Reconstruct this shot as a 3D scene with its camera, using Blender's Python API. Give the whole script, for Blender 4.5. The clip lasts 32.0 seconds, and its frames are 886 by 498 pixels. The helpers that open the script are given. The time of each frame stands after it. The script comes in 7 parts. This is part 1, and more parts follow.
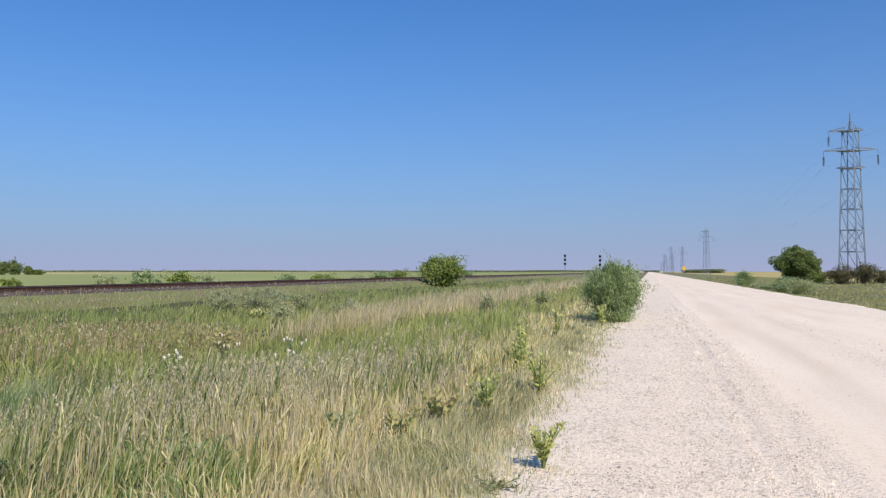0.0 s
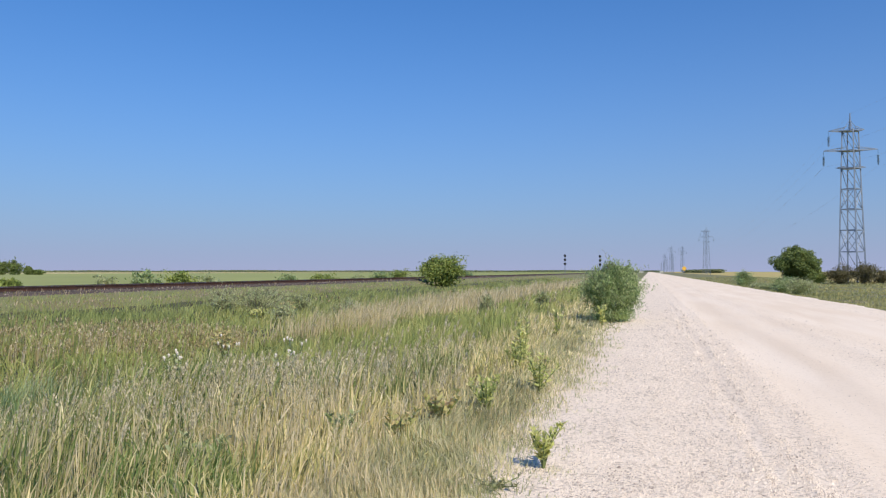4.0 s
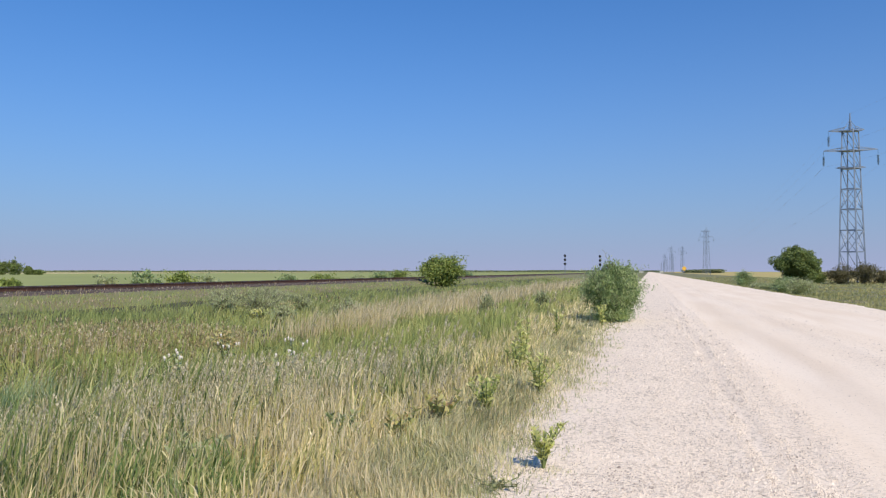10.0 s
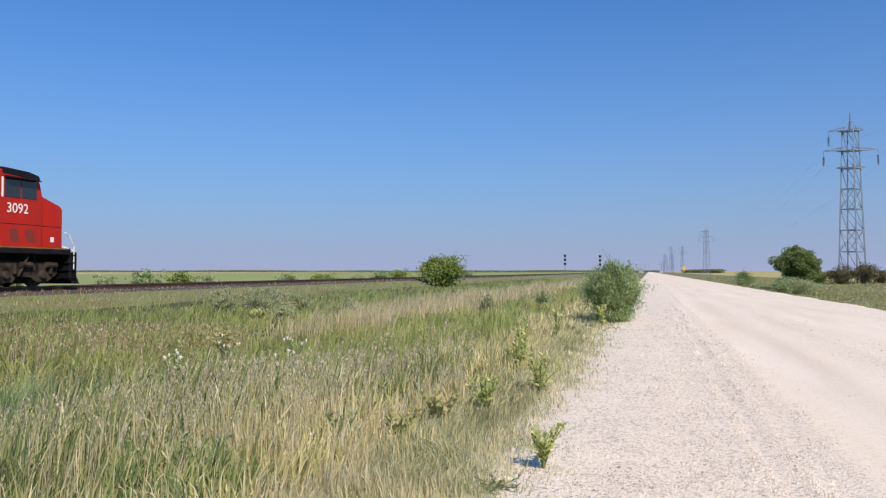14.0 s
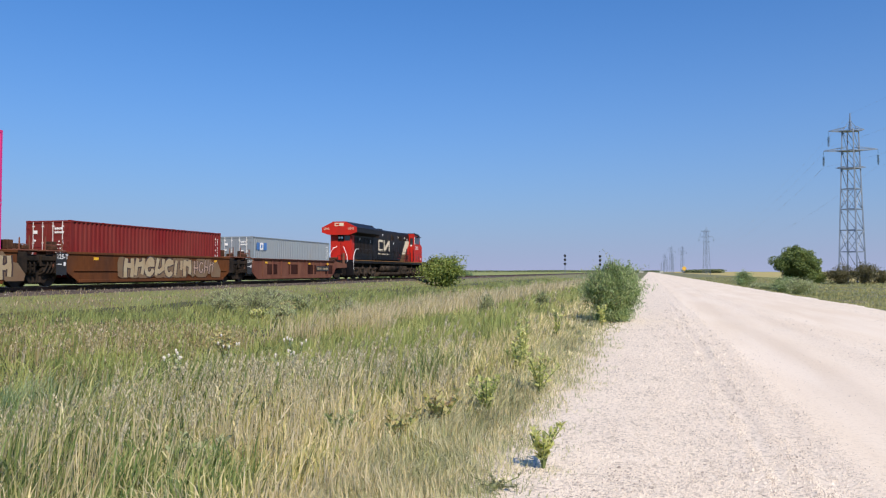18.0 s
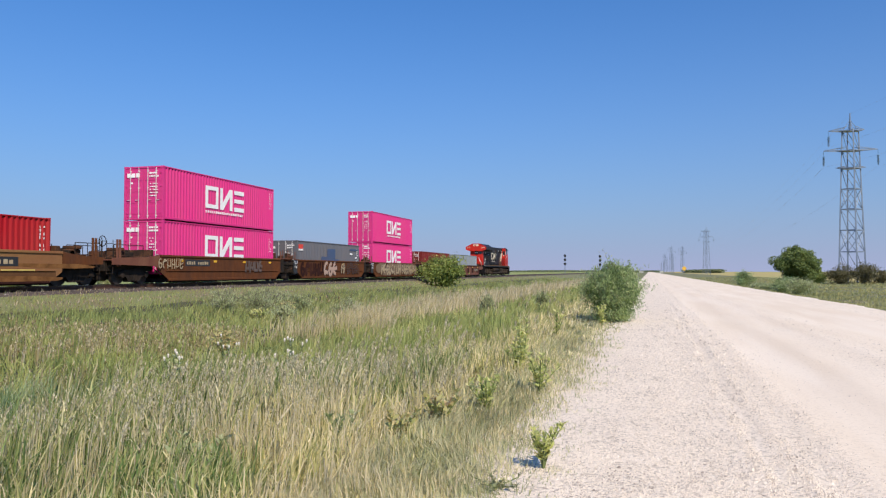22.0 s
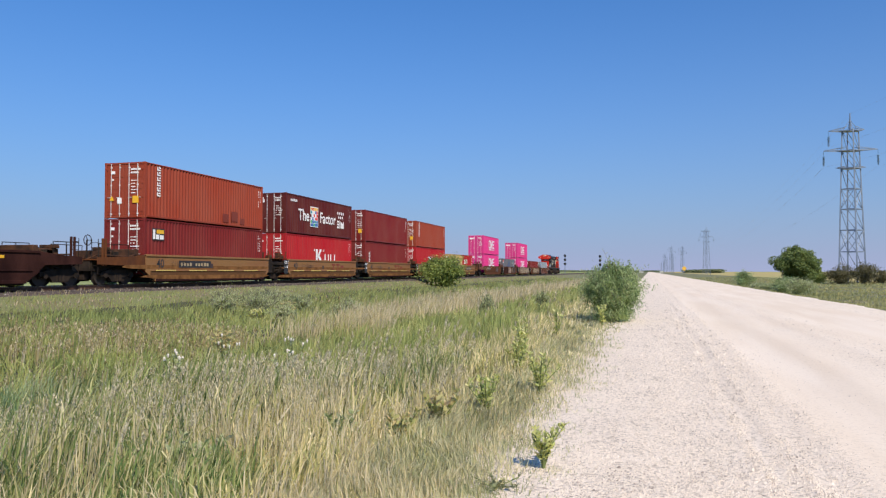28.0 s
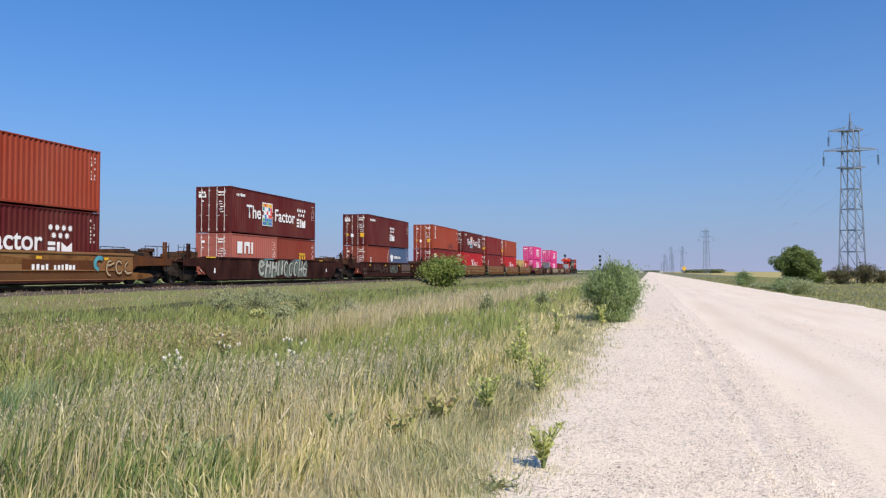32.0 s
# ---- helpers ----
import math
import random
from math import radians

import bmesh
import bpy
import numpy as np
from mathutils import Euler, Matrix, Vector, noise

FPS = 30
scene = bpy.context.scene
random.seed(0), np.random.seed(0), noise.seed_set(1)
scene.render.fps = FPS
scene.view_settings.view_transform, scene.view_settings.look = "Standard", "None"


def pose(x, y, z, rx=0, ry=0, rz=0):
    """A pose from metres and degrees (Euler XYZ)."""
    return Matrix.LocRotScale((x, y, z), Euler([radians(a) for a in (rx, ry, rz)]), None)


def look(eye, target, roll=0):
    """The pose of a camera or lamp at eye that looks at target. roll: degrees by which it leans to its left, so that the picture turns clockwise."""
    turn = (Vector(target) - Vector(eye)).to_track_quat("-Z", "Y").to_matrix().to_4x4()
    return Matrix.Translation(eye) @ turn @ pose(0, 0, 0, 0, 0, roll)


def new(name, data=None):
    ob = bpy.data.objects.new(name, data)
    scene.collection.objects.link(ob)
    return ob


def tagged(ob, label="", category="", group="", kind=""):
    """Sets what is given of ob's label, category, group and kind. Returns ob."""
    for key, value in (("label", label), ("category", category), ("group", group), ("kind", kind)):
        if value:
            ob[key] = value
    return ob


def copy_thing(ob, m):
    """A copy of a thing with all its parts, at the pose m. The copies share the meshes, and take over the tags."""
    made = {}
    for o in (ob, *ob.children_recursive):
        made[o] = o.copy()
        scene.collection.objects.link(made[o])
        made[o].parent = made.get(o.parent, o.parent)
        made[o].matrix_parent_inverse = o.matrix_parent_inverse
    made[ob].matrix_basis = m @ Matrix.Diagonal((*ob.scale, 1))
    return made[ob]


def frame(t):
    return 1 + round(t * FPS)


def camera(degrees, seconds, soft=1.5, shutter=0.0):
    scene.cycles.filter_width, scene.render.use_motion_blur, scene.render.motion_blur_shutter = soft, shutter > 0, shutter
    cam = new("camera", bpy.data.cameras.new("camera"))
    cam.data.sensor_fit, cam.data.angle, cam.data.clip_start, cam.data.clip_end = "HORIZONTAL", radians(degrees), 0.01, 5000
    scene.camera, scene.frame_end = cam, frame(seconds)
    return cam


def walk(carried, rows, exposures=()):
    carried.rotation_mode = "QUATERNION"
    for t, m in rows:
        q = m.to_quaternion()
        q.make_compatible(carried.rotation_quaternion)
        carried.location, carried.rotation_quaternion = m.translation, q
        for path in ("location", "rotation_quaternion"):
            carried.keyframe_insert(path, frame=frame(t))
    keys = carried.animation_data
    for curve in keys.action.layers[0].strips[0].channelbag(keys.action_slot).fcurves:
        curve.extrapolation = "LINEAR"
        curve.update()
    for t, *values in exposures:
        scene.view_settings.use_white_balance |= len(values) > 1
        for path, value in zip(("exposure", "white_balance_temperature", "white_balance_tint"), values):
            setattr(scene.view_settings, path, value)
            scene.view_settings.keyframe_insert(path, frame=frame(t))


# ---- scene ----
import itertools

# The camera stands on the gravel road at eye height. Road and railway run along +y,
# x is to the right, z = 0 is the crown of the road.
cam = camera(61.08, 32.0, soft=1.25)
EYE = pose(0, 0, 1.5, 91.7126, 0, 15.3268)
walk(cam, [(0.0, EYE), (32.0, EYE)], exposures=[(0.0, 0.0, 6500, 10), (15.0, 0.0, 6500, 10), (17.0, 0.05, 6500, 10), (32.0, 0.05, 6500, 10)])

# Daylight: high summer sun from behind the right shoulder, clear hazy sky.
SUN_DIR = Vector((0.52, -0.60, 0.72)).normalized()
world = bpy.data.worlds.new("sky")
scene.world = world
world.use_nodes = True
wn = world.node_tree.nodes
sky = wn.new("ShaderNodeTexSky")
sky.sky_type = "NISHITA"
sky.sun_disc = False
sky.sun_elevation = math.asin(SUN_DIR.z)
sky.sun_rotation = math.atan2(SUN_DIR.x, SUN_DIR.y)
sky.air_density, sky.dust_density, sky.ozone_density = 1.3, 0.57, 6.6
sky.altitude = 0
wn["Background"].inputs["Strength"].default_value = 0.1
tint = wn.new("ShaderNodeMix")
tint.data_type, tint.blend_type = "RGBA", "MULTIPLY"
tint.inputs[0].default_value = 1.0
tint.inputs[7].default_value = (0.185, 0.763, 1.269, 1)
world.node_tree.links.new(sky.outputs[0], tint.inputs[6])
# summer haze that thins out with the height over the horizon
place, up, low, fall, thin, haze = (wn.new("ShaderNode" + k) for k in ("TexCoord", "SeparateXYZ", "Math", "Math", "Math", "Mix"))
low.operation, fall.operation, thin.operation = "MAXIMUM", "MULTIPLY", "EXPONENT"
low.inputs[1].default_value, fall.inputs[1].default_value = 0.0, -1 / 0.18
haze.data_type = "RGBA"
haze.inputs[7].default_value = (3.72, 4.19, 6.25, 1)
for a, b in ((place.outputs["Generated"], up.inputs[0]), (up.outputs["Z"], low.inputs[0]), (low.outputs[0], fall.inputs[0]), (fall.outputs[0], thin.inputs[0]),
             (thin.outputs[0], haze.inputs[0]), (tint.outputs[2], haze.inputs[6]), (haze.outputs[2], wn["Background"].inputs["Color"])):
    world.node_tree.links.new(a, b)
sun = new("sun", bpy.data.lights.new("sun", "SUN"))
sun.data.energy, sun.data.angle, sun.data.color = 5.25, radians(0.53), (1.0, 0.872, 0.73)
sun.matrix_world = look(SUN_DIR * 50, (0, 0, 0))


# ---- materials ----
def mat(name, col, rough=0.7, metal=0.0, var=0.18, scale=2.0, fine=40.0, bump=0.15, col2=None, amount=0.5,
        rnd=0.0, island=0.0, stretch=(1, 1, 1), spec=0.5, patch=None, transl=0.0):
    """A painted, dusty or grown surface: two scales of noise, a second colour in patches, relief."""
    m = bpy.data.materials.new(name)
    m.use_nodes = True
    nt = m.node_tree
    n, l = nt.nodes, nt.links
    bsdf = n["Principled BSDF"]
    co = n.new("ShaderNodeTexCoord")
    mp = n.new("ShaderNodeMapping")
    mp.inputs["Scale"].default_value = stretch
    l.new(co.outputs["Object"], mp.inputs["Vector"])
    big = n.new("ShaderNodeTexNoise")
    big.inputs["Scale"].default_value, big.inputs["Detail"].default_value = scale, 5
    l.new(mp.outputs[0], big.inputs["Vector"])
    small = n.new("ShaderNodeTexNoise")
    small.inputs["Scale"].default_value, small.inputs["Detail"].default_value = fine, 3
    l.new(mp.outputs[0], small.inputs["Vector"])
    ramp = n.new("ShaderNodeValToRGB")
    ramp.color_ramp.elements[0].position, ramp.color_ramp.elements[1].position = 0.5 - 0.32 * (1 - amount) - 0.02, 0.5 + 0.3 * (1 - amount) + 0.08
    a = [c * (1 - var) for c in col]
    b = list(col2) if col2 else [min(1, c * (1 + var)) for c in col]
    ramp.color_ramp.elements[0].color, ramp.color_ramp.elements[1].color = (*a, 1), (*b, 1)
    l.new(big.outputs["Fac"], ramp.inputs["Fac"])
    hsv = n.new("ShaderNodeHueSaturation")
    l.new(ramp.outputs["Color"], hsv.inputs["Color"])
    add = n.new("ShaderNodeMath")
    add.operation = "MULTIPLY_ADD"
    add.inputs[1].default_value, add.inputs[2].default_value = var * 1.2, 1 - var * 0.6
    l.new(small.outputs["Fac"], add.inputs[0])
    last = add.outputs[0]
    for kind, width in (("ShaderNodeObjectInfo", rnd), ("ShaderNodeNewGeometry", island)):
        if width:
            info = n.new(kind)
            k = n.new("ShaderNodeMath")
            k.operation = "MULTIPLY_ADD"
            k.inputs[1].default_value, k.inputs[2].default_value = width, 1 - width / 2
            l.new(info.outputs["Random" if rnd and kind.endswith("Info") else "Random Per Island"], k.inputs[0])
            mul = n.new("ShaderNodeMath")
            mul.operation = "MULTIPLY"
            l.new(k.outputs[0], mul.inputs[0])
            l.new(last, mul.inputs[1])
            last = mul.outputs[0]
    l.new(last, hsv.inputs["Value"])
    l.new(hsv.outputs[0], bsdf.inputs["Base Color"])
    bsdf.inputs["Roughness"].default_value, bsdf.inputs["Metallic"].default_value = rough, metal
    bsdf.inputs["Specular IOR Level"].default_value = spec
    if bump:
        bp = n.new("ShaderNodeBump")
        bp.inputs["Strength"].default_value, bp.inputs["Distance"].default_value = bump, 0.02
        l.new(small.outputs["Fac"], bp.inputs["Height"])
        l.new(bp.outputs[0], bsdf.inputs["Normal"])
    if transl:
        tr = n.new("ShaderNodeBsdfTranslucent")
        mix = n.new("ShaderNodeMixShader")
        mix.inputs[0].default_value = transl
        l.new(hsv.outputs[0], tr.inputs["Color"])
        l.new(bsdf.outputs[0], mix.inputs[1])
        l.new(tr.outputs[0], mix.inputs[2])
        l.new(mix.outputs[0], n["Material Output"].inputs["Surface"])
    return m


def leafmat(name, cols, rough=0.55, transl=0.3, scale=0.35, spec=0.3, own=0.75):
    """Leaves and blades: each island takes its own colour from a ramp, shifted in wide patches."""
    m = bpy.data.materials.new(name)
    m.use_nodes = True
    n, l = m.node_tree.nodes, m.node_tree.links
    bsdf = n["Principled BSDF"]
    geo = n.new("ShaderNodeNewGeometry")
    big = n.new("ShaderNodeTexNoise")
    big.inputs["Scale"].default_value, big.inputs["Detail"].default_value = scale, 3
    l.new(geo.outputs["Position"], big.inputs["Vector"])
    mix = n.new("ShaderNodeMath")
    mix.operation = "MULTIPLY_ADD"
    mix.inputs[1].default_value = own
    l.new(geo.outputs["Random Per Island"], mix.inputs[0])
    sub = n.new("ShaderNodeMath")
    sub.operation = "MULTIPLY_ADD"
    sub.inputs[1].default_value, sub.inputs[2].default_value = 1.1, -0.05 - own / 2
    l.new(big.outputs["Fac"], sub.inputs[0])
    l.new(sub.outputs[0], mix.inputs[2])
    ramp = n.new("ShaderNodeValToRGB")
    els = ramp.color_ramp.elements
    while len(els) < len(cols):
        els.new(0.5)
    for i, c in enumerate(cols):
        els[i].position, els[i].color = i / (len(cols) - 1), (*c, 1)
    l.new(mix.outputs[0], ramp.inputs["Fac"])
    l.new(ramp.outputs[0], bsdf.inputs["Base Color"])
    bsdf.inputs["Roughness"].default_value = rough
    bsdf.inputs["Specular IOR Level"].default_value = spec
    tr = n.new("ShaderNodeBsdfTranslucent")
    ms = n.new("ShaderNodeMixShader")
    ms.inputs[0].default_value = transl
    l.new(ramp.outputs[0], tr.inputs["Color"])
    l.new(bsdf.outputs[0], ms.inputs[1])
    l.new(tr.outputs[0], ms.inputs[2])
    l.new(ms.outputs[0], n["Material Output"].inputs["Surface"])
    return m


def gravelmat(name, dark, light, size):
    """Crushed stone: cells of their own tone with dark joints in the loose windrows, beaten smooth in the wheel tracks."""
    m = bpy.data.materials.new(name)
    m.use_nodes = True
    n, l = m.node_tree.nodes, m.node_tree.links
    bsdf = n["Principled BSDF"]
    co = n.new("ShaderNodeTexCoord")
    cell, fine = n.new("ShaderNodeTexVoronoi"), n.new("ShaderNodeTexVoronoi")
    cell.inputs["Scale"].default_value, fine.inputs["Scale"].default_value = 1 / size, 2.3 / size
    for t in (cell, fine):
        l.new(co.outputs["Object"], t.inputs["Vector"])
    wide = n.new("ShaderNodeTexNoise")
    wide.inputs["Scale"].default_value, wide.inputs["Detail"].default_value = 1.1, 6
    mp = n.new("ShaderNodeMapping")
    mp.inputs["Scale"].default_value = (1.0, 0.10, 1.0)
    l.new(co.outputs["Object"], mp.inputs["Vector"])
    l.new(mp.outputs[0], wide.inputs["Vector"])
    # looseness across the road
    sep, shift, span = n.new("ShaderNodeSeparateXYZ"), n.new("ShaderNodeMath"), n.new("ShaderNodeMapRange")
    l.new(co.outputs["Object"], sep.inputs[0])
    shift.operation = "MULTIPLY_ADD"
    shift.inputs[1].default_value = 1.5
    l.new(wide.outputs["Fac"], shift.inputs[0])
    l.new(sep.outputs["X"], shift.inputs[2])
    span.inputs["From Min"].default_value, span.inputs["From Max"].default_value = -0.75, 9.75
    l.new(shift.outputs[0], span.inputs["Value"])
    band = n.new("ShaderNodeValToRGB")
    els = band.color_ramp.elements
    stops = ((0.0, 0.5), (0.12, 0.95), (0.24, 0.9), (0.30, 0.2), (0.40, 0.12), (0.46, 0.45), (0.54, 0.4), (0.60, 0.15), (0.74, 0.12), (0.82, 0.5), (1.0, 0.7))
    while len(els) < len(stops):
        els.new(0.5)
    for e, (p, q) in zip(els, stops):
        e.position, e.color = p, (q, q, q, 1)
    l.new(span.outputs[0], band.inputs["Fac"])
    tone = n.new("ShaderNodeValToRGB")
    tone.color_ramp.elements[0].color, tone.color_ramp.elements[1].color = (*dark, 1), (*light, 1)
    tone.color_ramp.elements[1].position = 0.42
    l.new(cell.outputs["Color"], tone.inputs["Fac"])
    dust = n.new("ShaderNodeMix")
    dust.data_type = "RGBA"
    l.new(band.outputs[0], dust.inputs[0])
    beaten = n.new("ShaderNodeValToRGB")
    beaten.color_ramp.elements[0].position, beaten.color_ramp.elements[1].position = 0.38, 0.62
    beaten.color_ramp.elements[0].color, beaten.color_ramp.elements[1].color = (*[c * k for c, k in zip(light, (0.88, 0.85, 0.81))], 1), (*[0.97 * c for c in light], 1)
    l.new(wide.outputs["Fac"], beaten.inputs["Fac"])
    l.new(beaten.outputs[0], dust.inputs[6])
    l.new(tone.outputs[0], dust.inputs[7])
    l.new(dust.outputs[2], bsdf.inputs["Base Color"])
    bsdf.inputs["Roughness"].default_value = 0.95
    bsdf.inputs["Specular IOR Level"].default_value = 0.2
    b1, b2 = n.new("ShaderNodeBump"), n.new("ShaderNodeBump")
    for b, t, d in ((b1, cell, size * 0.35), (b2, fine, size * 0.2)):
        b.invert = True
        b.inputs["Distance"].default_value = d
        l.new(band.outputs[0], b.inputs["Strength"])
        l.new(t.outputs["Distance"], b.inputs["Height"])
    l.new(b1.outputs[0], b2.inputs["Normal"])
    l.new(b2.outputs[0], bsdf.inputs["Normal"])
    return m


# ---- mesh tools ----
class Geo:
    """Vertices and faces of one mesh, gathered from simple solids."""

    def __init__(self):
        self.v, self.f = [], []

    def add(self, vs, fs):
        k = len(self.v)
        self.v += [tuple(p) for p in vs]
        self.f += [tuple(i + k for i in f) for f in fs]
        return self

    def box(self, x0, x1, y0, y1, z0, z1):
        vs = [(x, y, z) for x in (x0, x1) for y in (y0, y1) for z in (z0, z1)]
        return self.add(vs, [(0, 1, 3, 2), (4, 6, 7, 5), (0, 4, 5, 1), (2, 3, 7, 6), (0, 2, 6, 4), (1, 5, 7, 3)])

    def cbox(self, x0, x1, y0, y1, z0, z1, c=0.02):
        """A box with chamfered edges."""
        lo, hi, vs, idx = (x0, y0, z0), (x1, y1, z1), [], {}
        for s in itertools.product((0, 1), repeat=3):
            for ax in range(3):
                p = [(hi if s[k] else lo)[k] + (0 if k == ax else (-c if s[k] else c)) for k in range(3)]
                idx[s, ax] = len(vs)
                vs.append(p)
        fs = []
        for ax in range(3):
            u, w = (ax + 1) % 3, (ax + 2) % 3
            for side in (0, 1):
                loop = []
                for a, b in ((0, 0), (1, 0), (1, 1), (0, 1)):
                    s = [0, 0, 0]
                    s[ax], s[u], s[w] = side, a, b
                    loop.append(idx[tuple(s), ax])
                fs.append(loop if side else loop[::-1])
            for a, b in itertools.product((0, 1), repeat=2):
                s0, s1 = [0, 0, 0], [0, 0, 0]
                s0[u], s0[w], s1[u], s1[w], s1[ax] = a, b, a, b, 1
                q = [idx[tuple(s0), u], idx[tuple(s1), u], idx[tuple(s1), w], idx[tuple(s0), w]]
                fs.append(q if a != b else q[::-1])
        for s in itertools.product((0, 1), repeat=3):
            t = [idx[s, 0], idx[s, 1], idx[s, 2]]
            fs.append(t if sum(s) % 2 else t[::-1])
        return self.add(vs, fs)

    def cyl(self, p0, p1, r0, r1=None, seg=8, caps=True):
        p0, p1 = Vector(p0), Vector(p1)
        r1 = r0 if r1 is None else r1
        d = (p1 - p0).normalized()
        u = d.orthogonal().normalized()
        w = d.cross(u)
        vs = []
        for p, r in ((p0, r0), (p1, r1)):
            vs += [p + r * (u * math.cos(6.28319 * i / seg) + w * math.sin(6.28319 * i / seg)) for i in range(seg)]
        fs = [(i, (i + 1) % seg, seg + (i + 1) % seg, seg + i) for i in range(seg)]
        if caps:
            fs += [tuple(range(seg - 1, -1, -1)), tuple(range(seg, 2 * seg))]
        return self.add(vs, fs)

    def path(self, pts, r, seg=6):
        for a, b in zip(pts, pts[1:]):
            self.cyl(a, b, r, seg=seg)
        return self

    def prism(self, poly, ax, lo, hi):
        """A polygon in the plane across ax (0 x, 1 y, 2 z), drawn out from lo to hi. poly turns anticlockwise seen from +ax."""
        def at(a, b, c):
            return ((c, a, b), (b, c, a), (a, b, c))[ax]
        k = len(poly)
        vs = [at(a, b, lo) for a, b in poly] + [at(a, b, hi) for a, b in poly]
        fs = [(i, (i + 1) % k, k + (i + 1) % k, k + i) for i in range(k)]
        return self.add(vs, fs + [tuple(range(k - 1, -1, -1)), tuple(range(k, 2 * k))])

    def mesh(self, name, material, smooth=False):
        me = bpy.data.meshes.new(name)
        me.from_pydata(self.v, [], self.f)
        me.materials.append(material)
        if smooth:
            me.shade_smooth()
        return me


def part(name, geo, material, parent=None, label="", smooth=False):
    """ONE mesh object from a Geo (or a ready mesh), under a thing or a part."""
    ob = new(name, geo.mesh(name, material, smooth) if isinstance(geo, Geo) else geo)
    ob.parent = parent
    return tagged(ob, label) if label else ob


def big_mesh(name, verts, faces, material, smooth=False):
    """A mesh from arrays: verts (n, 3), faces (m, 3 or 4)."""
    me = bpy.data.meshes.new(name)
    verts, faces = np.asarray(verts, np.float32), np.asarray(faces, np.int32)
    k = faces.shape[1]
    me.vertices.add(len(verts))
    me.vertices.foreach_set("co", verts.ravel())
    me.loops.add(faces.size)
    me.loops.foreach_set("vertex_index", faces.ravel())
    me.polygons.add(len(faces))
    me.polygons.foreach_set("loop_start", np.arange(0, faces.size, k, dtype=np.int32))
    me.update(calc_edges=True)
    if material:
        me.materials.append(material)
    if smooth:
        me.shade_smooth()
    return me


def letters(text, height, material, name="lettering", bold=0.0):
    """Flat writing in the built-in font as a mesh in the xz plane, facing +x when turned; starts at the origin."""
    cu = bpy.data.curves.new(name, "FONT")
    cu.body, cu.size, cu.offset = text, height * 1.38, bold
    ob = bpy.data.objects.new(name, cu)
    scene.collection.objects.link(ob)
    me = bpy.data.meshes.new_from_object(ob.evaluated_get(bpy.context.evaluated_depsgraph_get()))
    bpy.data.objects.remove(ob)
    me.materials.clear()
    me.materials.append(material)
    return me


SIDE = Matrix(((0, 0, 1, 0), (1, 0, 0, 0), (0, 1, 0, 0), (0, 0, 0, 1)))  # xy of the writing to yz, facing +x
REAR = Matrix(((1, 0, 0, 0), (0, 0, -1, 0), (0, 1, 0, 0), (0, 0, 0, 1)))  # xy of the writing to xz, facing -y


def write(text, height, material, parent, at, turn=SIDE, bold=0.0):
    ob = part("lettering", letters(text, height, material, bold=bold), material, parent)
    ob.matrix_basis = Matrix.Translation(at) @ turn
    return ob


# ---- ground, road, railway ----
M_SOIL = mat("verge_soil", (0.24, 0.21, 0.11), 0.95, scale=0.35, fine=9, var=0.3, col2=(0.17, 0.20, 0.07), bump=0.6)
# verge soil with the shade between grass blades put into its colour
M_GAPSHADE = mat("soil_with_painted_gap_shade", (0.085, 0.075, 0.04), 0.95, scale=0.8, fine=14, var=0.3, col2=(0.06, 0.075, 0.03), bump=0.6)
M_CROP = mat("green_crop", (0.25, 0.29, 0.085), 0.9, scale=0.02, fine=0.6, var=0.12, col2=(0.30, 0.33, 0.10), bump=0.3)
M_RIPE = mat("ripe_crop", (0.50, 0.43, 0.20), 0.9, scale=0.01, fine=0.4, var=0.12, bump=0.2)
M_STUBBLE = mat("yellow_crop", (0.52, 0.42, 0.15), 0.9, scale=0.02, fine=0.5, var=0.2, col2=(0.40, 0.35, 0.12), bump=0.2)
M_ROAD = gravelmat("limestone_gravel", (0.28, 0.235, 0.19), (0.805, 0.705, 0.575), 0.026)
M_STONE = leafmat("limestone_pebble", [(0.24, 0.20, 0.17), (0.52, 0.455, 0.385), (0.73, 0.645, 0.54), (0.83, 0.74, 0.625)], rough=0.9, transl=0.0, scale=1.5, spec=0.2)
M_BALLAST = mat("ballast_rock", (0.062, 0.048, 0.039), 0.95, scale=1.5, fine=30, var=0.35, col2=(0.115, 0.088, 0.07), bump=0.9)
M_ROCK = leafmat("ballast_stone", [(0.05, 0.04, 0.034), (0.12, 0.095, 0.08), (0.22, 0.18, 0.155), (0.36, 0.31, 0.27)], rough=0.95, transl=0.0, scale=0.8, spec=0.15, own=0.8)
M_TIE = mat("creosoted_timber", (0.055, 0.042, 0.035), 0.9, scale=3, fine=30, var=0.4, rnd=0.5, stretch=(0.3, 4, 4), bump=0.5)
M_RAIL = mat("rusty_rail_steel", (0.09, 0.045, 0.028), 0.6, 0.4, scale=3, fine=30, var=0.3)
M_RAILTOP = mat("polished_rail_head", (0.55, 0.54, 0.53), 0.25, 1.0, var=0.05, bump=0.02)

TRACK_X, RAIL_Z = -26.08, 0.85


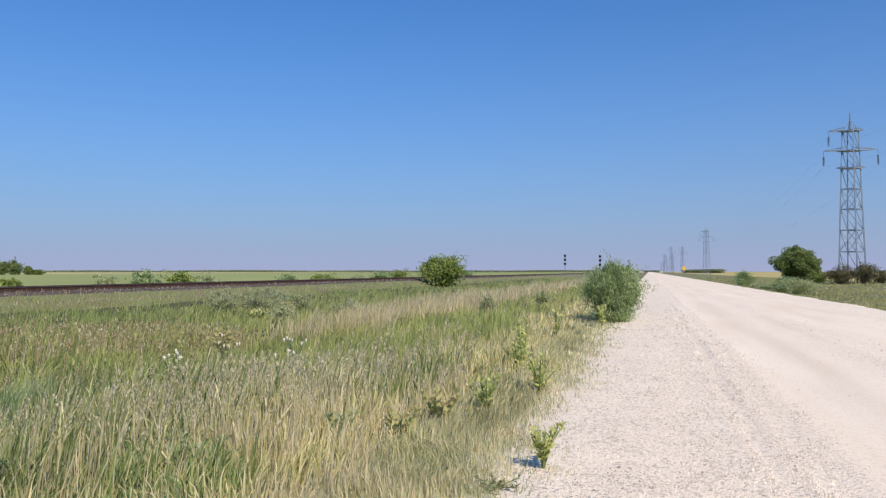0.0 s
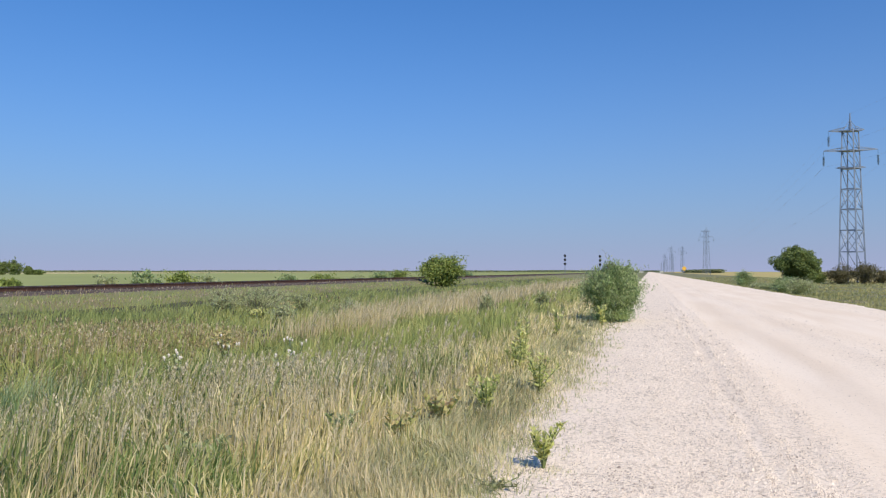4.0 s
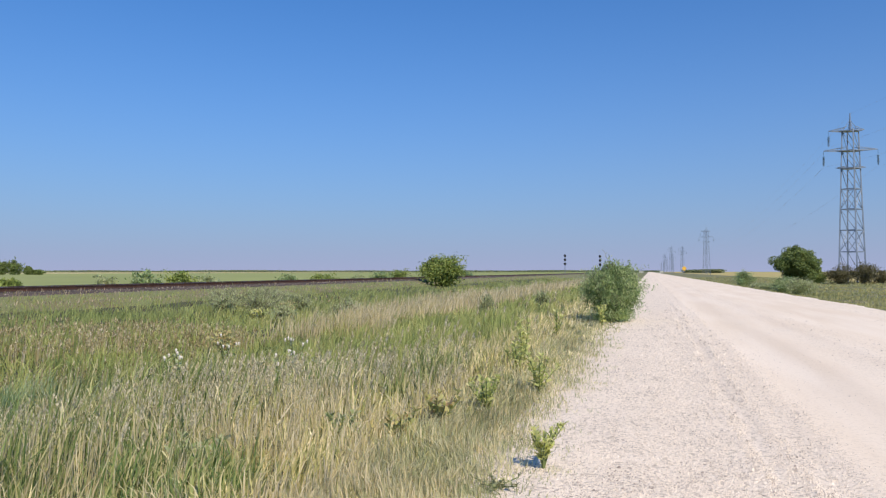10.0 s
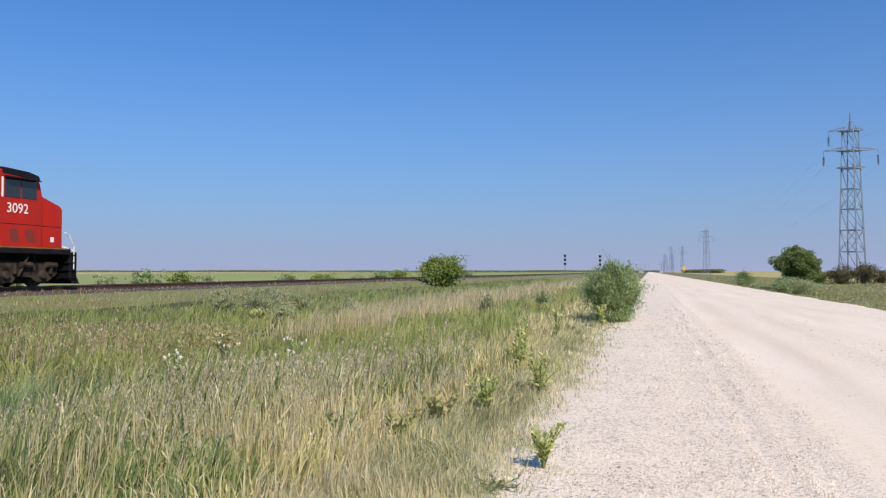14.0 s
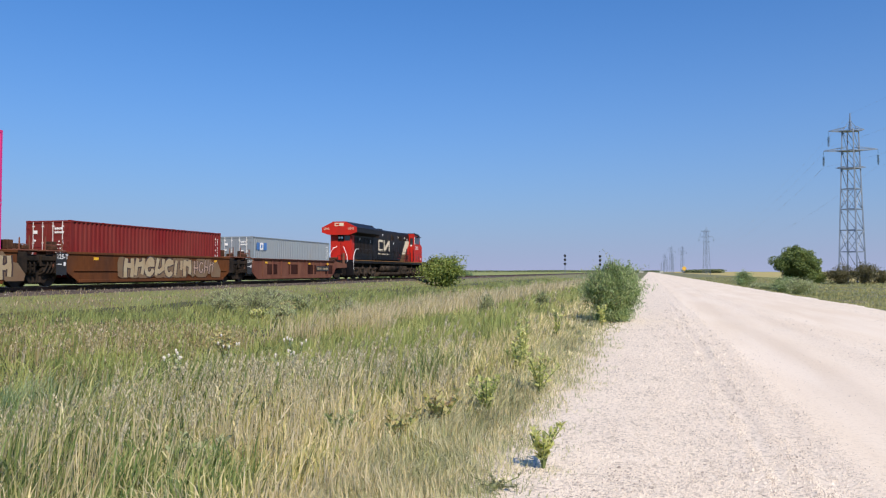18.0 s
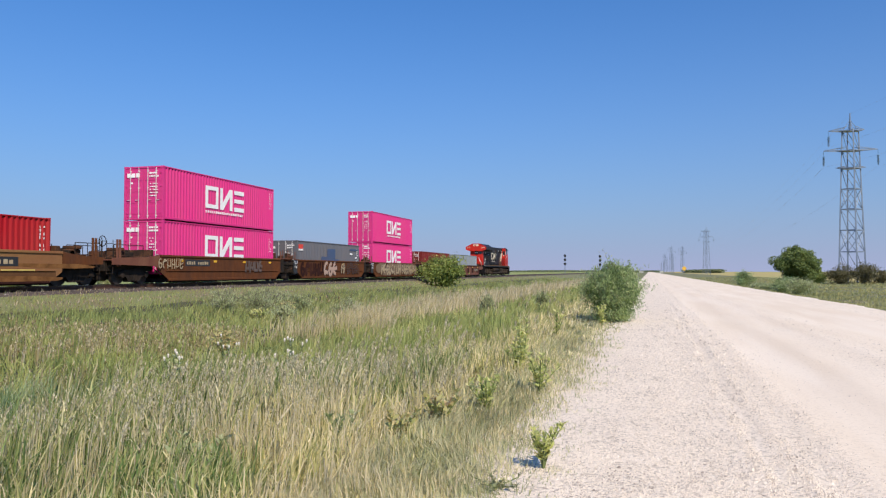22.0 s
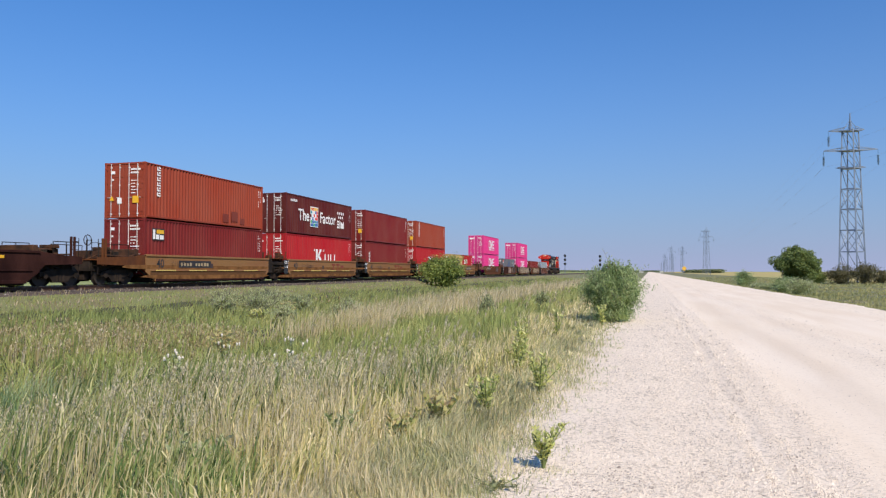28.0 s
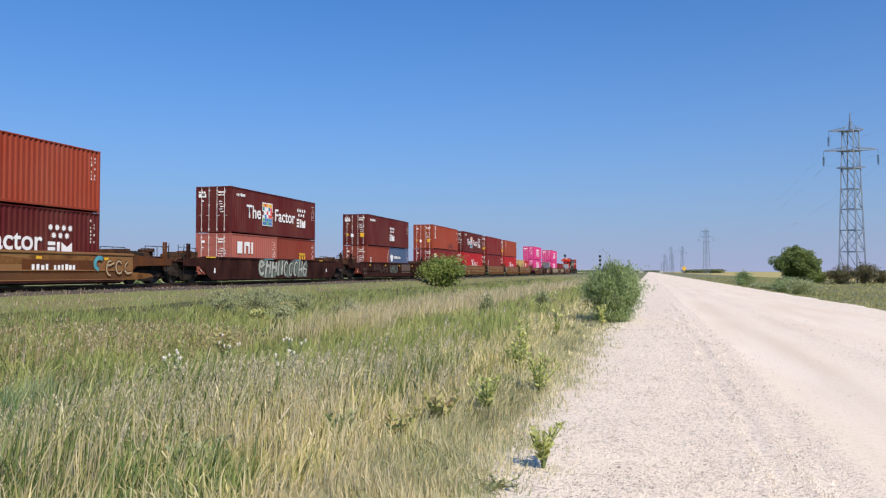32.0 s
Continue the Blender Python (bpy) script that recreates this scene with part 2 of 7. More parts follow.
def ground_z(x):
    """Height of the ground across the line: field, railway bank, wide ditch, road bank, ditch, field."""
    prof = ((-6000, -0.35), (-60, -0.3), (-33, -0.35), (-30.6, 0.1), (-28.6, 0.52), (-23.6, 0.52), (-22.2, 0.05), (-20.5, -0.3), (-16, -0.48), (-9, -0.52),
            (-5, -0.38), (-2.6, -0.2), (-0.9, -0.03), (0, -0.06), (8.4, -0.06), (9.1, -0.05), (11.5, -0.45), (14.5, -0.6), (19, -0.4), (30, -0.3), (6000, -0.3))
    return np.interp(x, [p[0] for p in prof], [p[1] for p in prof])


def swell(x, y):
    """Soft unevenness of the verges, none under road and track."""
    w = np.clip((np.abs(x - 4.2) - 6.0) / 3, 0, 1) * np.clip((np.abs(x - TRACK_X) - 3.2) / 2, 0, 1)
    return w * 0.06 * (np.sin(x * 0.9 + 1.7 * np.sin(y * 0.13)) + np.sin(y * 0.41 + x * 0.3) + 0.6 * np.sin(y * 1.1 - x * 0.7))


def build_ground():
    far = [60, 75, 100, 140, 200, 300, 480, 640, 900, 1500, 2500, 4500]
    xs = np.array([-f for f in far[::-1]] + list(np.arange(-48, -34, 3.0)) + list(np.arange(-34, 34.1, 0.6)) + [38, 44, 50] + far, float)
    ys = np.array([-3500, -1200, -500, -250, -120, -60] + list(np.arange(-30, 60, 1.5)) + list(np.arange(60, 160, 5.0)) + [160, 180, 210, 250, 300, 370, 460, 600, 800, 1100, 1600, 2500, 4500], float)
    gx, gy = np.meshgrid(xs, ys)
    z = ground_z(gx) + np.where(np.abs(gx) < 40, swell(gx, gy), 0)
    verts = np.stack([gx, gy, z], -1).reshape(-1, 3)
    w = len(xs)
    i, j = np.meshgrid(np.arange(w - 1), np.arange(len(ys) - 1))
    a = (j * w + i).ravel()
    faces = np.stack([a, a + 1, a + w + 1, a + w], 1)
    me = big_mesh("ground", verts, faces, M_SOIL, True)
    for m in (M_CROP, M_RIPE, M_STUBBLE, M_GAPSHADE):
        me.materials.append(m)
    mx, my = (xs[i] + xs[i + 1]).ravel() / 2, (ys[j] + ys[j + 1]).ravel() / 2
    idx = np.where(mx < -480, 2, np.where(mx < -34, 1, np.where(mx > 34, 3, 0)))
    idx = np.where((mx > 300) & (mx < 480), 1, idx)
    # ground below the verge and ditch grass takes the colour with painted shade
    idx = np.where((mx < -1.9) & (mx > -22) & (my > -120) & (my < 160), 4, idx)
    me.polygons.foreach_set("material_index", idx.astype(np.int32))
    return tagged(new("ground", me), "prairie ground with grassy ditches, crop fields and road verge", "ground", kind="structure")


def road_z(x, y):
    """Height of the road: a low crown, ruts and windrows along it, a soft left shoulder."""
    z = 0.05 - 0.07 * np.abs(x - 4.1) / 5
    w = 0.03 * np.sin(y * 0.5) + 0.02 * np.sin(y * 1.7)
    for c, width, h in ((0.80, 0.06, 0.012), (0.94, 0.05, -0.014), (1.10, 0.07, 0.014), (1.5, 0.14, 0.018), (2.7, 0.2, 0.012), (3.7, 0.14, 0.014), (6.3, 0.25, 0.012), (2.1, 0.28, -0.014), (5.0, 0.4, -0.014)):
        z = z + h * np.exp(-((x - c - w) / width) ** 2)
    z = z + 0.004 * np.sin(x * 7.1 + y * 1.3) * np.sin(y * 2.9 + x * 3.0)
    return np.where(x < -0.75, np.maximum(np.interp(x, [-2.0, -0.75], [-0.10, -0.018]), ground_z(x) + 0.006), z)


def build_road():
    ys = np.concatenate([np.arange(-40, 40, 0.25), np.arange(40, 120, 1.0), np.arange(120, 700, 10.0), [1000, 1800, 3200]])
    n = 110
    u = np.linspace(0, 1, n) ** 1.35
    rows = []
    rng = np.random.default_rng(5)
    for y in ys:
        soft = 1 if y < 120 else 0
        le = -1.5 + soft * (0.09 * math.sin(y * 0.9) + 0.06 * math.sin(y * 2.3 + 1) + 0.04 * math.sin(y * 5.1) + rng.normal(0, 0.012))
        re = 9.05 + soft * (0.12 * math.sin(y * 0.7) + rng.normal(0, 0.04))
        x = le + (re - le) * u
        z = road_z(x, y)
        z[0] = z[-1] = -0.12
        rows.append(np.stack([x, np.full(n, y), z], 1))
    verts = np.concatenate(rows)
    i, j = np.meshgrid(np.arange(n - 1), np.arange(len(ys) - 1))
    a = (j * n + i).ravel()
    me = big_mesh("road", verts, np.stack([a, a + 1, a + n + 1, a + n], 1), M_ROAD, True)
    return tagged(new("road", me), "pale crushed limestone gravel road with loose stones and wheel ruts", "gravel road", kind="structure")


def build_track():
    # ballast bed
    g = Geo()
    ys = [-480, -60] + list(np.arange(-30, 130, 2.5)) + [200, 400, 800, 1600, 3000]
    prof = [(-3.0, -0.38), (-1.75, 0.0), (1.75, 0.0), (3.0, -0.38)]
    rng = random.Random(4)
    for y in ys:
        for px, pz in prof:
            j = rng.uniform(-0.06, 0.06) if abs(px) > 2 else rng.uniform(-0.02, 0.01)
            g.v.append((TRACK_X + px + j, y, RAIL_Z - 0.2 + pz + j * 0.4))
    for r in range(len(ys) - 1):
        for c in range(3):
            k = r * 4 + c
            g.f.append((k, k + 1, k + 5, k + 4))
    bed = part("ballast_bed", g, M_BALLAST)
    tagged(bed, "grey-brown crushed rock ballast under the railway", "ballast", kind="structure")
    # timber ties
    tm = Geo()
    tm.cbox(-1.3, 1.3, -0.115, 0.115, -0.12, 0.03, 0.012)
    tie = tm.mesh("tie", M_TIE)
    for k in range(270):
        t = part("tie", tie, None, bed)
        t.location = (TRACK_X + rng.uniform(-0.05, 0.05), -25 + k * 0.52, RAIL_Z - 0.2)
        t.rotation_euler = (0, 0, rng.uniform(-0.015, 0.015))
    # rails: foot, web and head
    for side in (-1, 1):
        cx = TRACK_X + side * 0.755
        top = RAIL_Z
        poly = [(-0.07, -0.17), (0.07, -0.17), (0.07, -0.155), (0.012, -0.13), (0.012, -0.045), (0.036, -0.035), (0.036, -0.006), (-0.036, -0.006), (-0.036, -0.035),
                (-0.012, -0.045), (-0.012, -0.13), (-0.07, -0.155)]
        r = Geo()
        r.prism([(top + b, cx + a) for a, b in reversed(poly)], 1, -480, 3000)
        rail = part("rail", r, M_RAIL)
        tagged(rail, "rust-brown steel rail with a polished head", "rail", "rails of the track", "structure")
        h = Geo()
        h.box(cx - 0.032, cx + 0.032, -480, 3000, top - 0.006, top)
        part("rail_head", h, M_RAILTOP, rail)


build_ground()
build_road()
build_track()


# ---- the train ----
def paint(name, col, rough=0.5, dirt=(0.16, 0.10, 0.07), amount=0.35, var=0.12):
    return mat(name, col, rough, 0.0, var=var, scale=1.1, fine=25, bump=0.06, col2=[0.75 * c + 0.25 * d for c, d in zip(col, dirt)], amount=amount, stretch=(1, 1, 0.35), spec=0.15)


M_PINK = paint("magenta_paint", (0.66, 0.034, 0.228))
M_DKRED = paint("dark_red_paint", (0.166, 0.0105, 0.0125))
M_RED = paint("bright_red_paint", (0.385, 0.0075, 0.0165))
M_MAROON = paint("maroon_paint", (0.086, 0.0064, 0.0080))
M_ORANGE = paint("faded_brown_orange_paint", (0.285, 0.044, 0.0205), amount=0.5)
M_OXIDE = paint("oxide_red_paint", (0.200, 0.031, 0.019))
M_SALMON = paint("faded_salmon_paint", (0.365, 0.108, 0.085), amount=0.5)
M_GRAY = paint("light_grey_paint", (0.235, 0.285, 0.325))
M_SLATE = paint("slate_grey_paint", (0.115, 0.127, 0.152))
M_TAN = paint("cream_yellow_paint", (0.487, 0.344, 0.134))
M_BLUE = paint("deep_blue_paint", (0.055, 0.10, 0.20))
M_WHITE = mat("white_vinyl", (0.80, 0.80, 0.79), 0.55, var=0.06, scale=3, bump=0.0)
M_BLACK = mat("black_vinyl", (0.02, 0.02, 0.022), 0.5, var=0.1, bump=0.0)
M_YELLOW = mat("yellow_vinyl", (0.75, 0.42, 0.02), 0.5, var=0.1, bump=0.0)
M_LOGOBLUE = mat("blue_vinyl", (0.05, 0.16, 0.42), 0.5, var=0.1, bump=0.0)
M_LOGOGREEN = mat("green_vinyl", (0.10, 0.45, 0.16), 0.5, var=0.1, bump=0.0)
M_LOGORED = mat("scarlet_vinyl", (0.65, 0.05, 0.03), 0.5, var=0.1, bump=0.0)
M_STEEL = mat("galvanised_bar", (0.66, 0.64, 0.61), 0.5, 0.3, var=0.15, bump=0.05)
M_UNDER = mat("grimy_black_steel", (0.016, 0.013, 0.011), 0.9, 0.0, var=0.4, scale=2, fine=20, col2=(0.036, 0.025, 0.018), spec=0.2)
M_BOX = mat("rust_stained_black_steel", (0.040, 0.024, 0.017), 0.85, 0.0, var=0.4, scale=2, fine=20, col2=(0.11, 0.05, 0.025), spec=0.2)
M_WHEEL = mat("wheel_steel", (0.045, 0.034, 0.027), 0.7, 0.3, var=0.3)
M_WELLRED = mat("weathered_brown_red_car_paint", (0.155, 0.040, 0.024), 0.9, var=0.3, scale=1.2, fine=18, col2=(0.17, 0.070, 0.038), stretch=(1, 1, 0.5))
M_WELLTAN = mat("weathered_yellow_ochre_car_paint", (0.345, 0.178, 0.056), 0.7, var=0.32, scale=0.9, fine=14, col2=(0.21, 0.085, 0.030), amount=0.38, stretch=(1, 0.8, 0.9))
M_WELLRUST = mat("weathered_rust_orange_car_paint", (0.25, 0.085, 0.026), 0.9, var=0.5, scale=1.3, fine=7, col2=(0.075, 0.032, 0.018), amount=0.45, stretch=(1, 1, 0.4), spec=0.15)
M_RUSTSTAIN = mat("rust_stain", (0.17, 0.075, 0.028), 0.95, var=0.4, scale=2, fine=14, col2=(0.26, 0.125, 0.045), spec=0.1)
# ochre darkened by grime and by painted shade below the side rail
M_WELLLOW = mat("grimy_shaded_ochre_paint", (0.215, 0.105, 0.040), 0.85, var=0.4, scale=1.4, fine=12, col2=(0.10, 0.045, 0.022), amount=0.45, stretch=(1, 0.5, 1), spec=0.15)
M_STRIP = mat("yellow_reflective_tape", (0.62, 0.47, 0.12), 0.5, var=0.2, bump=0.0)
M_WELLDARK = mat("dark_brown_car_paint", (0.029, 0.0105, 0.0092), 0.95, var=0.35, scale=1.2, fine=18, col2=(0.054, 0.021, 0.0165), stretch=(1, 1, 0.5), spec=0.1)
M_SPRAY = mat("cream_spray_paint", (0.52, 0.44, 0.29), 0.8, var=0.25, col2=(0.34, 0.24, 0.13), scale=2, bump=0.0)
M_SPRAYP = mat("pale_pink_spray_paint", (0.55, 0.40, 0.33), 0.8, var=0.25, col2=(0.40, 0.26, 0.18), scale=2, bump=0.0)
M_SPRAYD = mat("faded_brown_spray_paint", (0.27, 0.19, 0.11), 0.85, var=0.35, col2=(0.16, 0.09, 0.05), scale=2, bump=0.0)
M_CHALK = mat("thin_grey_spray_paint", (0.20, 0.15, 0.12), 0.8, var=0.4, col2=(0.10, 0.06, 0.05), scale=3, bump=0.0)
M_SPRAYG = mat("pale_green_spray_paint", (0.20, 0.25, 0.205), 0.7, var=0.35, col2=(0.10, 0.13, 0.10), scale=2, bump=0.0)
M_SPRAYW = mat("whitish_green_spray_paint", (0.38, 0.42, 0.36), 0.8, var=0.3, bump=0.0)
M_SPRAYO = mat("dark_spray_paint", (0.05, 0.03, 0.028), 0.7, var=0.2, bump=0.0)
M_SPRAYB = mat("turquoise_spray_paint", (0.07, 0.30, 0.36), 0.7, var=0.2, bump=0.0)
M_LRED = mat("locomotive_red_paint", (0.55, 0.022, 0.012), 0.5, var=0.1, scale=1.5, fine=20, bump=0.03, col2=(0.38, 0.022, 0.014), stretch=(1, 1, 0.4), spec=0.2)
M_LBLACK = mat("locomotive_black_paint", (0.006, 0.006, 0.008), 0.5, var=0.25, scale=1.5, fine=20, bump=0.04, col2=(0.015, 0.012, 0.012), spec=0.2)
M_LCREAM = mat("locomotive_cream_stripe", (0.66, 0.58, 0.42), 0.5, var=0.1, bump=0.0)
M_LSTRIPE = mat("grimy_yellow_edge_stripe", (0.50, 0.24, 0.035), 0.6, var=0.4, scale=2, fine=15, col2=(0.18, 0.08, 0.025), bump=0.0)
M_LDIRT = mat("grimy_cream_paint", (0.30, 0.17, 0.06), 0.7, var=0.4, scale=2, fine=15, col2=(0.12, 0.06, 0.03), bump=0.05)
M_LGRIME = mat("grimy_red_paint", (0.33, 0.035, 0.02), 0.6, var=0.3, scale=2, fine=15, col2=(0.16, 0.035, 0.02), bump=0.05)
M_LTRUCK = mat("dusty_brown_running_gear", (0.026, 0.021, 0.017), 0.9, var=0.45, scale=3, fine=20, col2=(0.085, 0.064, 0.049), spec=0.1)
M_GLASS = mat("dark_cab_glass", (0.02, 0.025, 0.03), 0.08, var=0.05, bump=0.0, spec=0.8)
M_LAMP = mat("clear_lamp_lens", (0.75, 0.74, 0.70), 0.15, var=0.05, bump=0.0)

SPEED, ACC = 13.3911, -0.0160
MOVING = []      # (thing, place along the train, lateral offset, height)


def rides(thing, q, z=RAIL_Z):
    MOVING.append((thing, q, z))
    return thing


def corrugated(g, x, y0, y1, z0, z1, pitch=0.278, depth=0.06, out=1):
    """A trapezoid-corrugated sheet in the plane x, from y0 to y1."""
    k = max(1, round((y1 - y0) / pitch))
    p = (y1 - y0) / k
    pts = []
    for i in range(k):
        b = y0 + i * p
        pts += [(b, 0), (b + 0.30 * p, 0), (b + 0.48 * p, -depth), (b + 0.80 * p, -depth)]
    pts.append((y1, 0))
    base = len(g.v)
    for y, dx in pts:
        g.v += [(x + out * dx, y, z0), (x + out * dx, y, z1)]
    for i in range(len(pts) - 1):
        a = base + 2 * i
        g.f.append((a, a + 2, a + 3, a + 1) if out > 0 else (a, a + 1, a + 3, a + 2))


CONT_MESH = {}


def container(length, height, paint_m, label, category="shipping container", group="containers on the train", bars=M_STEEL, doors=True):
    """A corrugated steel box. Origin at the middle of its base; doors at the -y end, camera side +x."""
    L, H, W = length, height, 2.438
    hw, hl = W / 2, L / 2
    key = (L, H, paint_m.name)
    root = new("shipping_container")
    tagged(root, label, category, group)

    def shared(name, build):
        k = (*key, name)
        if k not in CONT_MESH:
            g = Geo()
            m = build(g) or paint_m
            CONT_MESH[k] = g.mesh(name, m)
        return part(name, CONT_MESH[k], None, root)

    def fr(g):
        for x in (-1, 1):
            for y in (-1, 1):
                x0, x1 = sorted((x * hw, x * (hw - 0.13)))
                y0, y1 = sorted((y * (hl - 0.004), y * (hl - 0.12)))
                g.cbox(x0, x1, y0, y1, 0.11, H - 0.115, 0.012)
            x0, x1 = sorted((x * hw, x * (hw - 0.07)))
            g.cbox(x0, x1, -hl + 0.17, hl - 0.17, H - 0.075, H - 0.012, 0.01)
            g.cbox(x0, x1, -hl + 0.17, hl - 0.17, 0.06, 0.17, 0.012)
        for y in (-1, 1):
            y0, y1 = sorted((y * (hl - 0.002), y * (hl - 0.1)))
            g.cbox(-hw + 0.17, hw - 0.17, y0, y1, H - 0.115, H - 0.01, 0.012)
            g.cbox(-hw + 0.17, hw - 0.17, y0, y1, 0.02, 0.15, 0.012)

    shared("corner_post_frame", fr)
    shared("side_wall", lambda g: corrugated(g, hw - 0.012, -hl + 0.12, hl - 0.12, 0.17, H - 0.075))
    k2 = (*key, "far_wall")
    if k2 not in CONT_MESH:
        g = Geo()
        corrugated(g, -hw + 0.012, -hl + 0.12, hl - 0.12, 0.17, H - 0.075, out=-1)
        CONT_MESH[k2] = g.mesh("side_wall", paint_m)
    part("side_wall", CONT_MESH[k2], None, root)

    def roof(g):
        k = round((L - 0.3) / 0.6)
        p = (L - 0.3) / k
        base = len(g.v)
        for i in range(k):
            for d, z in ((0, 0), (0.4, 0), (0.5, -0.02), (0.9, -0.02)):
                for x in (-hw + 0.07, hw - 0.07):
                    g.v.append((x, -hl + 0.15 + (i + d) * p, H - 0.014 + z))
        for i in range(4 * k - 1):
            a = base + 2 * i
            g.f.append((a, a + 1, a + 3, a + 2))
    shared("roof_panel", roof)

    def front(g):
        k = 9
        p = (W - 0.26) / k
        base = len(g.v)
        for i in range(k):
            for d, yy in ((0, 0), (0.26, 0), (0.5, -0.045), (0.76, -0.045)):
                for z in (0.15, H - 0.115):
                    g.v.append((-hw + 0.13 + (i + d) * p, hl - 0.02 + yy, z))
        for z in (0.15, H - 0.115):
            g.v.append((hw - 0.13, hl - 0.02, z))
        for i in range(4 * k):
            a = base + 2 * i
            g.f.append((a, a + 1, a + 3, a + 2))
    shared("front_wall", front)

    def floor(g):
        g.box(-hw + 0.07, hw - 0.07, -hl + 0.1, hl - 0.1, 0.12, 0.17)
        return M_UNDER
    shared("floor", floor)

    def casting(g):
        g.cbox(-0.082, 0.082, -0.089, 0.089, -0.059, 0.059, 0.01)
    for x, y, z in itertools.product((-1, 1), (-1, 1), (0, 1)):
        c = shared("corner_casting", casting)
        c.location = (x * (hw - 0.080), y * (hl - 0.087), 0.059 if z == 0 else H - 0.059)
    # doors: two leaves with four upright bars
    for s in (-1, 1):
        def leaf(g):
            g.cbox(0.01, hw - 0.14, -hl + 0.03, -hl + 0.075, 0.16, H - 0.125, 0.01)
            for k in range(4):
                z0 = 0.32 + k * (H - 0.5) / 4
                g.cbox(0.09, hw - 0.2, -hl + 0.016, -hl + 0.035, z0, z0 + (H - 0.5) / 4 - 0.16, 0.008)
        d = shared("door_leaf", leaf)
        if s < 0:
            d.rotation_euler = (0, 0, 0)
            d.scale = (-1, 1, 1)
        def hinge(g):
            for k in range(4):
                z = 0.35 + k * (H - 0.75) / 3
                g.cbox(hw - 0.20, hw - 0.05, -hl - 0.004, -hl + 0.034, z, z + 0.10, 0.008)
            g.box(0.004, 0.022, -hl + 0.012, -hl + 0.04, 0.17, H - 0.13)
        b = shared("hinge_row", hinge)
        b.parent = d
        for x in (0.28, 0.80):
            def bar(g):
                g.cyl((0, -hl - 0.012, 0.08), (0, -hl - 0.012, H - 0.07), 0.019, seg=6)
                g.box(-0.05, 0.05, -hl - 0.01, -hl + 0.03, 0.2, 0.26)
                g.box(-0.05, 0.05, -hl - 0.01, -hl + 0.03, H - 0.3, H - 0.24)
                g.box(-0.02, 0.20, -hl - 0.033, -hl - 0.014, 1.06, 1.085)
                g.box(-0.045, 0.045, -hl - 0.02, -hl + 0.03, H / 2 + 0.25, H / 2 + 0.30)
                return bars
            b = shared("locking_bar", bar)
            b.parent = d
            b.location = (x, 0, 0)
    return root


def plate(parent, y0, y1, z0, z1, material, name="marking", x=1.222, t=0.004):
    g = Geo()
    g.box(x - 0.002, x + t, y0, y1, z0, z1)
    return part(name, g, material, parent)


def blocks(parent, material, rects, name="logo", x=1.222):
    """Flat shapes on the near side: (y0, y1, z0, z1) each, in one mesh."""
    g = Geo()
    for i, (y0, y1, z0, z1) in enumerate(rects):
        g.box(x - 0.002, x + 0.003 + 0.0007 * (i % 5), y0, y1, z0, z1)
    return part(name, g, material, parent)


def end_marks(root, L, H, seed, material=M_WHITE, sq=True):
    """Code rows and placards on the doors and at the front corner of the side wall."""
    r = random.Random(seed)
    g = Geo()
    y = -L / 2 - 0.022
    for k in range(2):
        z = H - 0.42 - k * 0.17
        for j in range(r.randint(4, 6)):
            g.box(0.38 + j * 0.1, 0.38 + j * 0.1 + r.uniform(0.05, 0.08), y, y + 0.03, z, z + 0.09)
    for k in range(5):
        z = H - 0.98 - k * 0.16
        for j in range(r.randint(3, 6)):
            if r.random() < 0.8:
                g.box(0.42 + j * 0.085, 0.42 + j * 0.085 + r.uniform(0.03, 0.07), y, y + 0.03, z, z + 0.055)
    if sq:
        g.box(-0.78, -0.58, y, y + 0.03, H - 0.60, H - 0.45)
        g.box(-0.75, -0.66, y, y + 0.03, H - 0.95, H - 0.86)
    tagged(part("code_panel", g, material, root), kind="stuff")
    s = Geo()
    for k in range(2):
        yy = L / 2 - 0.62 + k * 0.22
        for j in range(7):
            z = H - 0.45 - j * 0.16
            if r.random() < 0.75:
                s.box(1.22, 1.226, yy, yy + 0.03 + r.uniform(0, 0.04), z, z + r.uniform(0.06, 0.12))
    tagged(part("code_panel", s, material, root), kind="stuff")


def mark_bars(y0, z0, w, h, n, seed):
    """A row of upright bars that stands for small lettering."""
    r = random.Random(seed)
    out = []
    p = w / n
    for i in range(n):
        out.append((y0 + i * p, y0 + i * p + p * r.uniform(0.5, 0.75), z0, z0 + h * r.uniform(0.75, 1)))
    return out


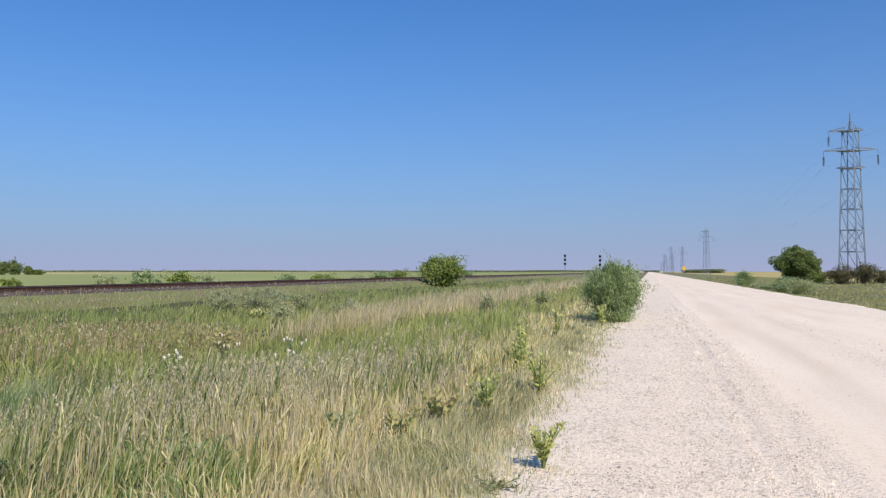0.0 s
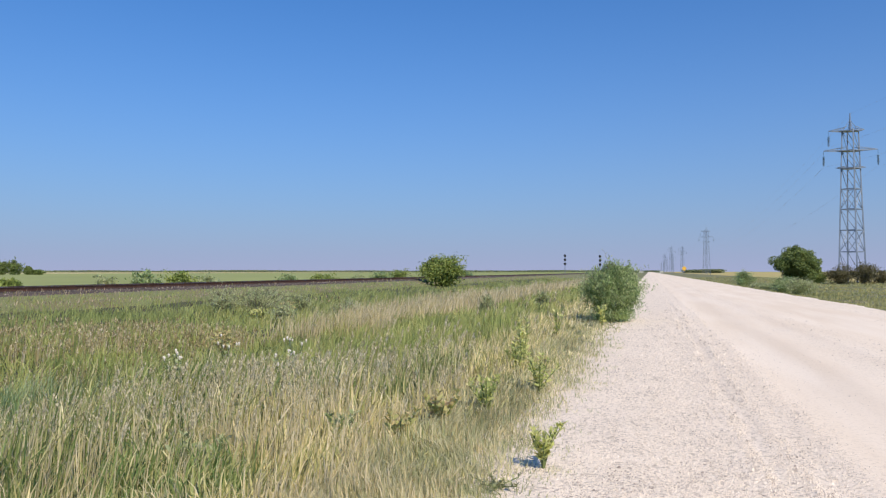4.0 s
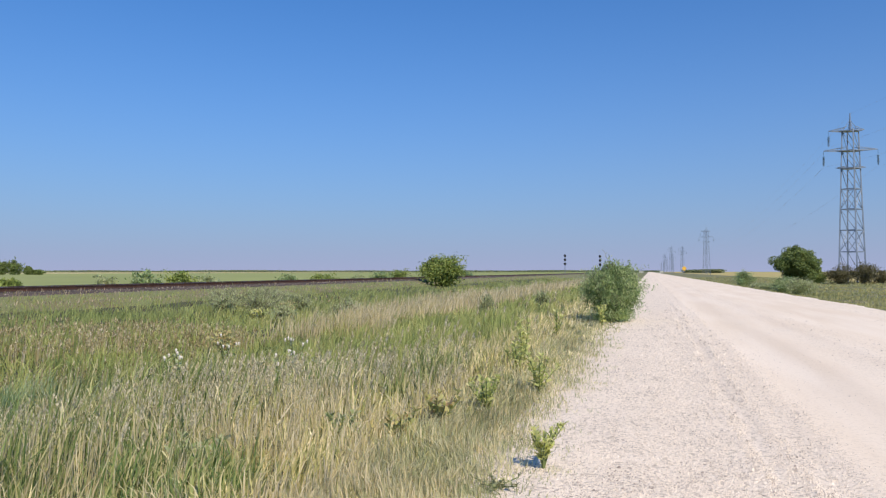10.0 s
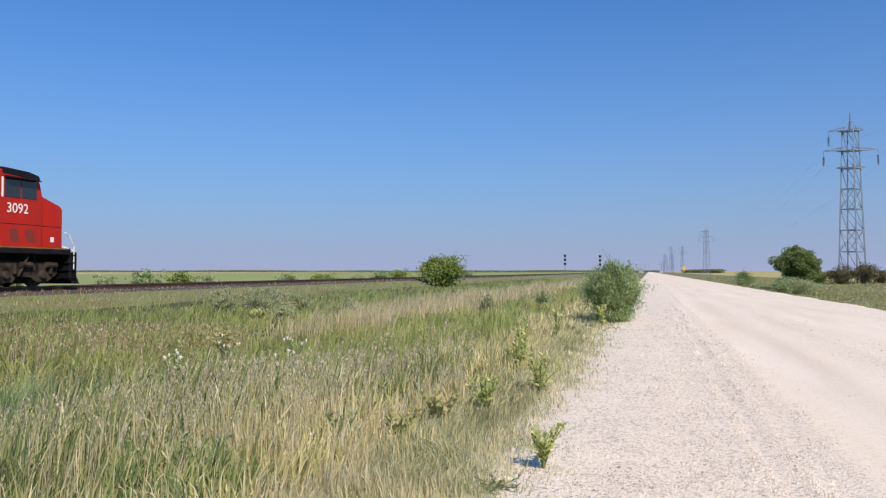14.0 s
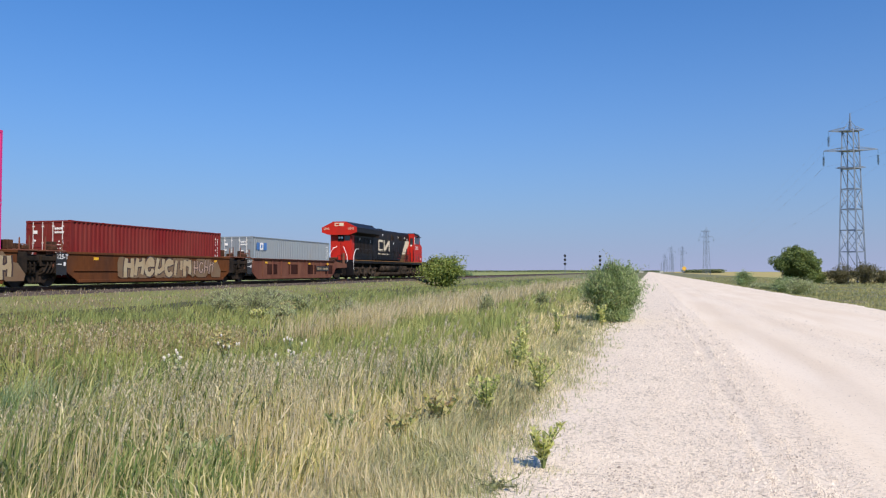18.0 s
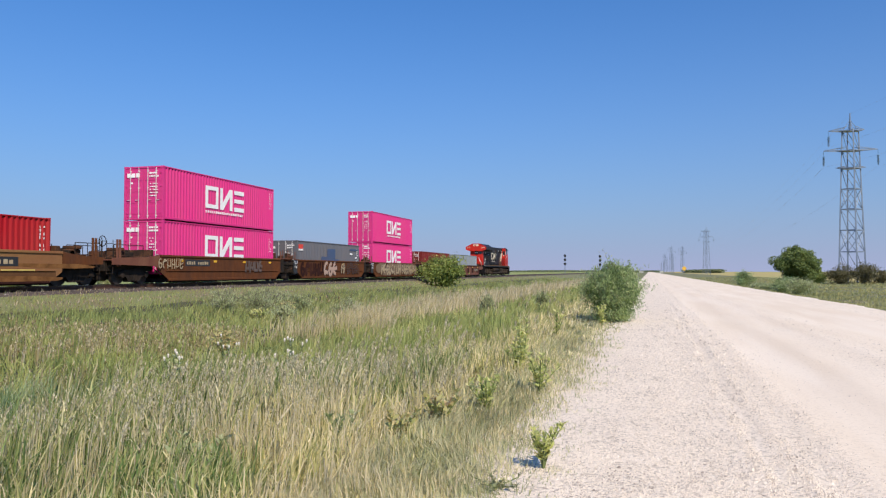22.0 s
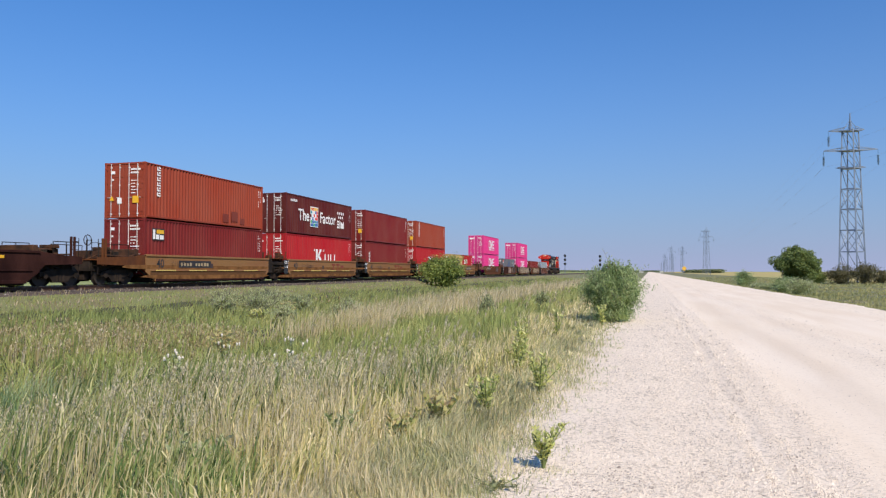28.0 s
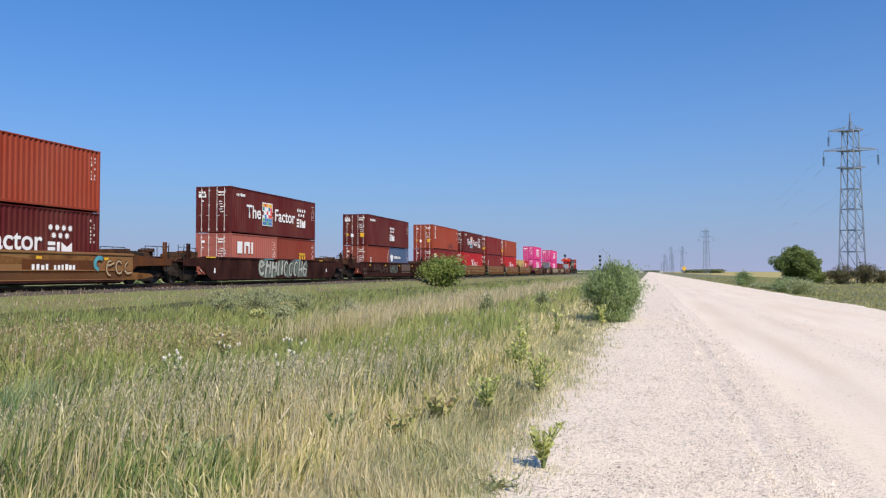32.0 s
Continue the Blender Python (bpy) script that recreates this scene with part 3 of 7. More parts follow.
# ---- well cars ----
def truck(parent, y, axle_gap=1.78):
    """A three-piece freight truck: two side frames, bolster, two axles with wheels."""
    for s in (-1, 1):
        g = Geo()
        x = s * 1.02
        poly = [(-1.15, 0.42), (-1.15, 0.60), (-0.55, 0.74), (0.55, 0.74), (1.15, 0.60), (1.15, 0.42), (0.62, 0.40), (0.42, 0.16), (-0.42, 0.16), (-0.62, 0.40)]
        g.prism([(y + a, b) for a, b in poly], 0, x - 0.08, x + 0.08)
        for k in (-1, 1):
            g.cyl((x + s * 0.02, y + k * axle_gap / 2, 0.46), (x + s * 0.14, y + k * axle_gap / 2, 0.46), 0.13, seg=10)
        for k in (-0.18, 0, 0.18):
            g.cyl((x + s * 0.05, y + k, 0.2), (x + s * 0.05, y + k, 0.5), 0.07, seg=8)
        part("truck_frame", g, M_UNDER, parent)
    g = Geo()
    g.cbox(-1.0, 1.0, y - 0.22, y + 0.22, 0.42, 0.78, 0.03)
    part("bolster", g, M_UNDER, parent)
    for k in (-1, 1):
        add_axle(parent, y + k * axle_gap / 2, 0.46)


def wheel_mesh(s):
    g = Geo()
    g.cyl((s * 0.70, 0, 0), (s * 0.84, 0, 0), 0.455, seg=20)
    g.cyl((s * 0.66, 0, 0), (s * 0.70, 0, 0), 0.485, seg=20)
    g.cyl((s * 0.84, 0, 0), (s * 0.875, 0, 0), 0.16, seg=10)
    for k in range(3):
        a = k * 2.094
        g.cyl((s * 0.85, 0.27 * math.cos(a), 0.27 * math.sin(a)), (s * 0.852, 0.27 * math.cos(a), 0.27 * math.sin(a)), 0.07, seg=6)
    return g.mesh("wheel", M_WHEEL)


ag = Geo()
ag.cyl((-1.1, 0, 0), (1.1, 0, 0), 0.085, seg=8)
AXLE, WHEEL_L, WHEEL_R, WHEELS = ag.mesh("axle", M_UNDER), wheel_mesh(-1), wheel_mesh(1), []


def add_axle(parent, y, z, size=1.0):
    a = part("axle", AXLE, None, parent)
    a.location, a.scale = (0, y, z), (1, size, size)
    for me in (WHEEL_L, WHEEL_R):
        WHEELS.append(part("wheel", me, None, a))


def ribbon(g, pts, w, x):
    """A flat stroke along points in the yz plane."""
    k = len(g.v)
    for i, (a, b) in enumerate(pts):
        p, q = pts[max(i - 1, 0)], pts[min(i + 1, len(pts) - 1)]
        dy, dz = q[0] - p[0], q[1] - p[1]
        d = math.hypot(dy, dz) or 1
        ny, nz = -dz / d * w / 2, dy / d * w / 2
        g.v += [(x, a + ny, b + nz), (x, a - ny, b - nz)]
    for i in range(len(pts) - 1):
        c = k + 2 * i
        g.f.append((c, c + 1, c + 3, c + 2))


def graffiti(root, y0, y1, z0, z1, seed, fill, edge, n=9, fat=0.30, rim=0.05):
    """Sprayed, overlapping fat strokes with a dark outline; none of them readable."""
    r = random.Random(seed)
    a, b = Geo(), Geo()
    w, hh = (y1 - y0) / n, z1 - z0
    for i in range(n):
        yc, zc = y0 + (i + 0.5) * w, z0 + hh / 2
        lo, hi = z0 + r.uniform(0.0, 0.12) * hh, z1 - r.uniform(0.0, 0.12) * hh
        lean = r.uniform(-0.05, 0.22)
        t = fat * w * r.uniform(0.85, 1.15)
        strokes = []
        if r.random() < 0.55:
            s0, s1 = r.uniform(0.6, 1.6), r.uniform(3.4, 5.6)
            strokes.append([(yc + 0.36 * w * math.cos(s0 + s1 * q / 10), (lo + hi) / 2 + 0.42 * (hi - lo) * math.sin(s0 + s1 * q / 10)) for q in range(11)])
        else:
            strokes.append([(yc - 0.30 * w, lo), (yc - 0.32 * w, zc), (yc - 0.26 * w, hi)])
            strokes.append([(yc + 0.30 * w, lo + r.uniform(0, 0.3) * hh), (yc + 0.34 * w, zc), (yc + 0.28 * w, hi)])
        if r.random() < 0.7:
            u = r.uniform(-0.2, 0.2) * hh
            strokes.append([(yc - 0.40 * w, zc + u), (yc, zc + u + r.uniform(-0.1, 0.1) * hh), (yc + 0.42 * w, zc + u + r.uniform(-0.1, 0.15) * hh)])
        for k, pts in enumerate(strokes):
            pts = [(p + lean * (q - zc), q) for p, q in pts]
            x = 1.5590 + (i * 3 + k) * 0.00012
            ribbon(b, pts, t + 2 * rim, x - 0.0012)
            ribbon(a, pts, t, x)
    tagged(part("sprayed_outline", b, edge, root), kind="stuff")
    tagged(part("sprayed_letters", a, fill, root), kind="stuff")


def spray_cloud(root, y0, y1, z0, z1, seed, material, n=26, x=1.5562):
    """An uneven sprayed ground: overlapping soft-edged blots."""
    r = random.Random(seed)
    g = Geo()
    for i in range(n):
        yc, zc = y0 + (y1 - y0) * (i + r.uniform(-0.6, 1.6)) / n, r.uniform(z0 + 0.17 * (z1 - z0), z1 - 0.17 * (z1 - z0))
        ry, rz = (y1 - y0) / n * r.uniform(1.0, 1.9), min(0.6 * (z1 - z0), r.uniform(0.35, 0.62))
        k = len(g.v)
        for q in range(11):
            j = r.uniform(0.8, 1.15)
            g.v.append((x + i * 0.00002, yc + ry * j * math.cos(q * 0.571), min(z1, max(z0, zc + rz * j * math.sin(q * 0.571)))))
        g.f.append(tuple(range(k, k + 11)))
    tagged(part("sprayed_ground", g, material, root), kind="stuff")


def well_car(paint_m, well, front, rear, label, truck_front=True, truck_rear=True, ribs=True, group="well cars of the train", plac=True, end_paint=None):
    """One unit of a container well car. Origin at rail height in the middle of the well; front is +y.
    well: length of the well; front, rear: length of the platforms beyond it."""
    root = new("well_car")
    tagged(root, label, "railway wagon", group)
    h = well / 2
    end_paint = end_paint or paint_m
    ZB, ZT = 0.19, 1.50
    for s in (-1, 1):
        g = Geo()
        x0, x1 = sorted((s * 1.50, s * 1.46))
        poly = [(-h, 0.62), (-h + 0.7, ZB), (h - 0.7, ZB), (h, 0.62), (h, ZT), (-h, ZT)]
        g.prism(poly, 0, x0, x1)
        x0, x1 = sorted((s * 1.555, s * 1.38))
        g.cbox(x0, x1, -h, h, ZT - 0.09, ZT + 0.02, 0.015)
        x0, x1 = sorted((s * 1.545, s * 1.30))
        g.cbox(x0, x1, -h + 0.7, h - 0.7, ZB - 0.04, ZB + 0.10, 0.015)
        part("side_sill", g, paint_m, root)
        if ribs:
            k = int(well // 1.2)
            for i in range(k + 1):
                y = -h + 0.15 + i * (well - 0.3) / k
                rb = Geo()
                x0, x1 = sorted((s * 1.545, s * 1.50))
                rb.cbox(x0, x1, y - 0.07, y + 0.07, ZB + (0.12 if abs(y) < h - 0.8 else 0.5), ZT - 0.09, 0.01)
                part("rib", rb, paint_m, root)
        else:
            st = Geo()
            x0, x1 = sorted((s * 1.552, s * 1.50))
            st.cbox(x0, x1, -h + 0.4, h - 0.4, 0.66, 0.72, 0.01)
            part("side_rail", st, paint_m, root)
            if paint_m is M_WELLTAN:
                # plate and flange in darker colours: grime plus painted shade of the rail
                lp = Geo()
                x0, x1 = sorted((s * 1.506, s * 1.499))
                lp.prism([(-h + 0.35, 0.42), (-h + 0.65, 0.30), (h - 0.65, 0.30), (h - 0.35, 0.42), (h - 0.35, 0.655), (-h + 0.35, 0.655)], 0, x0, x1)
                part("lower_panel", lp, M_WELLLOW, root, "grimy ochre-brown lower panel, darkened for the shade under the side rail")
                fg = Geo()
                x0, x1 = sorted((s * 1.553, s * 1.40))
                fg.cbox(x0, x1, -h + 0.72, h - 0.72, ZB - 0.045, ZB + 0.085, 0.015)
                part("lower_flange", fg, M_WELLDARK, root)
    fl = Geo()
    for i in range(5):
        y = -h + 0.8 + i * (well - 1.6) / 4
        fl.box(-1.46, 1.46, y - 0.2, y + 0.2, 0.2, 0.3)
    fl.box(-1.30, 1.30, -h + 0.6, h - 0.6, 0.08, 0.2)
    part("well_floor", fl, M_UNDER, root)
    for s in (-1, 1):
        pipe = Geo()
        pipe.path([(s * 1.34, -h - 0.3, 0.75), (s * 1.34, -h + 0.75, 0.11), (s * 1.34, h - 0.75, 0.11), (s * 1.34, h + 0.3, 0.75)], 0.035, 6)
        part("brake_pipe", pipe, M_UNDER, root)
    for sgn, ln, tr in ((1, front, truck_front), (-1, rear, truck_rear)):
        if ln <= 0:
            continue
        e = Geo()
        a, b = h, h + ln
        if ln > 1.6:
            for s in (-1, 1):
                x0, x1 = sorted((s * 1.46, s * 1.40))
                poly = [(a, 0.66), (a + 0.35, 0.92), (b, 0.98), (b, 1.30), (a + 1.1, 1.38), (a, ZT)]
                if sgn < 0:
                    poly = [(-p, q) for p, q in reversed(poly)]
                e.prism(poly, 0, x0, x1)
            y0, y1 = sorted((sgn * a, sgn * b))
            e.box(-1.40, 1.40, y0, y1, 1.18, 1.24)
            part("end_platform", e, end_paint, root)
            cs = Geo()
            cs.cbox(-0.95, 0.95, *sorted((sgn * (a - 0.1), sgn * (b - 0.05))), 0.66, 1.17, 0.02)
            cs.cbox(-0.5, 0.5, *sorted((sgn * (a + 0.05), sgn * (b - 0.2))), 0.24, 0.68, 0.02)
            part("centre_sill", cs, M_UNDER, root)
            c = Geo()
            y0, y1 = sorted((sgn * (b - 0.1), sgn * (b + 0.42)))
            c.cbox(-0.16, 0.16, y0, y1, 0.72, 0.98, 0.03)
            part("coupler", c, M_UNDER, root)
            yy, yc = sgn * (b - 0.12), sgn * (a + ln * 0.45)
            for name, p, q, rad in ([("ladder_rail", (x, yy, 0.5), (x, yy, 2.15), 0.018) for x in (1.36, 1.0)]
                                    + [("rung", (1.0, yy, 0.55 + k * 0.36), (1.36, yy, 0.55 + k * 0.36), 0.014) for k in range(5)]
                                    + [("air_tank", (-0.55, yc, 1.52), (0.55, yc, 1.52), 0.2), ("standpipe", (0.3, yc + 0.5, 1.24), (0.3, yc + 0.5, 1.75), 0.03)]):
                tk = Geo()
                tk.cyl(p, q, rad, seg=10 if rad > 0.1 else 5)
                part(name, tk, M_UNDER, root)
            tk = Geo()
            tk.cbox(0.62, 0.95, yc - 0.2, yc + 0.2, 1.24, 1.62, 0.03)
            part("valve_box", tk, M_UNDER, root)
            for x in (-1.36, 1.36):
                hr = Geo()
                for q in (0.35, 0.65, 0.95):
                    yy = sgn * (a + ln * q)
                    hr.cyl((x, yy, 1.24), (x, yy, 1.95), 0.02, seg=5)
                hr.cyl((x, sgn * (a + ln * 0.35), 1.95), (x, sgn * (a + ln * 0.95), 1.95), 0.02, seg=5)
                part("platform_rail", hr, M_UNDER, root)
            eq = Geo()
            eq.cbox(-0.7, 0.95, *sorted((sgn * (b - 1.55), sgn * (b - 0.85))), 1.24, 1.66, 0.04)
            eq.cbox(0.3, 1.1, *sorted((sgn * (b - 1.3), sgn * (b - 0.95))), 1.66, 1.82, 0.03)
            part("equipment_box", eq, M_BOX, root)
            for q in (0.35, 0.55):
                sp = Geo()
                sp.cbox(1.34, 1.42, *sorted((sgn * (b - q), sgn * (b - q - 0.1))), 0.9, 2.2, 0.01)
                part("side_post", sp, end_paint, root)
            cl = Geo()
            cl.cbox(-1.0, 1.1, *sorted((sgn * (a + 0.05), sgn * (a + 0.35))), 1.24, 1.78, 0.03)
            cl.cyl((0.9, sgn * (a + 0.6), 1.3), (0.9, sgn * (a + 1.5), 1.3), 0.12, seg=8)
            cl.path([(1.2, sgn * (a + 0.4), 1.5), (1.2, sgn * (a + 1.0), 1.38), (1.1, sgn * (b - 0.3), 1.42), (0.5, sgn * b, 1.1)], 0.035, 6)
            part("air_reservoir", cl, M_BOX, root)
            if ln > 2.4 and sgn < 0:
                bw = Geo()
                yb = sgn * (b - 0.2)
                for i in range(12):
                    t0, t1 = i * 0.5236, (i + 1) * 0.5236
                    bw.cyl((0.7 + 0.0, yb + 0.25 * math.cos(t0), 2.12 + 0.25 * math.sin(t0)), (0.7, yb + 0.25 * math.cos(t1), 2.12 + 0.25 * math.sin(t1)), 0.02, seg=5)
                bw.cyl((0.66, yb, 1.24), (0.66, yb, 2.12), 0.035, seg=6)
                for i in range(3):
                    bw.cyl((0.7, yb, 2.12), (0.7, yb + 0.25 * math.cos(i * 2.09), 2.12 + 0.25 * math.sin(i * 2.09)), 0.018, seg=4)
                part("brake_wheel", bw, M_UNDER, root)
        else:
            y0, y1 = sorted((sgn * a, sgn * b))
            e.cbox(-1.30, 1.30, y0, y1, 0.86, 1.36, 0.03)
            e.cbox(-1.0, 1.0, *sorted((sgn * (a + 0.1), sgn * (b - 0.05))), 0.5, 0.9, 0.03)
            for s in (-1, 1):
                x0, x1 = sorted((s * 1.49, s * 1.2))
                e.cbox(x0, x1, *sorted((sgn * a, sgn * (a + 0.55))), 0.55, 1.46, 0.03)
                x0, x1 = sorted((s * 1.42, s * 1.3))
                e.cbox(x0, x1, y0, y1, 1.1, 1.3, 0.02)
            part("end_platform", e, M_UNDER, root)
            dk = Geo()
            dk.cbox(-1.44, 1.46, *sorted((sgn * (a + 0.02), sgn * (b - 0.1))), 1.50, 1.57, 0.015)
            dk.cbox(0.75, 1.3, *sorted((sgn * (a + 0.5), sgn * (a + 0.95))), 1.36, 1.5, 0.02)
            part("walkway", dk, end_paint, root, "rust-stained steel walkway over the joint")
            for k, hz in enumerate((2.05, 1.78, 2.15)):
                yy = sgn * (a + 0.2 + k * 0.36)
                po = Geo()
                po.cyl((1.40 - 0.1 * k, yy, 0.75), (1.40 - 0.1 * k, yy, hz), 0.032, seg=5)
                part("guide_post", po, end_paint, root)
            for x, y0, y1, z1 in ((0.62, 0.02, 0.34, 1.96), (1.02, 0.40, 0.74, 1.74), (-1.2, 0.1, 0.5, 1.9)):
                st = Geo()
                st.cbox(x, x + 0.36, *sorted((sgn * (a + y0), sgn * (a + y1))), 1.57, z1, 0.03)
                part("locking_stand", st, M_BOX, root)
            po = Geo()
            po.cyl((1.36, sgn * (a + 0.2), 1.78), (1.2, sgn * (a + 0.92), 1.78), 0.022, seg=5)
            part("grab_bar", po, end_paint, root)
            for k in range(3):
                yy = sgn * (a + 0.55 + 0.22 * k)
                hs = Geo()
                hs.path([(1.25, yy, 1.3), (1.38, yy + 0.04, 0.95), (1.3, yy + 0.12 * sgn, 0.6), (1.05, yy + 0.2 * sgn, 0.5)], 0.035, 6)
                part("air_hose", hs, M_UNDER, root)
            hs = Geo()
            hs.cyl((1.18, sgn * (a + 0.25), 0.74), (1.18, sgn * (b - 0.1), 0.74), 0.11, seg=8)
            part("brake_cylinder", hs, M_UNDER, root)
        if tr:
            truck(root, sgn * (h + tr))
    if plac:
        for i in range(4):
            y = h * (-0.75 + 0.5 * i)
            plate(root, y, y + 0.30, 1.18, 1.30, M_YELLOW, "reflector", x=1.546 if ribs else 1.505)
    return root


# Each load: the paint, place of its rear end along the train, height of the base and of the box
HC, ST = 2.896, 2.591
C40, C20 = 12.192, 6.058
WELL_Z = 0.48


def put(c, rear_q, length, z):
    return rides(c, rear_q + length / 2, RAIL_Z + z)


def logo_one(c):
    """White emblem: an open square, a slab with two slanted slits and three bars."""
    blocks(c, M_WHITE, [(-2.14, -1.86, 0.98, 2.28), (-1.04, -0.78, 0.98, 2.28), (-1.86, -1.04, 2.05, 2.28), (-1.86, -1.04, 0.98, 1.21)])
    g = Geo()
    g.prism([(-0.58, 0.98), (-0.23, 0.98), (0.50, 1.83), (0.50, 0.98), (0.80, 0.98), (0.80, 2.28), (0.46, 2.28), (-0.29, 1.43), (-0.29, 2.28), (-0.58, 2.28)], 0, 1.22, 1.226)
    part("emblem", g, M_WHITE, c)
    blocks(c, M_WHITE, [(1.02, 2.16, 2.03, 2.28), (1.02, 2.16, 1.51, 1.75), (1.02, 2.16, 0.98, 1.23)], "emblem")
    tagged(blocks(c, M_WHITE, mark_bars(-2.1, 0.70, 4.2, 0.15, 20, 3), "small_lettering"), kind="stuff")
    for x in (-1.0, -0.72, -0.44):
        g = Geo()
        g.box(x, x + 0.2, -6.125, -6.09, 2.3, 2.52)
        part("emblem", g, M_WHITE, c)


def logo_zim(c, y=2.0, z=0.95, factor=True):
    h = 0.62
    # seven stars above a block
    st = Geo()
    for row, n, off in ((0, 4, 0), (1, 3, 0.19)):
        for k in range(n):
            yc, zc = y + 0.14 + off + k * 0.38, z + h + 0.62 - row * 0.34
            ring = []
            for i in range(14):
                r = 0.15 if i % 2 == 0 else 0.09
                ring.append((yc + r * math.cos(i * 0.4488), zc + r * math.sin(i * 0.4488)))
            st.prism(ring, 0, 1.22, 1.226)
    tagged(part("star_pattern", st, M_WHITE, c), kind="stuff")
    g = Geo()
    for k in range(3):
        g.box(1.22, 1.226, y, y + 0.42, z + k * 0.235, z + k * 0.235 + 0.15)
    g.box(1.22, 1.226, y + 0.52, y + 0.68, z, z + h)
    g.prism([(y + 0.78, z), (y + 1.40, z), (y + 1.40, z + h), (y + 1.09, z + 0.4), (y + 0.78, z + h)], 0, 1.22, 1.226)
    part("logo", g, M_WHITE, c)


def logo_factor(c, z=1.0):
    write("The", 0.85, M_WHITE, c, (1.226, -4.17, z + 0.08), bold=0.02)
    write("Factor", 0.85, M_WHITE, c, (1.226, -0.44, z + 0.08), bold=0.02)
    # a small mosaic figure: a white ground with coloured tiles
    y0, z0 = -2.08, z - 0.28
    blocks(c, M_WHITE, [(y0 - 0.05, y0 + 1.33, z0 - 0.05, z0 + 0.66), (y0 - 0.05, y0 + 1.33, z0 + 0.9, z0 + 1.5), (y0 + 0.15, y0 + 1.28, z0 + 0.6, z0 + 1.0)], "emblem_field")
    rows = ((M_LOGOBLUE, M_LOGOBLUE, M_LOGOGREEN, M_LOGOBLUE, M_LOGOBLUE), (M_LOGOGREEN, M_LOGOBLUE, M_LOGOBLUE, M_SPRAYB, M_LOGOBLUE), (None, M_LOGOBLUE, M_WHITE, M_LOGORED, M_LOGORED),
            (None, None, M_LOGORED, M_WHITE, M_LOGORED), (M_SPRAYB, None, M_WHITE, M_LOGOBLUE, M_LOGORED), (M_YELLOW, M_LOGORED, M_YELLOW, M_YELLOW, M_YELLOW))
    for j, row in enumerate(rows):
        for i, m in enumerate(row):
            if m:
                blocks(c, m, [(y0 + i * 0.256, y0 + i * 0.256 + 0.235, z0 + j * 0.242, z0 + j * 0.242 + 0.22)], "emblem_tile", 1.228)


def box_(paint_m, L, H, label, q, z=WELL_Z, seed=1, **kw):
    c = container(L, H, paint_m, label, **kw)
    end_marks(c, L, H, seed)
    if paint_m is M_MAROON and L > 7:
        g = Geo()
        for k in range(3):
            g.box(-1.0 + k * 0.17, -0.89 + k * 0.17, -L / 2 - 0.022, -L / 2 + 0.02, H - 0.42, H - 0.32)
        g.box(-1.0, -0.50, -L / 2 - 0.022, -L / 2 + 0.02, H - 0.68, H - 0.47)
        part("door_emblem", g, M_WHITE, c)
    put(c, q, L, z)
    return c


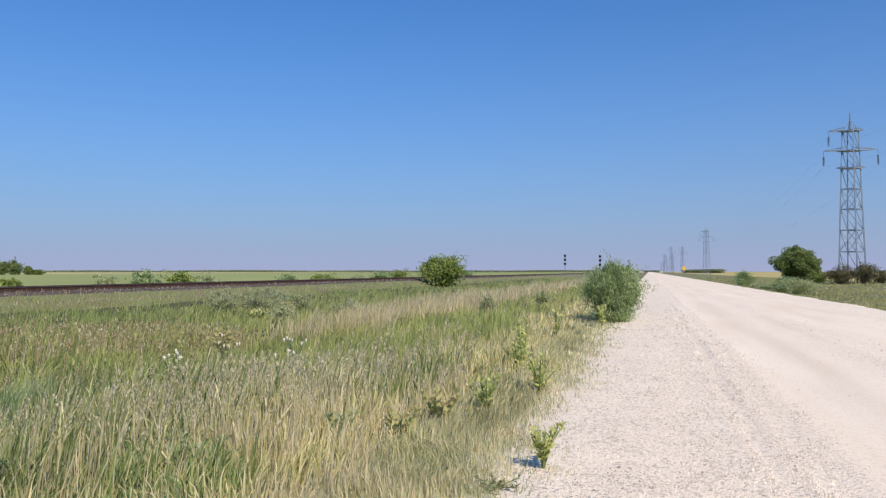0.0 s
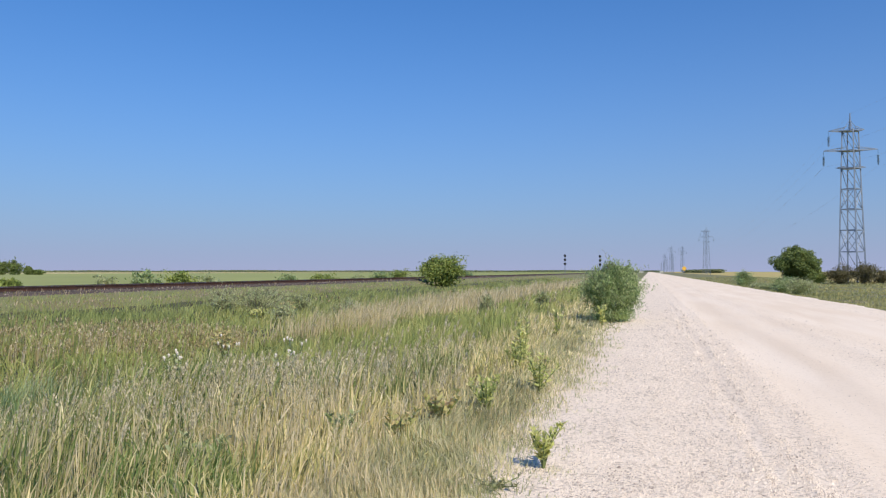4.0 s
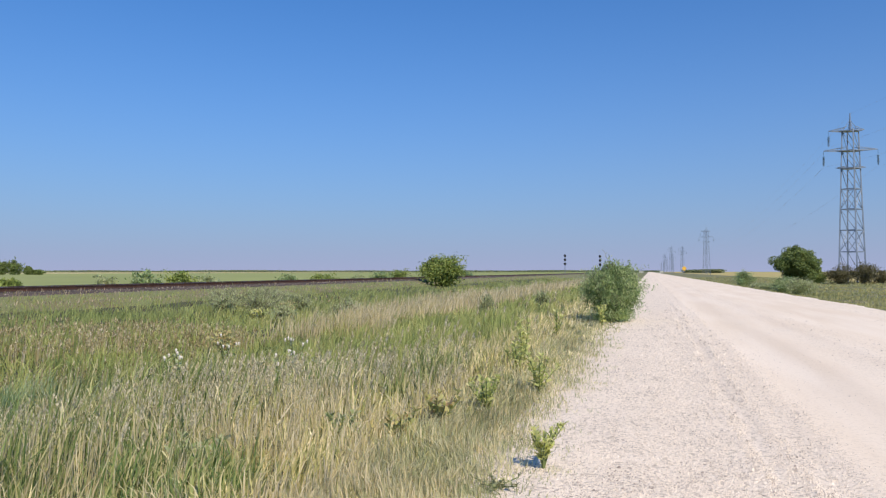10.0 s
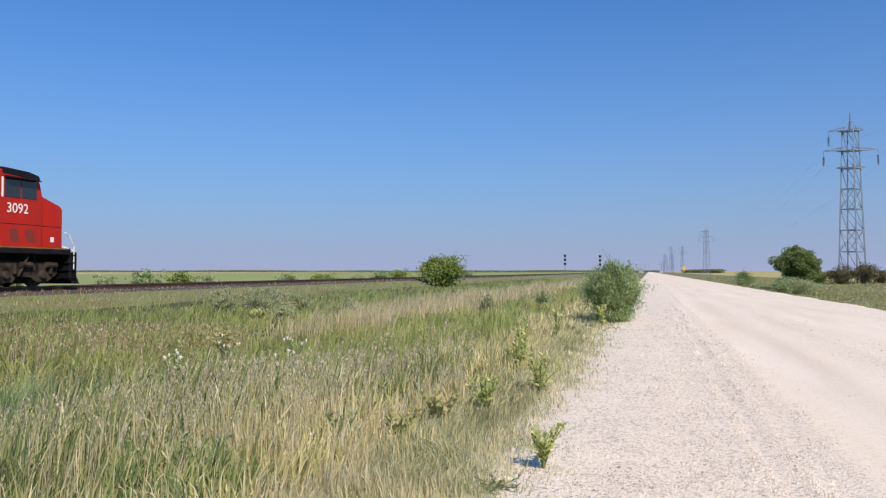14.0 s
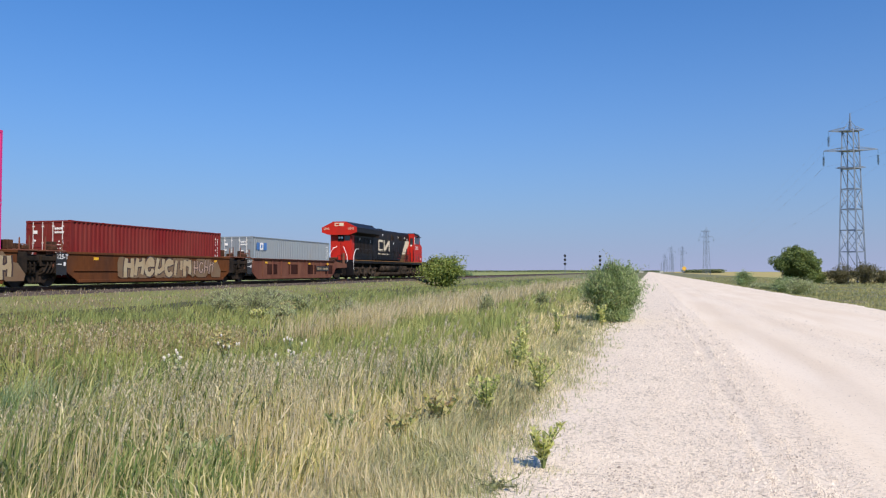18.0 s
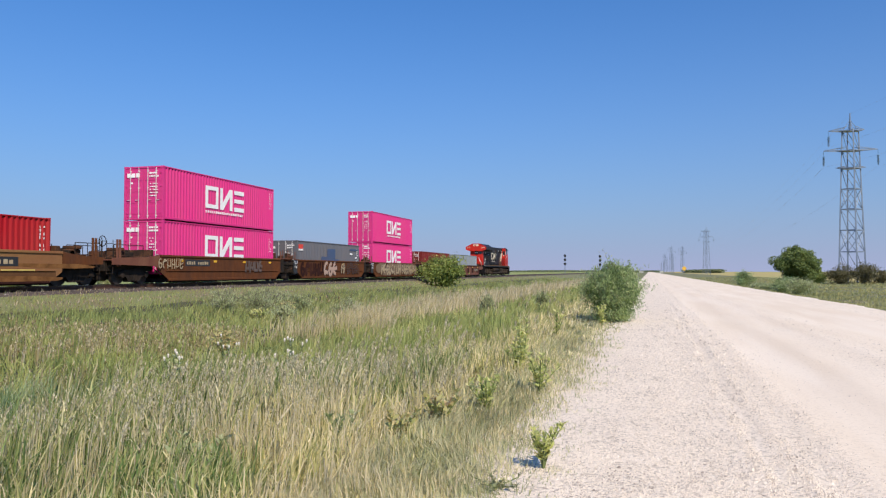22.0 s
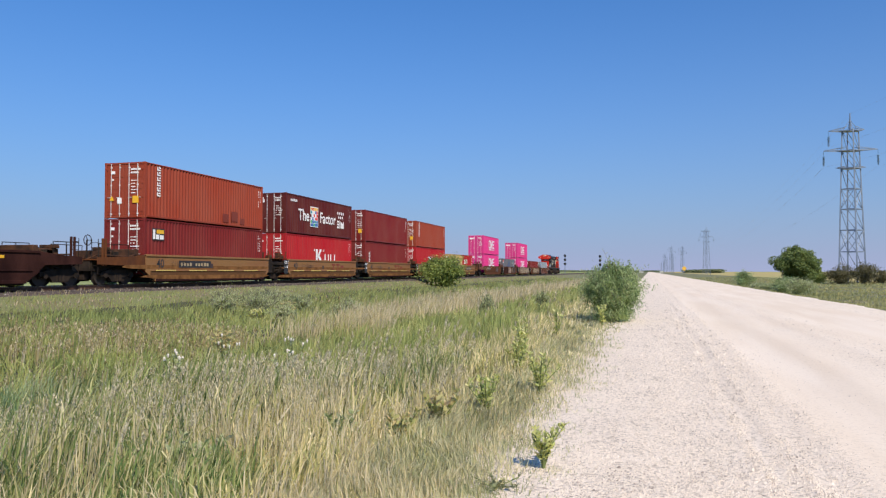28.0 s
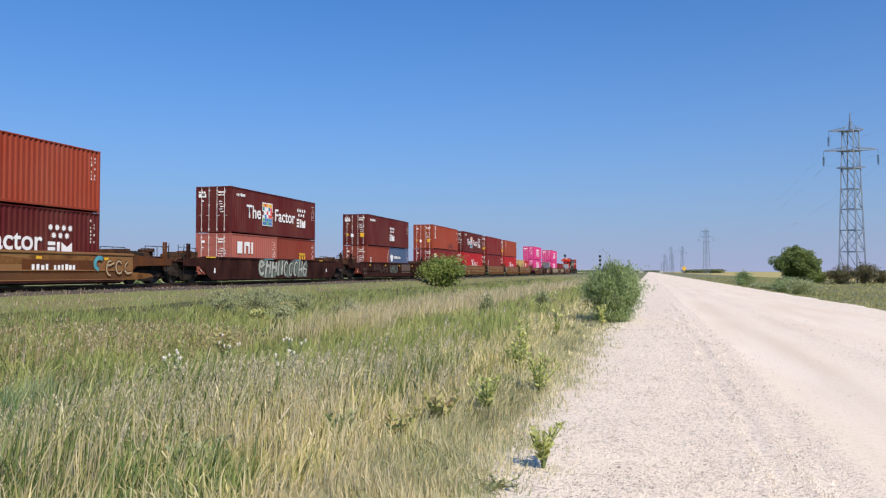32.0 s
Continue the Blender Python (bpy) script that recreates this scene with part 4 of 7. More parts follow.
def stacked_loads():
    # grey box next to the locomotive
    c = box_(M_GRAY, C40, ST, "light grey corrugated shipping container riding low in a well car", 124.42, 0.36, 1)
    blocks(c, M_WHITE, [(-5.1, -4.65, 1.72, 2.2)], "emblem_field")
    blocks(c, M_LOGOBLUE, [(-5.55, -5.13, 1.72, 2.2), (-4.62, -4.2, 1.72, 2.2), (-4.97, -4.78, 1.84, 2.08)], "emblem", 1.227)
    # dark red box
    box_(M_DKRED, C40, ST, "dark red corrugated shipping container riding low in a well car", 108.5, 0.36, 2)
    # first magenta pair
    for k, z in enumerate((WELL_Z, WELL_Z + HC + 0.02)):
        c = box_(M_PINK, C40, HC, "bright magenta shipping container with a white block logo" + (", stacked" if k else ""), 92.6, z, 3 + k)
        logo_one(c)
    c = box_(M_SLATE, C40, ST, "slate grey shipping container with dark blue panels", 77.1, 0.36, 5)
    blocks(c, M_BLUE, [(-0.78, 0.82, 1.0, 2.1), (-1.9, -0.78, 1.0, 1.46), (0.82, 1.6, 1.0, 1.28), (3.9, 5.7, 2.1, 2.22)], "repainted_panel")
    blocks(c, M_LOGORED, [(-5.9, -5.15, 1.98, 2.3)], "logo")
    blocks(c, M_WHITE, [(-5.9, -5.15, 1.84, 1.97), (3.95, 4.5, 1.72, 1.86), (5.1, 5.45, 1.4, 1.56)], "notice")
    for k, z in enumerate((WELL_Z, WELL_Z + HC + 0.02)):
        c = box_(M_PINK, C40, HC, "bright magenta shipping container with a white block logo" + (", stacked" if k else ""), 61.25, z, 6 + k)
        logo_one(c)
    # two short boxes
    c = box_(M_TAN, C20, ST, "cream yellow twenty foot shipping container with a black emblem", 41.38, 0.36, 8)
    g = Geo()
    for y in (0.15, 0.62, 1.09):
        g.cbox(1.218, 1.226, y, y + 0.22, 1.0, 1.72, 0.001)
    g.cbox(1.218, 1.226, 0.15, 1.31, 1.64, 1.86, 0.001)
    part("logo", g, M_BLACK, c)
    c = box_(M_RED, C20, ST, "bright red twenty foot shipping container with white marks", 47.48, 0.36, 9)
    blocks(c, M_WHITE, [(-2.0, -1.45, 1.35, 1.95), (-1.25, -1.1, 1.35, 1.95), (-1.1, -0.8, 1.75, 1.95), (-0.8, -0.65, 1.35, 1.95), (-0.45, -0.28, 1.35, 1.95)])
    # brown over red
    c = box_(M_RED, C40, HC, "bright red shipping container with a white logo under a brown one", 26.0, WELL_Z, 10)
    kline(c)
    c = box_(M_ORANGE, C40, HC, "faded brown-orange shipping container stacked on a red one", 26.0, WELL_Z + HC + 0.02, 11)
    upright(c, -5.1, 1.2, 6, 12)
    plate_door(c, M_YELLOW)
    # two dark red ones
    c = box_(M_DKRED, C40, HC, "dark red shipping container with upright white lettering", 10.55, WELL_Z, 12)
    upright(c, -5.2, 0.95, 4, 13)
    c = box_(M_DKRED, C40, HC, "dark red shipping container stacked on another dark red one", 10.55, WELL_Z + HC + 0.02, 13)
    plate_door(c, M_YELLOW)
    c = box_(M_RED, C40, HC, "bright red shipping container with a white logo under a maroon one", -4.95, WELL_Z, 14)
    kline(c)
    c = box_(M_MAROON, C40, HC, "stacked maroon shipping container with white words and a coloured emblem", -4.95, WELL_Z + HC + 0.02, 15)
    logo_factor(c)
    logo_zim(c, 2.95, 0.84)
    tagged(blocks(c, M_WHITE, mark_bars(-5.4, 2.35, 1.1, 0.2, 6, 4), "small_lettering"), kind="stuff")
    c = box_(M_DKRED, C40, HC, "dark red shipping container with a small square emblem", -20.5, WELL_Z, 16)
    blocks(c, M_BLACK, [(-5.46, -4.44, 1.80, 2.42)], "emblem_field")
    blocks(c, M_WHITE, [(-5.40, -5.22, 1.86, 2.36), (-5.15, -4.9, 1.86, 2.1), (-4.84, -4.52, 1.86, 2.08)], "emblem", 1.228)
    blocks(c, M_YELLOW, [(-5.1, -4.5, 2.16, 2.36)], "emblem", 1.228)
    c = box_(M_ORANGE, C40, HC, "faded brown-orange shipping container stacked on a dark red one", -20.5, WELL_Z + HC + 0.02, 17)
    upright(c, -5.1, 1.2, 6, 14)
    plate_door(c, M_YELLOW)
    blocks(c, M_OXIDE, [(1.2, 1.9, 0.25, 0.75), (2.2, 2.9, 0.35, 0.95), (3.2, 3.7, 0.22, 0.6)], "touched_up_patch")
    # wagon with maroon over brown and blue
    c = box_(M_OXIDE, C20, ST, "oxide red twenty foot shipping container with upright lettering", -42.1, 0.44, 18)
    upright(c, -2.3, 0.8, 3, 15)
    c = box_(M_BLUE, C20, ST, "deep blue twenty foot shipping container with a white emblem", -36.0, 0.44, 19)
    g = Geo()
    g.prism([(-2.4 + 0.42 * math.cos(t) * (1 + 0.3 * math.sin(3 * t)), 1.55 + 0.36 * math.sin(t)) for t in np.linspace(0, 6.283, 19)[:-1]], 0, 1.22, 1.226)
    part("emblem", g, M_WHITE, c)
    tagged(blocks(c, M_WHITE, mark_bars(-1.6, 1.5, 2.0, 0.26, 6, 5), "small_lettering"), kind="stuff")
    c = box_(M_MAROON, C40, HC, "maroon shipping container with white stars and block logo, stacked", -42.1, 0.44 + ST + 0.02, 20)
    logo_zim(c, 0.0, 0.65)
    tagged(blocks(c, M_WHITE, mark_bars(-5.4, 2.3, 1.4, 0.22, 9, 6), "small_lettering"), kind="stuff")
    plate_door(c, M_YELLOW)
    # wagon with maroon over salmon and brown
    c = box_(M_SALMON, C20, ST, "faded salmon pink twenty foot shipping container with white marks", -65.5, 0.44, 21)
    blocks(c, M_WHITE, [(-2.2, -1.6, 1.35, 2.1), (-1.35, -1.18, 1.35, 2.1), (-1.18, -0.85, 1.85, 2.1), (-0.85, -0.68, 1.35, 2.1), (-0.48, -0.28, 1.35, 2.1)])
    c = box_(M_OXIDE, C20, ST, "oxide brown twenty foot shipping container with a yellow emblem", -59.4, 0.44, 22)
    g = Geo()
    for y in (0.35, 0.75, 1.15):
        g.cbox(1.218, 1.226, y, y + 0.2, 0.75, 1.45, 0.001)
    g.cbox(1.218, 1.226, 0.35, 1.35, 1.36, 1.56, 0.001)
    part("logo", g, M_YELLOW, c)
    c = box_(M_MAROON, C40, HC, "stacked maroon shipping container with white words and a coloured emblem", -65.5, 0.44 + ST + 0.02, 23)
    logo_factor(c)
    logo_zim(c, 2.95, 0.84)
    tagged(blocks(c, M_WHITE, mark_bars(-5.4, 2.35, 1.1, 0.2, 6, 4), "small_lettering"), kind="stuff")
    # last wagon in view
    c = box_(M_MAROON, C40, HC, "maroon shipping container with white words low in a well car", -89.1, WELL_Z, 24)
    logo_factor(c)
    logo_zim(c, 2.95, 0.84)
    box_(M_ORANGE, C40, HC, "faded brown-orange shipping container stacked on a maroon one", -89.1, WELL_Z + HC + 0.02, 25)


def kline(c):
    g = Geo()
    z = 0.95
    g.box(1.22, 1.226, -1.1, -0.8, z, z + 0.95)
    g.prism([(-0.8, z + 0.4), (-0.35, z), (0.05, z), (-0.5, z + 0.55)], 0, 1.22, 1.226)
    g.prism([(-0.8, z + 0.4), (-0.55, z + 0.4), (-0.05, z + 0.95), (-0.4, z + 0.95)], 0, 1.22, 1.226)
    for y in (0.5, 1.15, 1.6, 2.35):
        g.box(1.22, 1.226, y, y + 0.18, z - 0.05, z + 0.6)
    for y in (-1.45, 0.2):
        g.box(1.22, 1.226, y, y + 0.07, z + 0.78, z + 0.95)
        g.box(1.22, 1.226, y + 0.12, y + 0.19, z + 0.78, z + 0.95)
    part("logo", g, M_WHITE, c)


def upright(c, y, z, n, seed):
    """A column of blocks that stands for upright lettering."""
    r = random.Random(seed)
    rects = []
    for k in range(n):
        b = z + k * 0.27
        rects += [(y, y + 0.30, b, b + 0.07), (y, y + 0.08, b, b + 0.20), (y + r.uniform(0.1, 0.2), y + 0.3, b + 0.13, b + 0.20)]
    blocks(c, M_WHITE, rects, "upright_lettering")


def plate_door(c, material):
    g = Geo()
    g.box(0.52, 0.86, -6.135, -6.10, 0.78, 1.14)
    part("placard", g, material, c)
    g = Geo()
    g.box(-0.40, -0.16, -6.135, -6.10, 0.76, 1.06)
    part("placard", g, M_WHITE, c, "small white placard")
    g = Geo()
    g.prism([(0.92, -0.88), (1.14, -0.75), (0.92, -0.62)], 1, -6.135, -6.10)
    part("warning_sign", g, material, c)


def cars():
    five = "weathered five-unit articulated well car section, "
    for q, p, lab, gr in ((130.5, M_WELLRED, "brown-red with darker panels", None), (114.6, M_WELLRUST, "rust brown with sprayed lettering", 3),
                          (98.7, M_WELLRUST, "rust orange covered in sprayed lettering", 5), (83.15, M_WELLRUST, "rust orange with cream sprayed lettering", 7),
                          (67.35, M_WELLRUST, "rust brown with small sprayed marks", 9)):
        first, last = q > 125, q < 70
        c = rides(well_car(p, 13.2, 2.6 if first else 1.25, 3.6 if last else 1.25, five + lab, 1.3 if first else False, 1.25 if not last else 1.6, ribs=first, plac=True, end_paint=M_WELLRED), q)
        if first:
            for i in range(4):
                plate(c, -4.6 + i * 3.1, -3.2 + i * 3.1, 0.45, 1.15, M_WELLDARK, "patch_panel", x=1.502, t=0.01)
        if gr == 3:
            spray_cloud(c, -3.2, 4.8, 0.32, 1.36, 71, M_SPRAYD)
            graffiti(c, -3.0, 2.6, 0.34, 1.36, gr, M_SPRAY, M_SPRAYO, 7, 0.30, 0.07)
            graffiti(c, 2.8, 4.8, 0.5, 1.3, gr + 40, M_SPRAYP, M_SPRAYO, 4, 0.14, 0.05)
        if gr == 5:
            spray_cloud(c, -5.2, 6.5, 0.26, 1.44, 72, M_SPRAYD, 34)
            graffiti(c, -4.6, 1.2, 0.28, 1.42, gr, M_SPRAY, M_SPRAYO, 8, 0.30, 0.08)
            graffiti(c, 1.5, 6.3, 0.32, 1.40, gr + 40, M_SPRAY, M_SPRAYO, 7, 0.28, 0.08)
        if gr == 7:
            graffiti(c, -6.2, -2.2, 0.25, 1.38, gr + 2, M_WELLDARK, M_WELLRUST, 5, 0.34, 0.02)
            graffiti(c, -2.1, 0.5, 0.28, 1.42, gr, M_SPRAYP, M_SPRAYO, 3, 0.36, 0.05)
            graffiti(c, 1.3, 2.1, 0.4, 1.4, gr + 4, M_SPRAY, M_SPRAYO, 2, 0.26, 0.06)
            graffiti(c, 2.5, 5.3, 0.45, 1.4, gr + 1, M_WELLRUST, M_BLACK, 5, 0.2, 0.07)
        if gr == 9:
            graffiti(c, -6.9, -4.7, 0.75, 1.38, gr, M_SPRAY, M_WELLRUST, 6, 0.16, 0.02)
            graffiti(c, 1.8, 4.0, 0.55, 1.36, gr + 1, M_CHALK, M_SPRAYO, 4, 0.24, 0.04)
        if last:
            mark_panel(c, -4.45, 0.95, 2.4, 0.36)
        elif first:
            mark_panel(c, 3.0, 0.70, 2.3, 0.36, 1.548)
            # dark strip along the top chord
            plate(c, -6.5, 6.5, 1.40, 1.50, M_WELLDARK, "stained_top_edge", x=1.556)
        if not last:
            small_end_plate(c, 6.6)
    three = "yellow-ochre articulated well car section with stencilled marks, "
    for q, first, last, lab in ((47.55, True, False, "front unit"), (32.1, False, False, "middle unit"), (16.65, False, False, "middle unit"), (1.2, False, False, "middle unit"), (-14.35, False, True, "rear unit")):
        c = rides(well_car(M_WELLTAN, 12.7, 2.6 if first else 1.45, 3.4 if last else 1.45, three + lab, 1.3 if first else False, 1.45 if not last else 1.6, ribs=False, plac=False, end_paint=M_WELLRUST), q)
        write("40", 0.45, M_BLACK, c, (1.506, -5.5, 0.86), bold=0.01)
        if first or last:
            mark_panel(c, -3.6 if last else 0.9, 0.86, 3.1, 0.38)
        else:
            tagged(blocks(c, M_OXIDE, [(1.2, 1.9, 1.13, 1.27), (1.45, 1.65, 0.78, 1.13), (2.1, 2.8, 1.13, 1.27), (2.35, 2.55, 0.78, 1.13), (3.0, 3.6, 0.9, 1.15)], "stencil_mark", 1.505), kind="stuff")
        tagged(blocks(c, M_SPRAYO, [(-3.2, -2.3, 0.95, 0.99), (-3.0, -2.2, 1.05, 1.09), (-0.6, -0.3, 0.85, 1.1)], "stencil_mark", 1.505), kind="stuff")
        graffiti(c, -4.3, -2.6, 0.95, 1.25, 60 + int(q), M_SPRAYO, M_SPRAYO, 6, 0.05, 0.0)
        blocks(c, M_STRIP, [(-5.6 + i * 2.9, -3.9 + i * 2.9, 0.685, 0.735) for i in range(4)], "pale_edge_strip", 1.553)
        spray_cloud(c, -6.0, 6.0, 0.78, 0.98, 80 + int(q), M_RUSTSTAIN, 9, 1.5035)
        spray_cloud(c, -5.6, 5.6, 0.24, 0.46, 90 + int(q), M_RUSTSTAIN, 9, 1.5565)
        if not last:
            small_end_plate(c, 6.35)
    for q, lab, seed in ((-36.0, "dark brown well car with chalk sprayed marks and yellow reflectors", 21), (-59.4, "dark brown well car with green sprayed letters and upright ribs", 22)):
        c = rides(well_car(M_WELLDARK, 16.8 if seed == 21 else 18.6, 2.5 if seed == 21 else 1.9, 2.5 if seed == 21 else 1.9, lab, 1.6 if seed == 21 else 1.2, 1.6 if seed == 21 else 1.2, ribs=seed == 22, plac=seed == 21, end_paint=M_WELLDARK), q)
        if seed == 21:
            write("53", 0.55, M_CHALK, c, (1.506, -7.8, 0.42), bold=0.008)
            graffiti(c, -5.4, -3.5, 0.62, 1.4, seed, M_CHALK, M_WELLDARK, 5, 0.10, 0.03)
            graffiti(c, -3.4, -0.9, 0.4, 1.3, seed + 2, M_CHALK, M_WELLDARK, 3, 0.07, 0.03)
            graffiti(c, -0.7, 1.5, 0.42, 1.35, seed + 5, M_SPRAYG, M_SPRAYO, 5, 0.24, 0.04)
            plate(c, 2.9, 5.8, 0.5, 1.4, M_CHALK, "repainted_panel", x=1.503)
        else:
            spray_cloud(c, -2.8, 4.1, 0.24, 1.44, 73, M_SPRAYG, 24)
            graffiti(c, -3.2, 0.2, 0.24, 1.42, seed, M_SPRAYW, M_SPRAYO, 4, 0.22, 0.09)
            graffiti(c, 0.3, 4.0, 0.28, 1.42, seed + 9, M_SPRAYW, M_SPRAYO, 5, 0.20, 0.10)
            blocks(c, M_YELLOW, [(-9.2, -8.2, 1.44, 1.51), (6.2, 6.8, 1.44, 1.5)], "reflector", 1.556)
            blocks(c, M_SPRAYB, [(-2.4, -1.2, 1.44, 1.5), (2.0, 3.0, 1.44, 1.5)], "touched_up_patch", 1.556)
            blocks(c, M_WHITE, [(-8.3, -8.16, 0.55, 0.85), (7.5, 7.62, 0.6, 0.85)], "notice", 1.503)
    c = rides(well_car(M_WELLTAN, 16.2, 3.2, 3.2, "ochre and brown well car with sprayed marks and stencilled panel", 1.6, 1.6, ribs=False, end_paint=M_WELLRUST), -83.0)
    plate(c, 1.3, 5.4, 0.55, 1.15, M_WELLRUST, "repainted_panel", x=1.503)
    mark(c, 1.8, 0.72, 2.5, 1.511)
    graffiti(c, 5.3, 6.1, 0.7, 1.35, 31, M_SPRAYB, M_WELLRUST, 1, 0.22)
    graffiti(c, 6.1, 8.0, 0.4, 1.25, 32, M_SPRAY, M_WELLRUST, 3, 0.12)
    spray_cloud(c, -7.6, 7.6, 0.24, 0.6, 95, M_RUSTSTAIN, 12, 1.5035)
    spray_cloud(c, -7.6, 5.0, 0.95, 1.36, 96, M_RUSTSTAIN, 8, 1.5035)


def mark_panel(c, y, z, w, h, x=1.503):
    """A black panel with a reporting mark, as bars."""
    plate(c, y, y + w, z, z + h, M_BLACK, "mark_panel", x=x)
    bars = mark_bars(y + 0.06 * w, z + 0.24 * h, w * 0.36, h * 0.52, 4, 3) + mark_bars(y + w * 0.5, z + 0.24 * h, w * 0.44, h * 0.52, 5, 4)
    tagged(blocks(c, M_SPRAY, bars, "reporting_mark", x + 0.007), kind="stuff")


def mark(c, y, z, w, x=1.56):
    """A reporting mark, as bars."""
    tagged(blocks(c, M_WHITE, mark_bars(y, z, w * 0.4, 0.26, 4, 3) + mark_bars(y + w * 0.48, z, w * 0.52, 0.26, 6, 4), "reporting_mark", x), kind="stuff")


def small_end_plate(c, h):
    plate(c, -h - 0.62, -h - 0.02, 0.5, 1.47, M_BLACK, "end_panel", x=1.503)
    write("125-T", 0.20, M_WHITE, c, (1.512, -h - 0.60, 1.2), bold=0.004)
    blocks(c, M_WHITE, [(-h - 0.2, -h - 0.08, 0.9, 1.06), (-h - 0.55, -h - 0.3, 0.95, 0.98)], "notice", 1.508)


# ---- locomotive ----
def locomotive():
    """Road-switcher locomotive. Origin at rail height in the middle; cab at +y."""
    root = new("locomotive")
    tagged(root, "black and red diesel freight locomotive with cream stripe and white handrails", "locomotive")

    def solid(name, material, build, label="", smooth=False):
        g = Geo()
        build(g)
        return part(name, g, material, root, label, smooth)

    solid("deck", M_LBLACK, lambda g: g.cbox(-1.50, 1.50, -10.7, 10.3, 1.38, 1.66, 0.02))
    solid("deck_stripe", M_LSTRIPE, lambda g: g.box(1.501, 1.506, -10.6, 10.2, 1.605, 1.655))
    # engine hood, with doors and grilles
    solid("hood", M_LBLACK, lambda g: g.cbox(-0.96, 0.96, -4.9, 6.4, 1.66, 4.72, 0.14))
    solid("radiator_hood", M_LBLACK, lambda g: g.cbox(-0.98, 0.98, -10.05, -4.9, 1.66, 4.45, 0.06))
    for i in range(17):
        y = -4.75 + i * 0.6
        solid("hood_door", M_LBLACK, lambda g: g.cbox(0.955, 0.978, y, y + 0.555, 1.85, 3.62, 0.01))
        solid("door_latch", M_UNDER, lambda g: g.box(0.975, 0.992, y + 0.47, y + 0.51, 2.6, 2.75))
    for y0 in (-3.9, 0.3, 2.9, 4.4):
        for k in range(6):
            solid("grille_slat", M_UNDER, lambda g: g.box(0.955, 0.985, y0 + k * 0.16, y0 + k * 0.16 + 0.05, 3.85, 4.3))
    for k in range(13):
        solid("radiator_slat", M_UNDER, lambda g: g.box(0.975, 0.995, -9.4 + k * 0.34, -9.4 + k * 0.34 + 0.12, 2.3, 3.7))
    # flared radiator
    poly = [(-1.64, 4.08), (-0.98, 3.85), (0.98, 3.85), (1.64, 4.08), (1.64, 4.50), (0.55, 5.02), (-0.55, 5.02), (-1.64, 4.50)]
    solid("radiator_wing", M_LBLACK, lambda g: g.prism([(q, p) for p, q in reversed(poly)], 1, -10.5, -4.6))
    solid("radiator_ramp", M_LBLACK, lambda g: g.prism([(-4.6, 4.7), (-3.9, 4.72), (-4.6, 5.0)], 0, -0.8, 0.8))
    solid("rear_wing_face", M_LRED, lambda g: g.prism([(q, p) for p, q in reversed(poly)], 1, -10.56, -10.5), "bright red rear end of the radiator")
    solid("rear_hood_face", M_LRED, lambda g: g.cbox(-0.99, 0.99, -10.13, -10.05, 1.66, 3.95, 0.02), "bright red rear end of the hood")
    solid("rear_window", M_GLASS, lambda g: g.cbox(0.35, 0.85, -10.15, -10.13, 3.35, 3.8, 0.008))
    solid("number_box", M_LBLACK, lambda g: g.cbox(-0.3, 0.3, -10.17, -10.13, 3.3, 3.85, 0.02))
    solid("rear_door_frame", M_LBLACK, lambda g: g.box(-0.02, 0.02, -10.14, -10.13, 1.8, 3.2))
    solid("side_red_panel", M_LRED, lambda g: g.box(0.98, 0.986, -10.13, -9.45, 1.66, 3.85))
    # cab
    solid("cab", M_LRED, lambda g: g.prism([(6.37, 1.66), (8.62, 1.66), (8.62, 3.85), (8.42, 4.55), (6.37, 4.72)], 0, -1.5, 1.5), "red driver's cab")
    solid("cab_roof", M_LBLACK, lambda g: g.prism([(6.6, 4.55), (8.5, 4.45), (8.45, 4.62), (7.9, 4.74), (6.6, 4.80)], 0, -1.47, 1.508))
    solid("nose", M_LRED, lambda g: g.prism([(8.62, 1.66), (9.95, 1.66), (9.95, 3.36), (9.8, 3.48), (8.62, 3.88)], 0, -1.32, 1.32), "sloped red nose")
    solid("nose_seam", M_LBLACK, lambda g: g.box(1.321, 1.324, 8.65, 9.9, 2.55, 2.575))
    solid("cab_seam", M_LBLACK, lambda g: g.box(1.501, 1.503, 6.4, 8.6, 2.55, 2.575))
    for y0, y1 in ((6.72, 7.5), (7.56, 8.34)):
        solid("cab_window", M_GLASS, lambda g: g.cbox(1.5, 1.514, y0, y1, 3.62, 4.42, 0.01))
    solid("window_post", M_WHITE, lambda g: g.cbox(1.5, 1.52, 6.56, 6.66, 3.6, 4.4, 0.01))
    solid("sun_visor", M_LBLACK, lambda g: g.prism([(4.42, 1.5), (4.36, 1.72), (4.40, 1.74), (4.48, 1.5)][::-1], 1, 6.7, 8.35))
    solid("rear_cab_window", M_GLASS, lambda g: g.cbox(1.05, 1.4, 6.352, 6.37, 3.55, 4.25, 0.008))
    solid("cab_door", M_LRED, lambda g: g.cbox(1.02, 1.44, 6.345, 6.36, 1.75, 3.4, 0.008))
    solid("windscreen", M_GLASS, lambda g: g.prism([(8.63, 3.92), (8.66, 3.92), (8.47, 4.5), (8.44, 4.5)], 0, -1.2, 1.2))
    solid("small_plate", M_WHITE, lambda g: g.cbox(1.322, 1.33, 9.3, 9.5, 1.9, 2.12, 0.004))
    # cream slanted stripe, grimy below
    solid("slanted_stripe", M_LCREAM, lambda g: g.prism([(3.78, 2.43), (5.06, 2.49), (6.3, 3.80), (6.3, 3.91), (5.03, 3.9)], 0, 0.979, 0.985))
